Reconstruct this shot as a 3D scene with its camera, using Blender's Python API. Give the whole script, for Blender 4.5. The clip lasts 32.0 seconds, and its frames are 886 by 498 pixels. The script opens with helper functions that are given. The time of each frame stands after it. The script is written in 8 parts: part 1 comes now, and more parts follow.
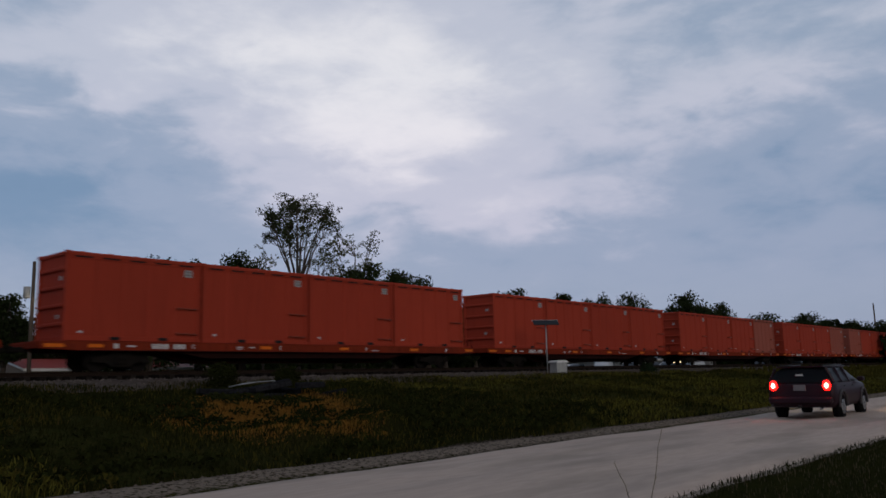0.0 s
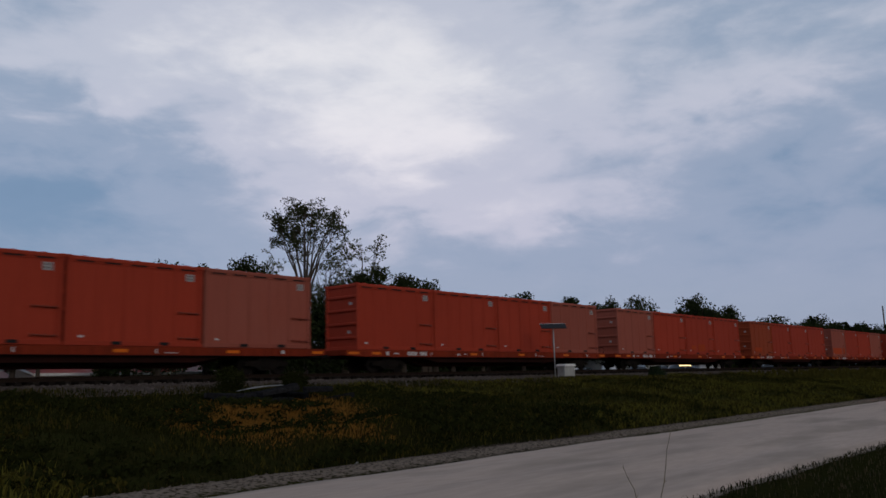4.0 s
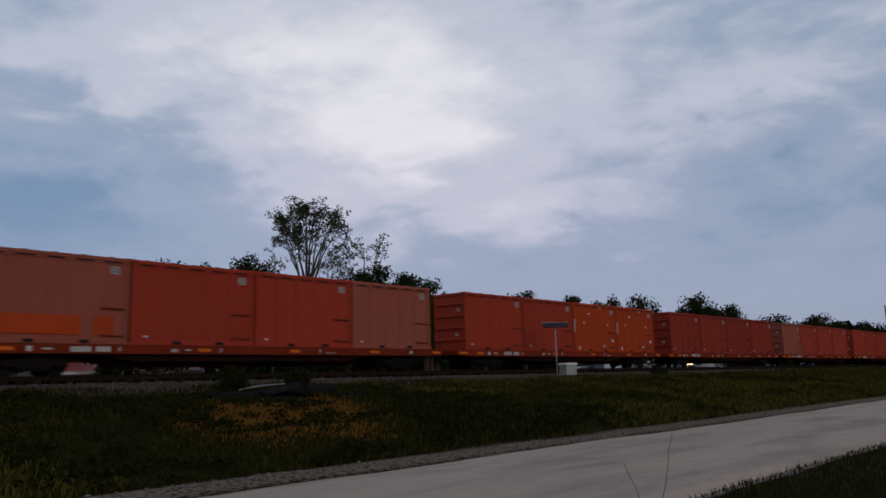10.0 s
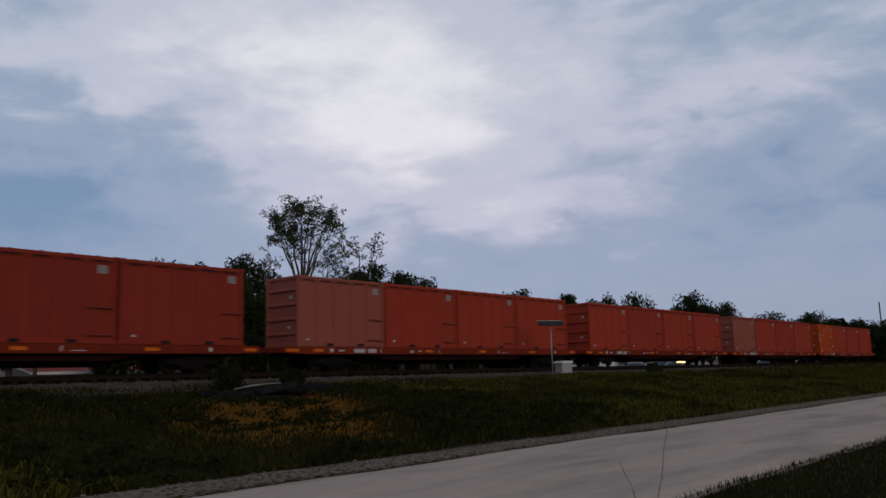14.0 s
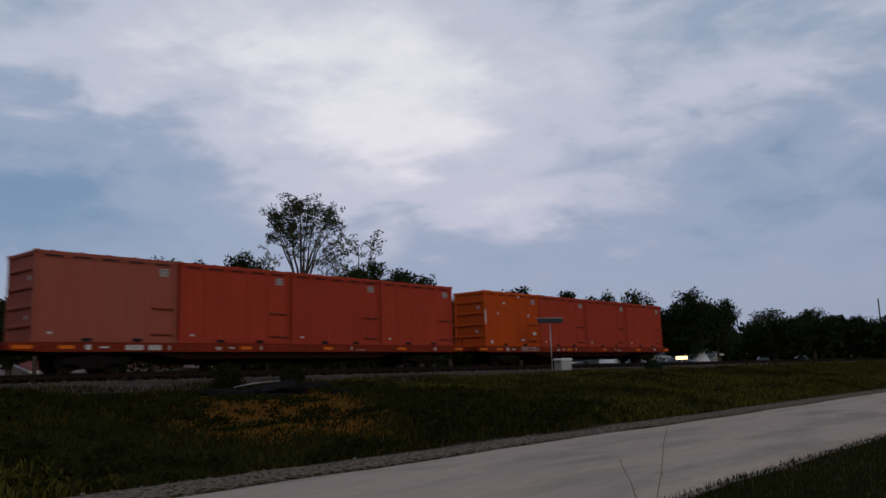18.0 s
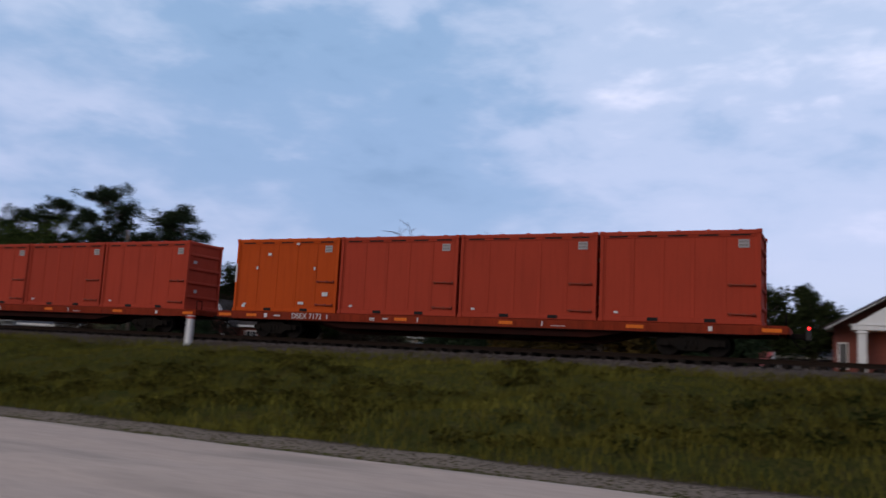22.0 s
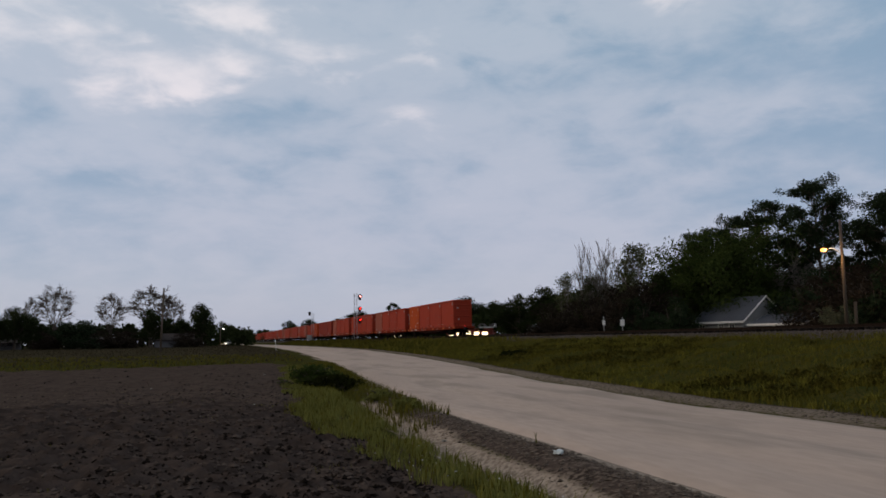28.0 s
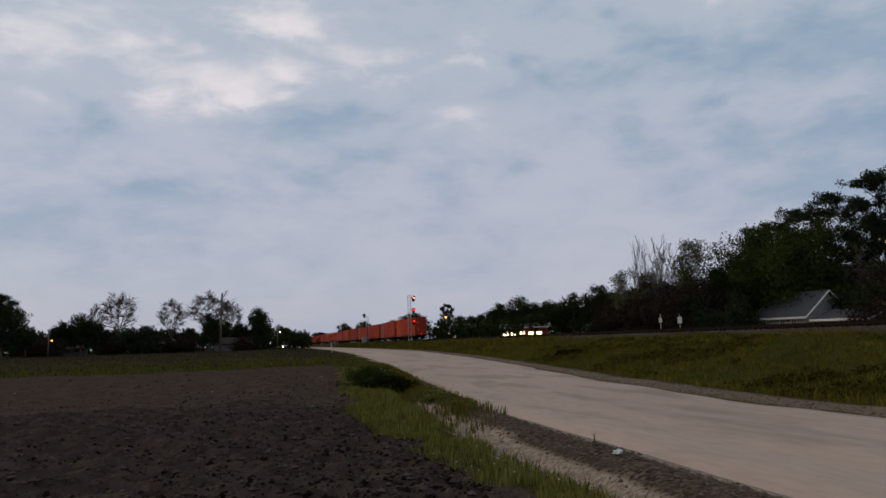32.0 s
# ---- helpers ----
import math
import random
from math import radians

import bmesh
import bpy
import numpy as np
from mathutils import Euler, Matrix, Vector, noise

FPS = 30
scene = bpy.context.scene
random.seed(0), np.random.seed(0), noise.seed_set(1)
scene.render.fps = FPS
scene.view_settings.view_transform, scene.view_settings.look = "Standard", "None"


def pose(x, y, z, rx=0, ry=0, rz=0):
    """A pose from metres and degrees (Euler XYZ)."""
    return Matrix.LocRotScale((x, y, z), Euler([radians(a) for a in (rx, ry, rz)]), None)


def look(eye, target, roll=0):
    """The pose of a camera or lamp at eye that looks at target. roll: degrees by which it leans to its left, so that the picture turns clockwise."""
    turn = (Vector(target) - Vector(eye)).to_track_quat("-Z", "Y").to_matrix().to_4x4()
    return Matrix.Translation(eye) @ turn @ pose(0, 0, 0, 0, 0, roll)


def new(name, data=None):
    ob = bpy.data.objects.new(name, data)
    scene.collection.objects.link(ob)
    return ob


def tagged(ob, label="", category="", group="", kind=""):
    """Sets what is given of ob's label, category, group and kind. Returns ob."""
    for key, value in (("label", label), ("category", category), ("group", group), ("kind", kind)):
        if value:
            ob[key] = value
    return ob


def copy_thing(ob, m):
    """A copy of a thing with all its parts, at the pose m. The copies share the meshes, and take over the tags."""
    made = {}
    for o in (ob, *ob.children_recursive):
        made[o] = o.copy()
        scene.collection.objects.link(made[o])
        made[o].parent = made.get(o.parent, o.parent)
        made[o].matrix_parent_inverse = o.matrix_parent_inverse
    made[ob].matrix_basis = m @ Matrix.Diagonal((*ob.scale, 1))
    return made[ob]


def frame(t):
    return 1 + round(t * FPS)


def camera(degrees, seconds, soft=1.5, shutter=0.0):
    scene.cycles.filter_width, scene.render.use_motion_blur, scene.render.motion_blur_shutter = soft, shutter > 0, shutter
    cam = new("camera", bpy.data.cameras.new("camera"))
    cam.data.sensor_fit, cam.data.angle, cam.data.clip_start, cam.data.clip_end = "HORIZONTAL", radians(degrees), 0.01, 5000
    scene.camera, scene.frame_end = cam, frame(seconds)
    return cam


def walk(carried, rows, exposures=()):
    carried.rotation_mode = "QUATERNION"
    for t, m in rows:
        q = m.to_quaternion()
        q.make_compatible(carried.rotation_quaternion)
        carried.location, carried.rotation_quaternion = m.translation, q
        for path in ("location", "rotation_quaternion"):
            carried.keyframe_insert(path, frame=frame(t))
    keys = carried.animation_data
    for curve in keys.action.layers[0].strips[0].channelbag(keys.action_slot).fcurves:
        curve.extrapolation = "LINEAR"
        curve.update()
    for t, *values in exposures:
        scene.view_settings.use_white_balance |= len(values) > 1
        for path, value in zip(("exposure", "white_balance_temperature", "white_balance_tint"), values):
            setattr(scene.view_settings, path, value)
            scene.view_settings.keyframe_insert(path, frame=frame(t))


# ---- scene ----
import itertools

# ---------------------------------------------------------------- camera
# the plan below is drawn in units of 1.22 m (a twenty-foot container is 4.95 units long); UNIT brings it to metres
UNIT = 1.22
EYE = 1.45
cam = camera(57.3, 32.0, soft=1.6, shutter=0.35)
# seconds, heading (0 faces the track, clockwise), tilt, lean, in degrees
PATH = [
    (0, 49.39, 8.91, -1.36),
    (0.5, 49.38, 8.96, -1.13),
    (1, 49.30, 8.89, -1.09),
    (1.5, 49.25, 8.86, -1.16),
    (2, 49.05, 8.87, -1.10),
    (2.5, 48.92, 9.03, -1.12),
    (3, 48.89, 9.21, -1.08),
    (3.5, 48.89, 9.25, -1.31),
    (5.5, 48.95, 9.13, -1.66),
    (6, 49.01, 9.14, -1.69),
    (6.5, 49.01, 9.14, -1.68),
    (7, 49.01, 9.14, -1.70),
    (7.5, 48.92, 9.30, -1.69),
    (8, 48.82, 9.40, -1.63),
    (8.5, 48.73, 9.39, -1.56),
    (9, 48.62, 9.33, -1.61),
    (9.5, 48.67, 9.23, -1.60),
    (10, 48.76, 9.11, -1.48),
    (10.5, 48.83, 9.03, -1.53),
    (11, 48.86, 9.00, -1.50),
    (11.5, 48.93, 8.93, -1.51),
    (12, 48.99, 8.95, -1.58),
    (12.5, 49.04, 8.94, -1.56),
    (13, 49.08, 8.89, -1.61),
    (13.5, 49.11, 8.94, -1.58),
    (14, 49.09, 9.00, -1.67),
    (14.5, 49.09, 9.00, -1.68),
    (16.5, 49.16, 8.96, -1.76),
    (17, 49.17, 8.90, -1.76),
    (17.5, 49.16, 8.86, -1.82),
    (18, 49.14, 8.83, -1.82),
    (18.5, 48.86, 8.80, -1.79),
    (19, 46.57, 8.82, -1.61),
    (19.5, 38.74, 8.85, -0.73),
    (20, 27.28, 8.85, 0.11),
    (20.5, 15.49, 8.67, 0.95),
    (21, 1.64, 8.48, 2.16),
    (21.5, -14.33, 8.07, 3.05),
    (22, -26.12, 7.52, 2.96),
    (22.5, -36.23, 7.02, 2.43),
    (23, -45.30, 6.74, 2.12),
    (23.5, -51.01, 6.50, 1.53),
    (24, -55.13, 6.43, 0.87),
    (24.5, -58.64, 6.35, 0.43),
    (25, -61.31, 6.26, 0.07),
    (25.5, -63.34, 6.24, -0.19),
    (26, -65.04, 6.18, -0.44),
    (26.5, -67.59, 6.27, -0.55),
    (28.5, -75.09, 6.31, -1.01),
    (29, -76.26, 6.30, -1.21),
    (29.5, -76.90, 6.48, -1.23),
    (30, -77.28, 6.45, -1.31),
    (30.5, -77.38, 6.33, -1.40),
    (31, -77.31, 6.37, -1.53),
    (31.5, -77.31, 6.45, -1.56),
    (32, -77.37, 6.48, -1.59),
]


def camera_pose(yaw, tilt, lean):
    a, b = radians(yaw), radians(tilt)
    eye = Vector((0.254 * math.sin(a), 0.254 * math.cos(a), EYE))
    way = Vector((math.sin(a) * math.cos(b), math.cos(a) * math.cos(b), math.sin(b)))
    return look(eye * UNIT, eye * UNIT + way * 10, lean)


EXPOSURES = [(0, 0.0, 6650, 12), (18.5, 0.0, 6650, 12), (20, 0.12, 6450, 13), (21, 0.38, 6350, 15), (22, 0.78, 6650, 18), (23, 0.78, 6800, 16), (24, 0.68, 7250, 14), (25, 0.58, 7450, 13.5), (26, 0.53, 7550, 13.5), (28, 0.50, 7700, 13.5), (32, 0.45, 7900, 14)]
walk(cam, [(t, camera_pose(a, b, c)) for t, a, b, c in PATH], EXPOSURES)


# ---------------------------------------------------------------- world and light
def make_world():
    w = bpy.data.worlds.new("dusk_sky")
    w.use_nodes = True
    nt = w.node_tree
    nt.nodes.clear()
    N, L = nt.nodes.new, nt.links.new

    def link(v, sock):
        if isinstance(v, (int, float)):
            sock.default_value = v
        else:
            L(v, sock)

    def math_node(op, a, b=0.0, c=0.0):
        n = N("ShaderNodeMath")
        n.operation = op
        for v, s in zip((a, b, c), n.inputs):
            link(v, s)
        return n.outputs[0]

    def noise_node(vec, scale, detail, rough, distort=0.0):
        n = N("ShaderNodeTexNoise")
        n.inputs["Scale"].default_value = scale
        n.inputs["Detail"].default_value = detail
        n.inputs["Roughness"].default_value = rough
        n.inputs["Distortion"].default_value = distort
        L(vec, n.inputs["Vector"])
        return n.outputs[0]

    tc = N("ShaderNodeTexCoord")
    sep = N("ShaderNodeSeparateXYZ")
    L(tc.outputs["Generated"], sep.inputs[0])
    x, y, z = sep.outputs
    az = math_node("MULTIPLY", math_node("ARCTAN2", x, y), 180 / math.pi)
    el = math_node("MULTIPLY", math_node("ARCSINE", z), 180 / math.pi)
    # mottled cloud deck, drawn out along the horizon
    mapping = N("ShaderNodeMapping")
    mapping.inputs["Scale"].default_value = (1, 1, 2.3)
    L(tc.outputs["Generated"], mapping.inputs[0])
    big = noise_node(mapping.outputs[0], 3.6, 5, 0.5, 0.3)
    fine = noise_node(mapping.outputs[0], 11.0, 7, 0.52, 0.35)
    ragged = noise_node(mapping.outputs[0], 6.0, 6, 0.52, 0.2)
    # wisps drawn out aslant
    slant = N("ShaderNodeMapping")
    slant.inputs["Rotation"].default_value = (0.0, radians(24), radians(30))
    slant.inputs["Scale"].default_value = (1.0, 1.0, 2.6)
    L(tc.outputs["Generated"], slant.inputs[0])
    wisps = noise_node(slant.outputs[0], 9.0, 8, 0.58, 0.25)
    place_vec = N("ShaderNodeCombineXYZ")
    link(math_node("ADD", az, math_node("MULTIPLY", math_node("SUBTRACT", ragged, 0.5), 9.0)), place_vec.inputs[0])
    link(math_node("ADD", el, math_node("MULTIPLY", math_node("SUBTRACT", fine, 0.5), 4.5)), place_vec.inputs[1])
    chain = [math_node("ADD", 0.0, 0.0)]

    def mass(a, e, wide, tall, k):
        """A bright bank or a dark gap of the cloud deck: heading, elevation, half sizes in degrees, weight."""
        n = N("ShaderNodeVectorMath")
        n.operation = "MULTIPLY_ADD"
        L(place_vec.outputs[0], n.inputs[0])
        n.inputs[1].default_value = (1 / wide, 1 / tall, 0)
        n.inputs[2].default_value = (-a / wide, -e / tall, 0)
        d = N("ShaderNodeVectorMath")
        d.operation = "DOT_PRODUCT"
        L(n.outputs[0], d.inputs[0])
        L(n.outputs[0], d.inputs[1])
        chain.append(math_node("MULTIPLY_ADD", math_node("POWER", 0.3679, d.outputs["Value"]), k, chain[-1]))

    # first view: a broad pale opening, dimmer to both sides
    mass(49, 18, 15, 7, 0.22)
    mass(44, 18.5, 17, 8, 0.13)
    mass(50, 23.5, 9, 3, 0.06)
    mass(42, 21, 22, 8, 0.07)
    mass(66, 14, 6, 5, 0.05)
    mass(56, 12, 8, 3, 0.06)
    mass(23, 10.5, 8, 4.2, -0.17)
    mass(77, 25, 6, 3, -0.1)
    mass(79, 9, 6, 5, -0.1)
    mass(33, 23, 12, 3.2, 0.14)
    mass(45.5, 16.6, 6, 2.6, 0.1)
    mass(54, 12, 5.5, 0.9, 0.12)
    mass(58.5, 10.8, 3, 0.7, 0.08)
    mass(72, 19, 6, 1.3, 0.1)
    mass(24.5, 12.6, 9, 4.2, -0.17)
    mass(33, 14.5, 6, 2.0, -0.06)
    mass(65, 24.2, 7, 2.0, -0.07)
    mass(74, 10, 8, 5, -0.1)
    mass(66, 16, 6, 3, -0.05)
    mass(-60, 15, 48, 26, -0.10)
    mass(-100, 6, 14, 8, -0.10)
    mass(-38, 13, 9, 9, -0.07)
    mass(-4, 13, 7, 9, -0.06)
    mass(-30, 12, 11, 8, -0.054)
    mass(-46, 11, 9, 8, -0.036)
    mass(-17.1, 19.8, 6, 1.35, 0.06)
    mass(-2.2, 17.8, 11, 1.4, 0.06)
    mass(23.6, 20.1, 5.5, 1.94, 0.12)
    mass(12.6, 15.4, 3.5, 1.3, 0.1)
    mass(-24.8, 14.2, 9, 5.94, -0.096)
    mass(6.2, 13.8, 9.5, 3.24, -0.096)
    mass(6, 20, 12, 6, 0.07)
    mass(-33, 15, 14, 9, -0.102)
    mass(-9.3, 14.6, 4.5, 3.24, -0.048)
    mass(-57.6, 16.1, 4.6, 1.1, 0.06)
    mass(-51.1, 15.4, 3.6, 0.95, 0.078)
    mass(-72.4, 15, 6, 1.62, 0.072)
    mass(-57.5, 20.8, 7, 1.62, 0.06)
    mass(-40.9, 15.4, 9.5, 1.94, 0.072)
    mass(-36.8, 11.9, 3.4, 0.7, 0.048)
    mass(-35, 21.6, 11.5, 2.97, -0.096)
    mass(-38.4, 12.7, 11.5, 0.86, -0.062)
    mass(-25.4, 12.3, 11.5, 2.97, -0.048)
    mass(-44.2, 17.1, 4.5, 1.94, -0.038)
    mass(-92.5, 17.7, 3.8, 1.3, 0.144)
    mass(-88.5, 19.4, 2.2, 1.08, 0.108)
    mass(-76.8, 15.9, 3.0, 1.0, 0.108)
    mass(-82.7, 19.5, 2.5, 1.51, 0.12)
    mass(-73.7, 20.1, 3, 1.51, 0.108)
    mass(-85.8, 12.3, 9.5, 2.43, 0.048)
    mass(-85.9, 15.6, 7, 1.19, -0.062)
    mass(-68.4, 18, 8.5, 1.94, -0.086)
    mass(-60.1, 21.3, 7, 2.05, -0.086)
    mass(-41.1, 17.8, 7, 2.97, -0.067)
    mass(-103.3, 19, 7, 2.59, 0.084)
    mass(-90.9, 22.5, 5.5, 1.51, 0.108)
    mass(-96.5, 10.5, 5.2, 0.59, -0.053)
    mass(-103.2, 14.1, 7, 1.51, -0.038)
    mass(-56.6, 19.6, 8.5, 1.94, -0.058)
    mass(-79.9, 10.2, 4.8, 0.49, -0.029)
    mass(10, 20, 12, 8, -0.04)
    total = chain[-1]
    v = math_node("MULTIPLY_ADD", math_node("SUBTRACT", big, 0.5), 0.42, 0.54)
    v = math_node("MULTIPLY_ADD", math_node("SUBTRACT", fine, 0.5), 0.34, v)
    v = math_node("MULTIPLY_ADD", math_node("SUBTRACT", wisps, 0.5), 0.36, v)
    v = math_node("ADD", v, total)
    # haze towards the horizon evens the clouds out
    haze = math_node("EXPONENT", math_node("MULTIPLY", math_node("MAXIMUM", el, 0.0), -0.13))
    v = math_node("ADD", math_node("MULTIPLY", v, math_node("SUBTRACT", 1.0, haze)), math_node("MULTIPLY", haze, 0.42))
    ramp = N("ShaderNodeValToRGB")
    ramp.color_ramp.interpolation = "EASE"
    stops = [(0.0, (0.085, 0.165, 0.285)), (0.28, (0.155, 0.250, 0.395)), (0.5, (0.275, 0.345, 0.480)), (0.72, (0.505, 0.525, 0.640)), (1.0, (0.79, 0.77, 0.83))]
    while len(ramp.color_ramp.elements) < len(stops):
        ramp.color_ramp.elements.new(0.5)
    for e, (p, c) in zip(ramp.color_ramp.elements, stops):
        e.position, e.color = p, (*c, 1)
    L(v, ramp.inputs[0])
    # low sky takes on lavender, high sky is greener
    rise = N("ShaderNodeMapRange")
    rise.inputs["From Min"].default_value, rise.inputs["From Max"].default_value = 7.0, 21.0
    L(el, rise.inputs[0])
    wash = N("ShaderNodeMix")
    wash.data_type = "RGBA"
    wash.inputs[6].default_value, wash.inputs[7].default_value = (1.04, 0.985, 1.0, 1), (0.975, 1.012, 0.985, 1)
    L(rise.outputs[0], wash.inputs[0])
    tinted = N("ShaderNodeMix")
    tinted.data_type, tinted.blend_type = "RGBA", "MULTIPLY"
    tinted.inputs[0].default_value = 1.0
    L(ramp.outputs[0], tinted.inputs[6])
    L(wash.outputs[2], tinted.inputs[7])
    # dusk: the deck is thick overhead, and the side away from the sunset is dim
    back = math_node("ADD", math_node("MULTIPLY", x, 0.24), math_node("MULTIPLY", y, -0.97))

    def step(val, lo, hi):
        n = N("ShaderNodeMapRange")
        n.interpolation_type = "SMOOTHSTEP"
        n.inputs["From Min"].default_value, n.inputs["From Max"].default_value = lo, hi
        L(val, n.inputs[0])
        return n.outputs[0]

    dim = math_node("MULTIPLY", math_node("SUBTRACT", 1.0, math_node("MULTIPLY", step(back, 0.0, 0.75), 0.45)), math_node("SUBTRACT", 1.0, math_node("MULTIPLY", step(z, 0.52, 0.85), 0.5)))
    sky = N("ShaderNodeTexSky")
    sky.sky_type = "NISHITA"
    sky.sun_disc = False
    sky.sun_elevation = radians(21)
    sky.sun_rotation = radians(199)
    sky.air_density, sky.dust_density = 1.0, 1.5
    clear = N("ShaderNodeBackground")
    clear.inputs["Strength"].default_value = 0.012
    L(sky.outputs[0], clear.inputs[0])
    deck = N("ShaderNodeBackground")
    L(math_node("MULTIPLY", dim, 0.95), deck.inputs["Strength"])
    L(tinted.outputs[2], deck.inputs[0])
    both = N("ShaderNodeAddShader")
    L(clear.outputs[0], both.inputs[0])
    L(deck.outputs[0], both.inputs[1])
    out = N("ShaderNodeOutputWorld")
    L(both.outputs[0], out.inputs[0])
    scene.world = w


make_world()
sun_data = bpy.data.lights.new("sun", "SUN")
sun_data.energy, sun_data.angle, sun_data.color = 0.5, radians(30), (1.0, 0.93, 0.86)
sun = new("sun", sun_data)
sun.matrix_basis = look((-14, -40, 17), (0, 0, 0))


# ---------------------------------------------------------------- building helpers
def part(name, bm, material, parent=None, label=""):
    """One mesh object from a bmesh, under a thing or a part."""
    me = bpy.data.meshes.new(name)
    bm.to_mesh(me)
    bm.free()
    return hold(name, me, material, parent, label)


def hold(name, me, material, parent=None, label=""):
    if material is not None and not me.materials:
        me.materials.append(material)
    ob = new(name, me)
    if parent is not None:
        ob.parent = parent
    if label:
        ob["label"] = label
    return ob


def mesh_of(name, verts, faces, material, smooth=False):
    me = bpy.data.meshes.new(name)
    me.from_pydata([tuple(v) for v in verts], [], [tuple(f) for f in faces])
    me.materials.append(material)
    if smooth:
        me.polygons.foreach_set("use_smooth", [True] * len(me.polygons))
    me.update()
    return me


def box(bm, c, s, bevel=0.0, turn=None):
    """A box of size s round the point c, with worn edges."""
    made = bmesh.ops.create_cube(bm, size=1.0)["verts"]
    for v in made:
        v.co = Vector((v.co.x * s[0], v.co.y * s[1], v.co.z * s[2]))
    if bevel:
        edges = list({e for v in made for e in v.link_edges})
        made = bmesh.ops.bevel(bm, geom=edges, offset=bevel, segments=1, affect="EDGES")["verts"]
    for v in made:
        p = v.co
        if turn is not None:
            p = turn @ p
        v.co = p + Vector(c)
    return bm


def tube(bm, a, b, ra, rb=None, sides=8, cap=True):
    """A round bar from a to b."""
    a, b = Vector(a), Vector(b)
    rb = ra if rb is None else rb
    d = b - a
    q = d.to_track_quat("Z", "Y").to_matrix()
    lo, hi = [], []
    for i in range(sides):
        w = 2 * math.pi * i / sides
        o = Vector((math.cos(w), math.sin(w), 0))
        lo.append(bm.verts.new(a + q @ (o * ra)))
        hi.append(bm.verts.new(b + q @ (o * rb)))
    for i in range(sides):
        j = (i + 1) % sides
        bm.faces.new((lo[i], lo[j], hi[j], hi[i])).smooth = sides > 5
    if cap:
        bm.faces.new(lo[::-1])
        bm.faces.new(hi)
    return bm


def slab(bm, outline, y0, y1):
    """An outline of (x, z) points, thick from y0 to y1."""
    a = [bm.verts.new((x, y0, z)) for x, z in outline]
    b = [bm.verts.new((x, y1, z)) for x, z in outline]
    n = len(outline)
    bm.faces.new(a)
    bm.faces.new(b[::-1])
    for i in range(n):
        j = (i + 1) % n
        bm.faces.new((a[j], a[i], b[i], b[j]))
    bmesh.ops.recalc_face_normals(bm, faces=bm.faces)
    return bm


def thing(name, label, category, m=None, group="", kind=""):
    ob = new(name)
    ob.empty_display_size = 0.3
    if m is not None:
        ob.matrix_basis = m
    return tagged(ob, label, category, group, kind)


B = bmesh.new


def at(az, dist, z=0.0):
    """The place seen in that direction from where the camera stands."""
    return Vector((dist * math.sin(radians(az)), dist * math.cos(radians(az)), z))


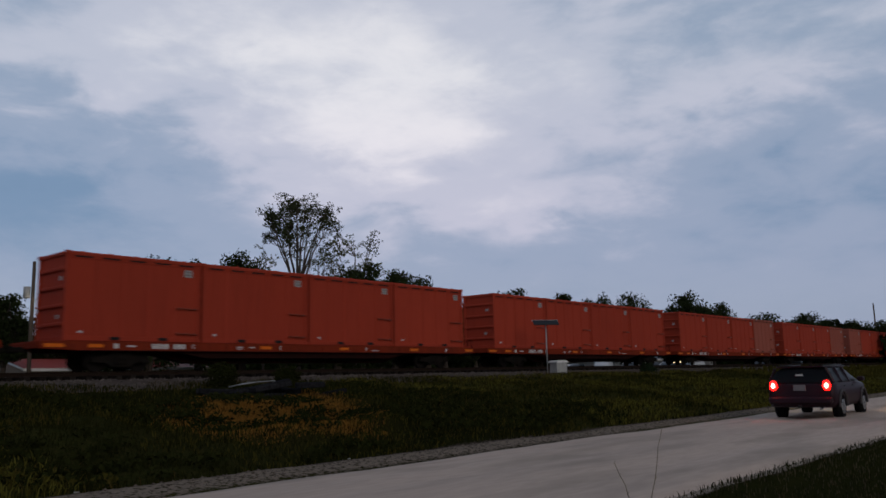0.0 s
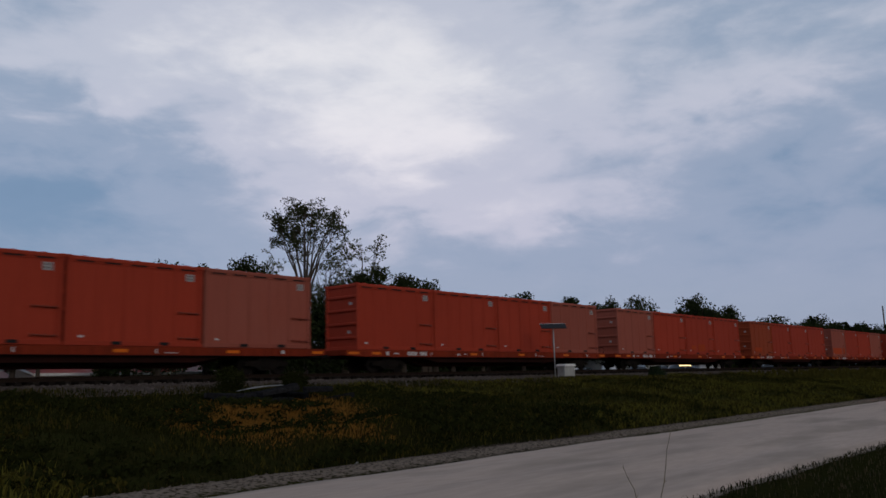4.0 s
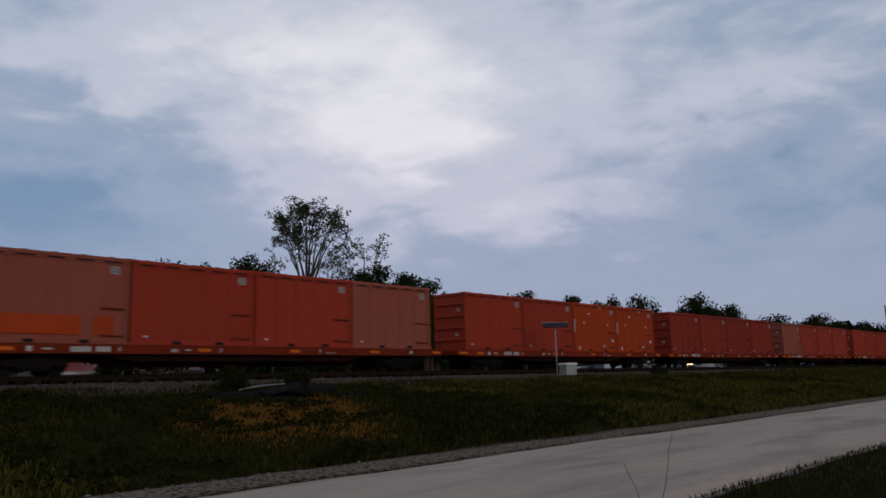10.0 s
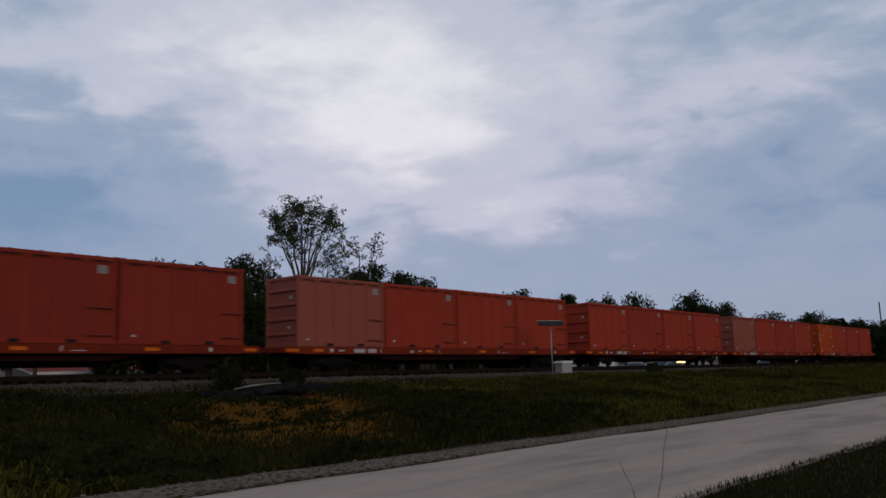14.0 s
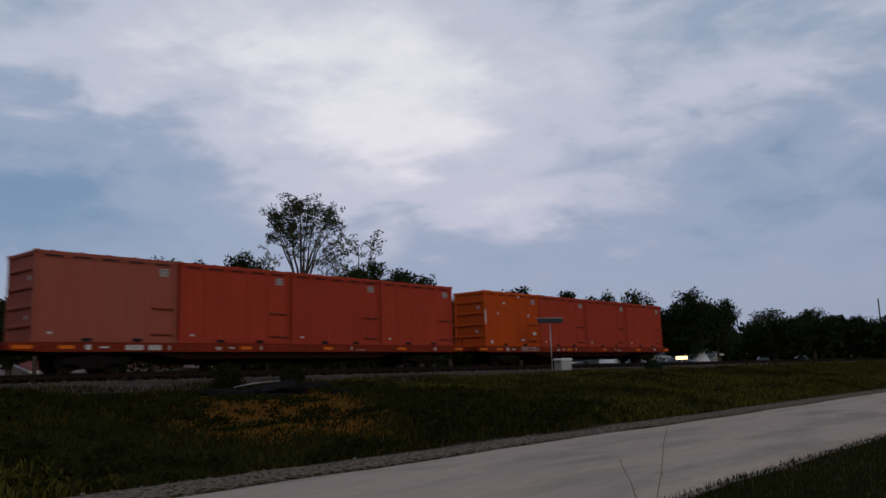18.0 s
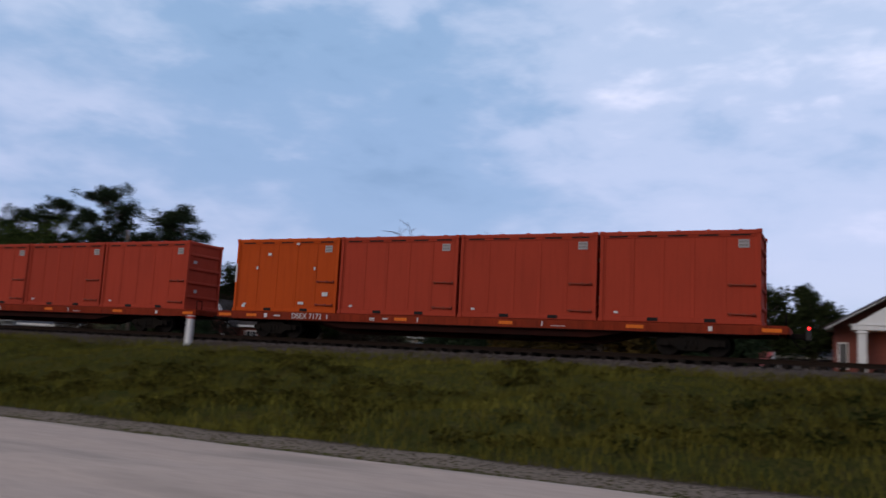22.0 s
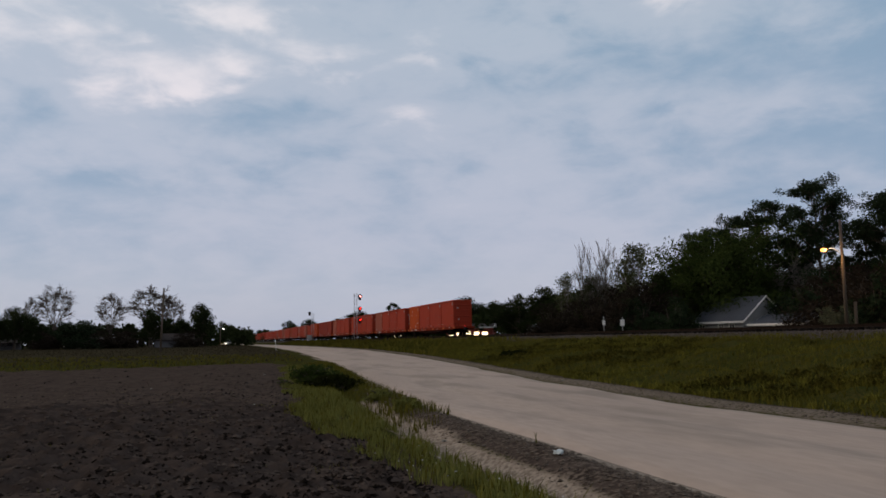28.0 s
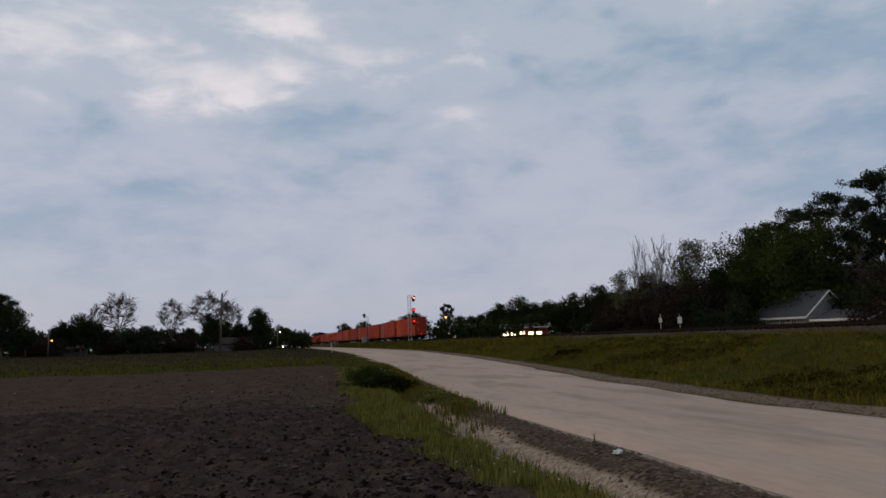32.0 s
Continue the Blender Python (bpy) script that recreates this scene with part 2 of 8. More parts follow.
# ---------------------------------------------------------------- materials
def shader(name, base, rough=0.7, metal=0.0, second=None, scale=3.0, fine=40.0, amount=0.5, fine_amount=0.25, bump=0.15, per_object=0.0,
           streaks=0.0, spec=0.3, stretch=(1, 1, 1), island=0.0, emission=None, glow=0.0, dirt=None, dirt_scale=0.8, dirt_amount=0.0):
    """A surface with variation at two scales, fine relief, streaks of weather and, if asked for, differences between pieces."""
    m = bpy.data.materials.new(name)
    m.use_nodes = True
    nt = m.node_tree
    N, L = nt.nodes.new, nt.links.new
    p = nt.nodes["Principled BSDF"]
    p.inputs["Roughness"].default_value = rough
    p.inputs["Metallic"].default_value = metal
    p.inputs["Specular IOR Level"].default_value = spec
    tc = N("ShaderNodeTexCoord")
    mp = N("ShaderNodeMapping")
    mp.inputs["Scale"].default_value = stretch
    L(tc.outputs["Object"], mp.inputs[0])
    vec = mp.outputs[0]
    info = N("ShaderNodeObjectInfo")
    if per_object:
        shift = N("ShaderNodeVectorMath")
        shift.operation = "MULTIPLY_ADD"
        L(info.outputs["Random"], shift.inputs[0])
        shift.inputs[1].default_value = (37.0, 53.0, 71.0)
        L(vec, shift.inputs[2])
        vec = shift.outputs[0]

    def noise_of(s, detail, vector=vec):
        n = N("ShaderNodeTexNoise")
        n.inputs["Scale"].default_value = s
        n.inputs["Detail"].default_value = detail
        L(vector, n.inputs["Vector"])
        return n.outputs[0]

    def ramp_of(v, lo, hi):
        r = N("ShaderNodeMapRange")
        r.inputs["From Min"].default_value, r.inputs["From Max"].default_value = lo, hi
        L(v, r.inputs[0])
        return r.outputs[0]

    def mix(a, b, f, mode="MIX"):
        n = N("ShaderNodeMix")
        n.data_type, n.blend_type = "RGBA", mode
        for v, s in ((f, n.inputs[0]), (a, n.inputs[6]), (b, n.inputs[7])):
            if isinstance(v, (float, int)):
                s.default_value = v
            elif isinstance(v, tuple):
                s.default_value = (*v, 1)
            else:
                L(v, s)
        return n.outputs[2]

    second = second or tuple(c * 0.6 for c in base)
    large = noise_of(scale, 5)
    small = noise_of(fine, 4)
    f = N("ShaderNodeMath")
    f.operation = "MULTIPLY"
    L(ramp_of(large, 0.3, 0.7), f.inputs[0])
    f.inputs[1].default_value = amount
    colour = mix(base, second, f.outputs[0])
    g = N("ShaderNodeMath")
    g.operation = "MULTIPLY"
    L(ramp_of(small, 0.3, 0.7), g.inputs[0])
    g.inputs[1].default_value = fine_amount
    colour = mix(colour, tuple(c * 0.55 for c in base), g.outputs[0])
    if streaks:
        sm = N("ShaderNodeMapping")
        sm.inputs["Scale"].default_value = (5.0, 5.0, 0.35)
        L(vec, sm.inputs[0])
        st = noise_of(1.6, 5, sm.outputs[0])
        k = N("ShaderNodeMath")
        k.operation = "MULTIPLY"
        L(ramp_of(st, 0.48, 0.75), k.inputs[0])
        k.inputs[1].default_value = streaks
        colour = mix(colour, tuple(c * 0.42 for c in second), k.outputs[0])
    if dirt is not None:
        dn = noise_of(dirt_scale, 6)
        k = N("ShaderNodeMath")
        k.operation = "MULTIPLY"
        L(ramp_of(dn, 0.5, 0.66), k.inputs[0])
        k.inputs[1].default_value = dirt_amount
        colour = mix(colour, dirt, k.outputs[0])
    if per_object or island:
        hs = N("ShaderNodeHueSaturation")
        src = info.outputs["Random"]
        if island:
            geo = N("ShaderNodeNewGeometry")
            src = geo.outputs["Random Per Island"]
        r = N("ShaderNodeMapRange")
        w = per_object or island
        r.inputs["To Min"].default_value, r.inputs["To Max"].default_value = 1 - w, 1 + w
        L(src, r.inputs[0])
        L(r.outputs[0], hs.inputs["Value"])
        L(colour, hs.inputs["Color"])
        colour = hs.outputs[0]
    L(colour, p.inputs["Base Color"])
    if bump:
        bn = N("ShaderNodeBump")
        bn.inputs["Strength"].default_value = bump
        bn.inputs["Distance"].default_value = 0.03
        L(small, bn.inputs["Height"])
        L(bn.outputs[0], p.inputs["Normal"])
    if emission is not None:
        p.inputs["Emission Color"].default_value = (*emission, 1)
        p.inputs["Emission Strength"].default_value = glow
    return m


M = {}
PAINT = dict(rough=0.8, spec=0.12, scale=0.5, fine=14, amount=0.45, fine_amount=0.12, bump=0.06, per_object=0.08, streaks=0.18)
M["red"] = shader("oxide red container paint", (0.365, 0.045, 0.022), second=(0.285, 0.038, 0.020), **PAINT)
M["brown"] = shader("sun-browned container paint", (0.30, 0.054, 0.020), second=(0.24, 0.044, 0.020), **PAINT)
M["deep red"] = shader("deep red container paint", (0.285, 0.034, 0.018), second=(0.21, 0.028, 0.017), **PAINT)
M["faded"] = shader("faded chalky container paint", (0.315, 0.090, 0.062), second=(0.30, 0.068, 0.042), **PAINT)
M["orange"] = shader("bright orange container paint", (0.47, 0.068, 0.008), second=(0.37, 0.050, 0.008), **PAINT)
M["vermilion"] = shader("orange red container paint", (0.43, 0.056, 0.012), second=(0.33, 0.044, 0.012), **PAINT)
M["sill"] = shader("orange flatcar paint", (0.25, 0.032, 0.013), second=(0.13, 0.023, 0.012), rough=0.85, spec=0.05, scale=0.9, fine=20, amount=0.7, streaks=0.5, per_object=0.1)
M["under"] = shader("grimy black steel", (0.012, 0.011, 0.010), second=(0.022, 0.016, 0.013), rough=0.95, spec=0.0, scale=2, fine=25)
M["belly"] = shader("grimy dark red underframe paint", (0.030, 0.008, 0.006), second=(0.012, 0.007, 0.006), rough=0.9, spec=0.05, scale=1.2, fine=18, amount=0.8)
M["wheel"] = shader("rolling steel", (0.016, 0.014, 0.013), second=(0.011, 0.010, 0.009), rough=0.95, spec=0.0, scale=4, fine=30)
M["plate"] = shader("white decal", (0.62, 0.62, 0.60), second=(0.42, 0.42, 0.41), rough=0.6, scale=5, fine=40, bump=0.02)
M["id plate"] = shader("weathered identification plate", (0.36, 0.34, 0.33), second=(0.26, 0.25, 0.24), rough=0.7, scale=5, fine=40, bump=0.02)
M["mark"] = shader("dim printed marks", (0.20, 0.18, 0.18), rough=0.6, bump=0.0)
M["reflect"] = shader("orange reflective stripe", (0.72, 0.15, 0.008), second=(0.6, 0.12, 0.01), rough=0.5, spec=0.15, bump=0.0)
M["pocket"] = shader("dark pocket", (0.012, 0.010, 0.010), rough=0.9)
M["rail"] = shader("rusty rail steel", (0.024, 0.016, 0.012), second=(0.015, 0.010, 0.008), rough=0.85, spec=0.03, scale=3, fine=40)
M["tie"] = shader("weathered creosoted tie", (0.016, 0.013, 0.011), second=(0.030, 0.025, 0.021), rough=0.95, spec=0.0, scale=3, fine=30, stretch=(4, 1, 4), per_object=0.3, bump=0.4)
# grey blue second tone stands for sky light on the upper faces
M["old tie"] = shader("black rotten tie with painted sky sheen", (0.012, 0.012, 0.013), second=(0.040, 0.040, 0.044), rough=0.7, scale=3, fine=30, stretch=(4, 1, 4), per_object=0.3, bump=0.4, spec=0.0)
M["wood"] = shader("weathered pole wood", (0.10, 0.075, 0.055), second=(0.06, 0.048, 0.04), rough=0.9, scale=3, fine=30, stretch=(6, 6, 0.6), bump=0.4)
M["galv"] = shader("galvanised steel", (0.36, 0.37, 0.38), second=(0.27, 0.28, 0.29), rough=0.5, metal=0.4, scale=3, fine=20)
M["cabinet"] = shader("grey cabinet paint", (0.40, 0.40, 0.38), second=(0.30, 0.30, 0.28), rough=0.6, scale=2, fine=25, streaks=0.3)
M["black"] = shader("black enamel", (0.012, 0.012, 0.013), rough=0.5)
M["white"] = shader("white paint", (0.76, 0.76, 0.74), second=(0.62, 0.61, 0.58), rough=0.6, scale=1.5, fine=20, streaks=0.25)
M["signal red"] = shader("red signal light", (0.5, 0.02, 0.02), rough=0.3, emission=(1.0, 0.012, 0.010), glow=7.0)
M["signal pale"] = shader("bright red signal light", (0.5, 0.2, 0.2), rough=0.3, emission=(1.0, 0.16, 0.16), glow=9.0)
M["sodium"] = shader("sodium lamp glass", (0.8, 0.5, 0.2), rough=0.3, emission=(1.0, 0.30, 0.05), glow=3.4)
M["warm"] = shader("warm lamp glass", (0.8, 0.7, 0.5), rough=0.3, emission=(1.0, 0.70, 0.34), glow=2.2)
M["lamp white"] = shader("white lamp glass", (0.8, 0.8, 0.8), rough=0.3, emission=(1.0, 0.93, 0.85), glow=10.0)
M["bark"] = shader("grey brown bark", (0.075, 0.058, 0.045), second=(0.045, 0.036, 0.03), rough=0.95, scale=2, fine=12, stretch=(3, 3, 0.7), bump=0.5)
M["pale bark"] = shader("pale grey bark", (0.17, 0.15, 0.135), second=(0.10, 0.09, 0.08), rough=0.95, scale=2, fine=12, bump=0.4)
LEAF = dict(rough=0.95, scale=0.35, fine=3.0, amount=0.6, fine_amount=0.35, bump=0.0, island=0.14, spec=0.0)
M["leaf oak"] = shader("dark oak leaves", (0.026, 0.035, 0.013), second=(0.017, 0.024, 0.010), **LEAF)
M["leaf spring"] = shader("young spring leaves", (0.085, 0.095, 0.045), second=(0.055, 0.065, 0.032), **LEAF)
M["leaf tall"] = shader("thin grey green leaves", (0.052, 0.060, 0.028), second=(0.034, 0.042, 0.020), **LEAF)
M["leaf pine"] = shader("dark pine needles", (0.026, 0.040, 0.020), second=(0.018, 0.028, 0.016), **LEAF)
M["leaf green"] = shader("fresh green leaves", (0.046, 0.066, 0.018), second=(0.030, 0.046, 0.013), **LEAF)
M["leaf thicket"] = shader("brown black thicket twigs", (0.034, 0.026, 0.019), second=(0.022, 0.018, 0.014), **LEAF)
M["leaf rust"] = shader("rust tinged leaves", (0.075, 0.048, 0.014), second=(0.040, 0.034, 0.012), **LEAF)
M["leaf pale"] = shader("pale blossom", (0.12, 0.125, 0.08), second=(0.06, 0.07, 0.035), **LEAF)
M["grass"] = shader("rough spring grass", (0.122, 0.106, 0.020), second=(0.060, 0.062, 0.013), **LEAF)
M["grass mid"] = shader("dim olive grass", (0.060, 0.052, 0.011), second=(0.030, 0.028, 0.007), **LEAF)
M["leaf weed"] = shader("dark weed leaves", (0.022, 0.025, 0.007), second=(0.014, 0.017, 0.005), **LEAF)
M["grass dry"] = shader("dry orange broomsedge", (0.27, 0.125, 0.026), second=(0.17, 0.083, 0.020), **LEAF)


# ---------------------------------------------------------------- lie of the land
rng = np.random.default_rng(7)
_lattice = rng.random((64, 64))


def bumps(x, y, size, octaves=3):
    """Smooth random relief in 0 to 1 for arrays of places."""
    x, y = np.asarray(x, float) / size, np.asarray(y, float) / size
    out, amp, norm = np.zeros(np.broadcast(x, y).shape), 1.0, 0.0
    for o in range(octaves):
        i, j = np.floor(x).astype(int), np.floor(y).astype(int)
        u, v = x - i, y - j
        u, v = u * u * (3 - 2 * u), v * v * (3 - 2 * v)
        a, b = _lattice[i % 64, j % 64], _lattice[(i + 1) % 64, j % 64]
        c, d = _lattice[i % 64, (j + 1) % 64], _lattice[(i + 1) % 64, (j + 1) % 64]
        out = out + amp * (a * (1 - u) * (1 - v) + b * u * (1 - v) + c * (1 - u) * v + d * u * v)
        norm += amp
        amp *= 0.5
        x, y = x * 2.03 + 11.3, y * 2.03 + 5.7
    return out / norm


ROAD_X = [-900, -300, -200, -130, -90, -60, -40, -25, -16, 0, 60, 400]
ROAD_NEAR = [10.0, 11.5, 11.5, 11.0, 9.6, 8.0, 6.6, 5.3, 4.75, 4.6, 4.4, 4.4]
ROAD_FAR = [16.0, 18.2, 18.4, 18.2, 17.2, 15.0, 12.7, 10.6, 9.8, 9.7, 9.8, 10.2]
RISE_X = [-900, -200, -90, -40, -15, 0, 900]
RISE_Z = [0.60, 0.55, 0.40, 0.12, 0.0, 0.0, 0.0]
RAIL_Z = 1.86
TRACK_Y = 27.32


def road_near(x):
    return np.interp(x, ROAD_X, ROAD_NEAR)


def road_far(x):
    return np.interp(x, ROAD_X, ROAD_FAR)


def land(x, y):
    """Height of the bare ground."""
    x, y = np.asarray(x, float), np.asarray(y, float)
    x, y = np.broadcast_arrays(x, y)
    near, far = road_near(x), road_far(x)
    rise = np.interp(x, RISE_X, RISE_Z)
    toe = far + 1.5
    t = np.clip((y - toe) / (22.8 - toe), 0, 1)
    bank = rise * (1 - t) + 1.24 * (t ** 0.9)
    z = np.where(y > toe, bank, rise)
    # verge: grassy strip, washed-out rut and crumbly shoulder on the near side
    s = y - near
    lefthand = np.clip((-x - 1.0) / 4.0, 0, 1) * np.clip((x + 34) / 8.0, 0, 1)
    z = z - 0.15 * lefthand * np.exp(-((s + 1.35 + 0.3 * (bumps(x, y, 2.2) - 0.5)) / 0.26) ** 2)
    z = z + 0.11 * np.exp(-((s + 0.62) / 0.34) ** 2) * (0.4 + 0.9 * bumps(x, y, 1.1))
    z = z + 0.10 * np.exp(-((y - far - 0.75) / 0.6) ** 2) * (0.4 + 0.9 * bumps(x + 31, y, 1.3))
    # beyond the track
    back = np.clip((y - 31.5) / 9.0, 0, 1)
    z = np.where(y > 31.5, 1.42 - 0.55 * back, z)
    # roughness
    field = np.clip((near - 2.2 - y) / 0.6, 0, 1) * np.clip((62 + x) / 8.0, 0, 1)
    z = z + field * (0.16 * (bumps(x, y, 0.6) - 0.5) + 0.10 * (bumps(x + 7, y + 3, 1.7) - 0.5))
    grassy = np.clip((y - far - 1.4) / 0.8, 0, 1) * np.clip((22.6 - y) / 1.2, 0, 1)
    z = z + grassy * (0.75 * (bumps(x, y, 2.6) - 0.5) + 0.32 * (bumps(x, y + 9, 1.0) - 0.5))
    onroad = np.clip((s + 0.1) / 0.3, 0, 1) * np.clip((far + 0.1 - y) / 0.3, 0, 1)
    return z - 0.06 * onroad


def land_at(x, y):
    return float(land(np.array([x]), np.array([y]))[0])


def ground_material():
    m = bpy.data.materials.new("earth and grass")
    m.use_nodes = True
    nt = m.node_tree
    N, L = nt.nodes.new, nt.links.new
    p = nt.nodes["Principled BSDF"]
    p.inputs["Roughness"].default_value = 0.95
    p.inputs["Specular IOR Level"].default_value = 0.15
    tc = N("ShaderNodeTexCoord")

    def noise_of(s, d=5):
        n = N("ShaderNodeTexNoise")
        n.inputs["Scale"].default_value, n.inputs["Detail"].default_value = s, d
        L(tc.outputs["Object"], n.inputs["Vector"])
        return n.outputs[0]

    def mix(a, b, f):
        n = N("ShaderNodeMix")
        n.data_type = "RGBA"
        for v, s in ((f, n.inputs[0]), (a, n.inputs[6]), (b, n.inputs[7])):
            if isinstance(v, tuple):
                s.default_value = (*v, 1)
            else:
                L(v, s)
        return n.outputs[2]

    def ragged(name, grain):
        a = N("ShaderNodeAttribute")
        a.attribute_name = name
        s = N("ShaderNodeMath")
        s.operation = "ADD"
        L(a.outputs["Fac"], s.inputs[0])
        k = N("ShaderNodeMath")
        k.operation = "MULTIPLY_ADD"
        L(grain, k.inputs[0])
        k.inputs[1].default_value, k.inputs[2].default_value = 0.9, -0.45
        L(k.outputs[0], s.inputs[1])
        r = N("ShaderNodeMapRange")
        r.inputs["From Min"].default_value, r.inputs["From Max"].default_value = 0.38, 0.62
        L(s.outputs[0], r.inputs[0])
        return r.outputs[0]

    n1, n2, n3, n4 = noise_of(0.35), noise_of(2.2), noise_of(14), noise_of(60, 3)
    sharp = N("ShaderNodeMapRange")
    sharp.inputs["From Min"].default_value, sharp.inputs["From Max"].default_value = 0.35, 0.65
    L(n2, sharp.inputs[0])
    sharp3 = N("ShaderNodeMapRange")
    sharp3.inputs["From Min"].default_value, sharp3.inputs["From Max"].default_value = 0.38, 0.62
    L(n3, sharp3.inputs[0])
    grass = mix(mix((0.070, 0.070, 0.016), (0.040, 0.046, 0.012), n1), (0.078, 0.062, 0.020), sharp.outputs[0])
    grass = mix(grass, (0.036, 0.040, 0.012), sharp3.outputs[0])
    # darker grass colour stands for the dimness of the first view
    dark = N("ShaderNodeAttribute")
    dark.attribute_name = "dimmed"
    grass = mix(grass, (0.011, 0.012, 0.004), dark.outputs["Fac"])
    parched = N("ShaderNodeAttribute")
    parched.attribute_name = "parched"
    grass = mix(grass, (0.075, 0.036, 0.009), parched.outputs["Fac"])
    fallow = N("ShaderNodeAttribute")
    fallow.attribute_name = "fallow"
    grass = mix(grass, mix((0.062, 0.050, 0.034), (0.034, 0.028, 0.018), sharp.outputs[0]), fallow.outputs["Fac"])
    soil = mix(mix((0.086, 0.064, 0.053), (0.036, 0.026, 0.021), sharp.outputs[0]), (0.088, 0.065, 0.053), sharp3.outputs[0])
    sand = mix(mix((0.46, 0.375, 0.30), (0.33, 0.265, 0.205), n2), (0.20, 0.155, 0.12), sharp3.outputs[0])
    colour = mix(grass, soil, ragged("soil", n3))
    colour = mix(colour, sand, ragged("sand", n3))
    p.inputs["Specular IOR Level"].default_value = 0.0
    p.inputs["Roughness"].default_value = 1.0
    L(colour, p.inputs["Base Color"])
    bn = N("ShaderNodeBump")
    bn.inputs["Strength"].default_value, bn.inputs["Distance"].default_value = 0.6, 0.05
    L(n3, bn.inputs["Height"])
    L(bn.outputs[0], p.inputs["Normal"])
    return m


def spread(*runs):
    """Grid lines from runs of (start, stop, step)."""
    return np.unique(np.round(np.concatenate([np.arange(a, b, s) for a, b, s in runs]), 3))


def sheet(name, xs, ys, zs, material):
    nx, ny = len(xs), len(ys)
    X, Y = np.meshgrid(xs, ys, indexing="ij")
    Z = zs(X, Y)
    verts = np.stack([X.ravel(), Y.ravel(), Z.ravel()], -1)
    i, j = np.meshgrid(np.arange(nx - 1), np.arange(ny - 1), indexing="ij")
    a = (i * ny + j).ravel()
    faces = np.stack([a, a + ny, a + ny + 1, a + 1], -1)
    me = bpy.data.meshes.new(name)
    me.vertices.add(len(verts))
    me.vertices.foreach_set("co", verts.ravel())
    me.loops.add(faces.size)
    me.loops.foreach_set("vertex_index", faces.ravel())
    me.polygons.add(len(faces))
    me.polygons.foreach_set("loop_start", np.arange(len(faces)) * 4)
    me.polygons.foreach_set("use_smooth", np.ones(len(faces), bool))
    me.materials.append(material)
    me.update(calc_edges=True)
    return me, X.ravel(), Y.ravel()


far_steps = [45, 52, 60, 70, 85, 105, 135, 180, 250, 350, 500, 800, 1400, 2600, 4500]
gx = np.concatenate([[-v for v in (4500, 2600, 1400, 800, 500, 350, 250, 180)], spread((-150, -80, 4), (-80, -30, 1.0), (-30, -20, 0.35), (-20, 12, 0.16), (12, 40, 0.5), (40, 80, 1.5), (80, 160, 5)), [180, 250, 350, 500, 800, 1400, 2600, 4500]])
gy = np.concatenate([[-v for v in (4500, 2600, 1400, 800, 500, 350, 250, 180, 135, 105, 85, 70, 60, 50, 42, 35, 30)], spread((-26, -10, 0.8), (-10, -3, 0.3), (-3, 6, 0.16), (6, 10.4, 0.8), (10.4, 13, 0.22), (13, 24, 0.4), (24, 40, 1.0)), far_steps])
# share of painted dimness along the bank
dimmed_bank = lambda x: np.clip((x + 6) / 20.0, 0, 1) * (1 - 0.8 * np.clip((x - 13) / 12.0, 0, 1))
me, GX, GY = sheet("ground", gx, gy, land, ground_material())
near_g, far_g = road_near(GX), road_far(GX)
strip = 0.5 * np.clip((-GX - 8) / 8.0, 0, 1)
soil = ((GY < near_g - 2.15 - strip) & (GX > -50 - 0.4 * GY * (GY < 0) * 0.6 + 8 * (bumps(GX, GY, 9.0) - 0.5))).astype(float) * np.clip((-GX + 1.0) / 3.0, 0, 1)
soil = np.maximum(soil, 1.2 * np.exp(-((GY - near_g + 0.6) / 0.45) ** 4) * np.clip((GX + 18) / 4.0, 0, 1) * np.clip((2.0 - GX) / 3.0, 0, 1))
soil = np.maximum(soil, 0.62 * np.exp(-((GY - far_g - 0.8) / 0.9) ** 4))
edge_wobble = 0.35 * (bumps(GX, GY, 2.2) - 0.5)
rut = 1.4 * np.exp(-((GY - near_g + 1.35 + edge_wobble) / 0.36) ** 2) * np.clip((-GX - 1.0) / 3.0, 0, 1) * np.clip((GX + 21.5) / 2.0, 0, 1)
shoulder = np.exp(-((GY - near_g + 0.05) / (0.22 + 0.3 * bumps(GX, GY, 0.9))) ** 2) * 0.9 + 0.50 * np.exp(-((GY - far_g - 0.5 + edge_wobble) / 0.8) ** 4)
berm = 0.40 * np.exp(-((GY - near_g + 0.55) / 0.5) ** 4) * np.clip((GX + 20) / 4.0, 0, 1) * np.clip((2.0 - GX) / 3.0, 0, 1)
# dimness painted into the grass: middle of the bank, near verge on the right
dimmed = np.clip(dimmed_bank(GX), 0, 0.9)
dimmed = np.where((GY < near_g) & (GX > 0), 0.85, dimmed)
dry_a, dry_b = (GX - 13.0) * 0.63 + (GY - 16.8) * 0.78, (GX - 13.0) * 0.78 - (GY - 16.8) * 0.63
parched = np.clip(1.5 * np.exp(-(dry_a / 2.9) ** 2 - (dry_b / 1.75) ** 2), 0, 1)
fallow = 0.85 * np.clip((-58 - 0.24 * np.minimum(GY, 0) - GX) / 12.0, 0, 1) * (GY < near_g - 1.4)
for key, val in (("parched", parched), ("fallow", fallow), ("dimmed", dimmed), ("soil", soil), ("sand", np.clip(np.maximum(np.maximum(rut, shoulder), berm), 0, 1))):
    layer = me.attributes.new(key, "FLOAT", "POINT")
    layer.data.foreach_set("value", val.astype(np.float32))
tagged(hold("ground", me, None), "rough grass and bare ploughed soil beside a dirt road", "ground", kind="structure")

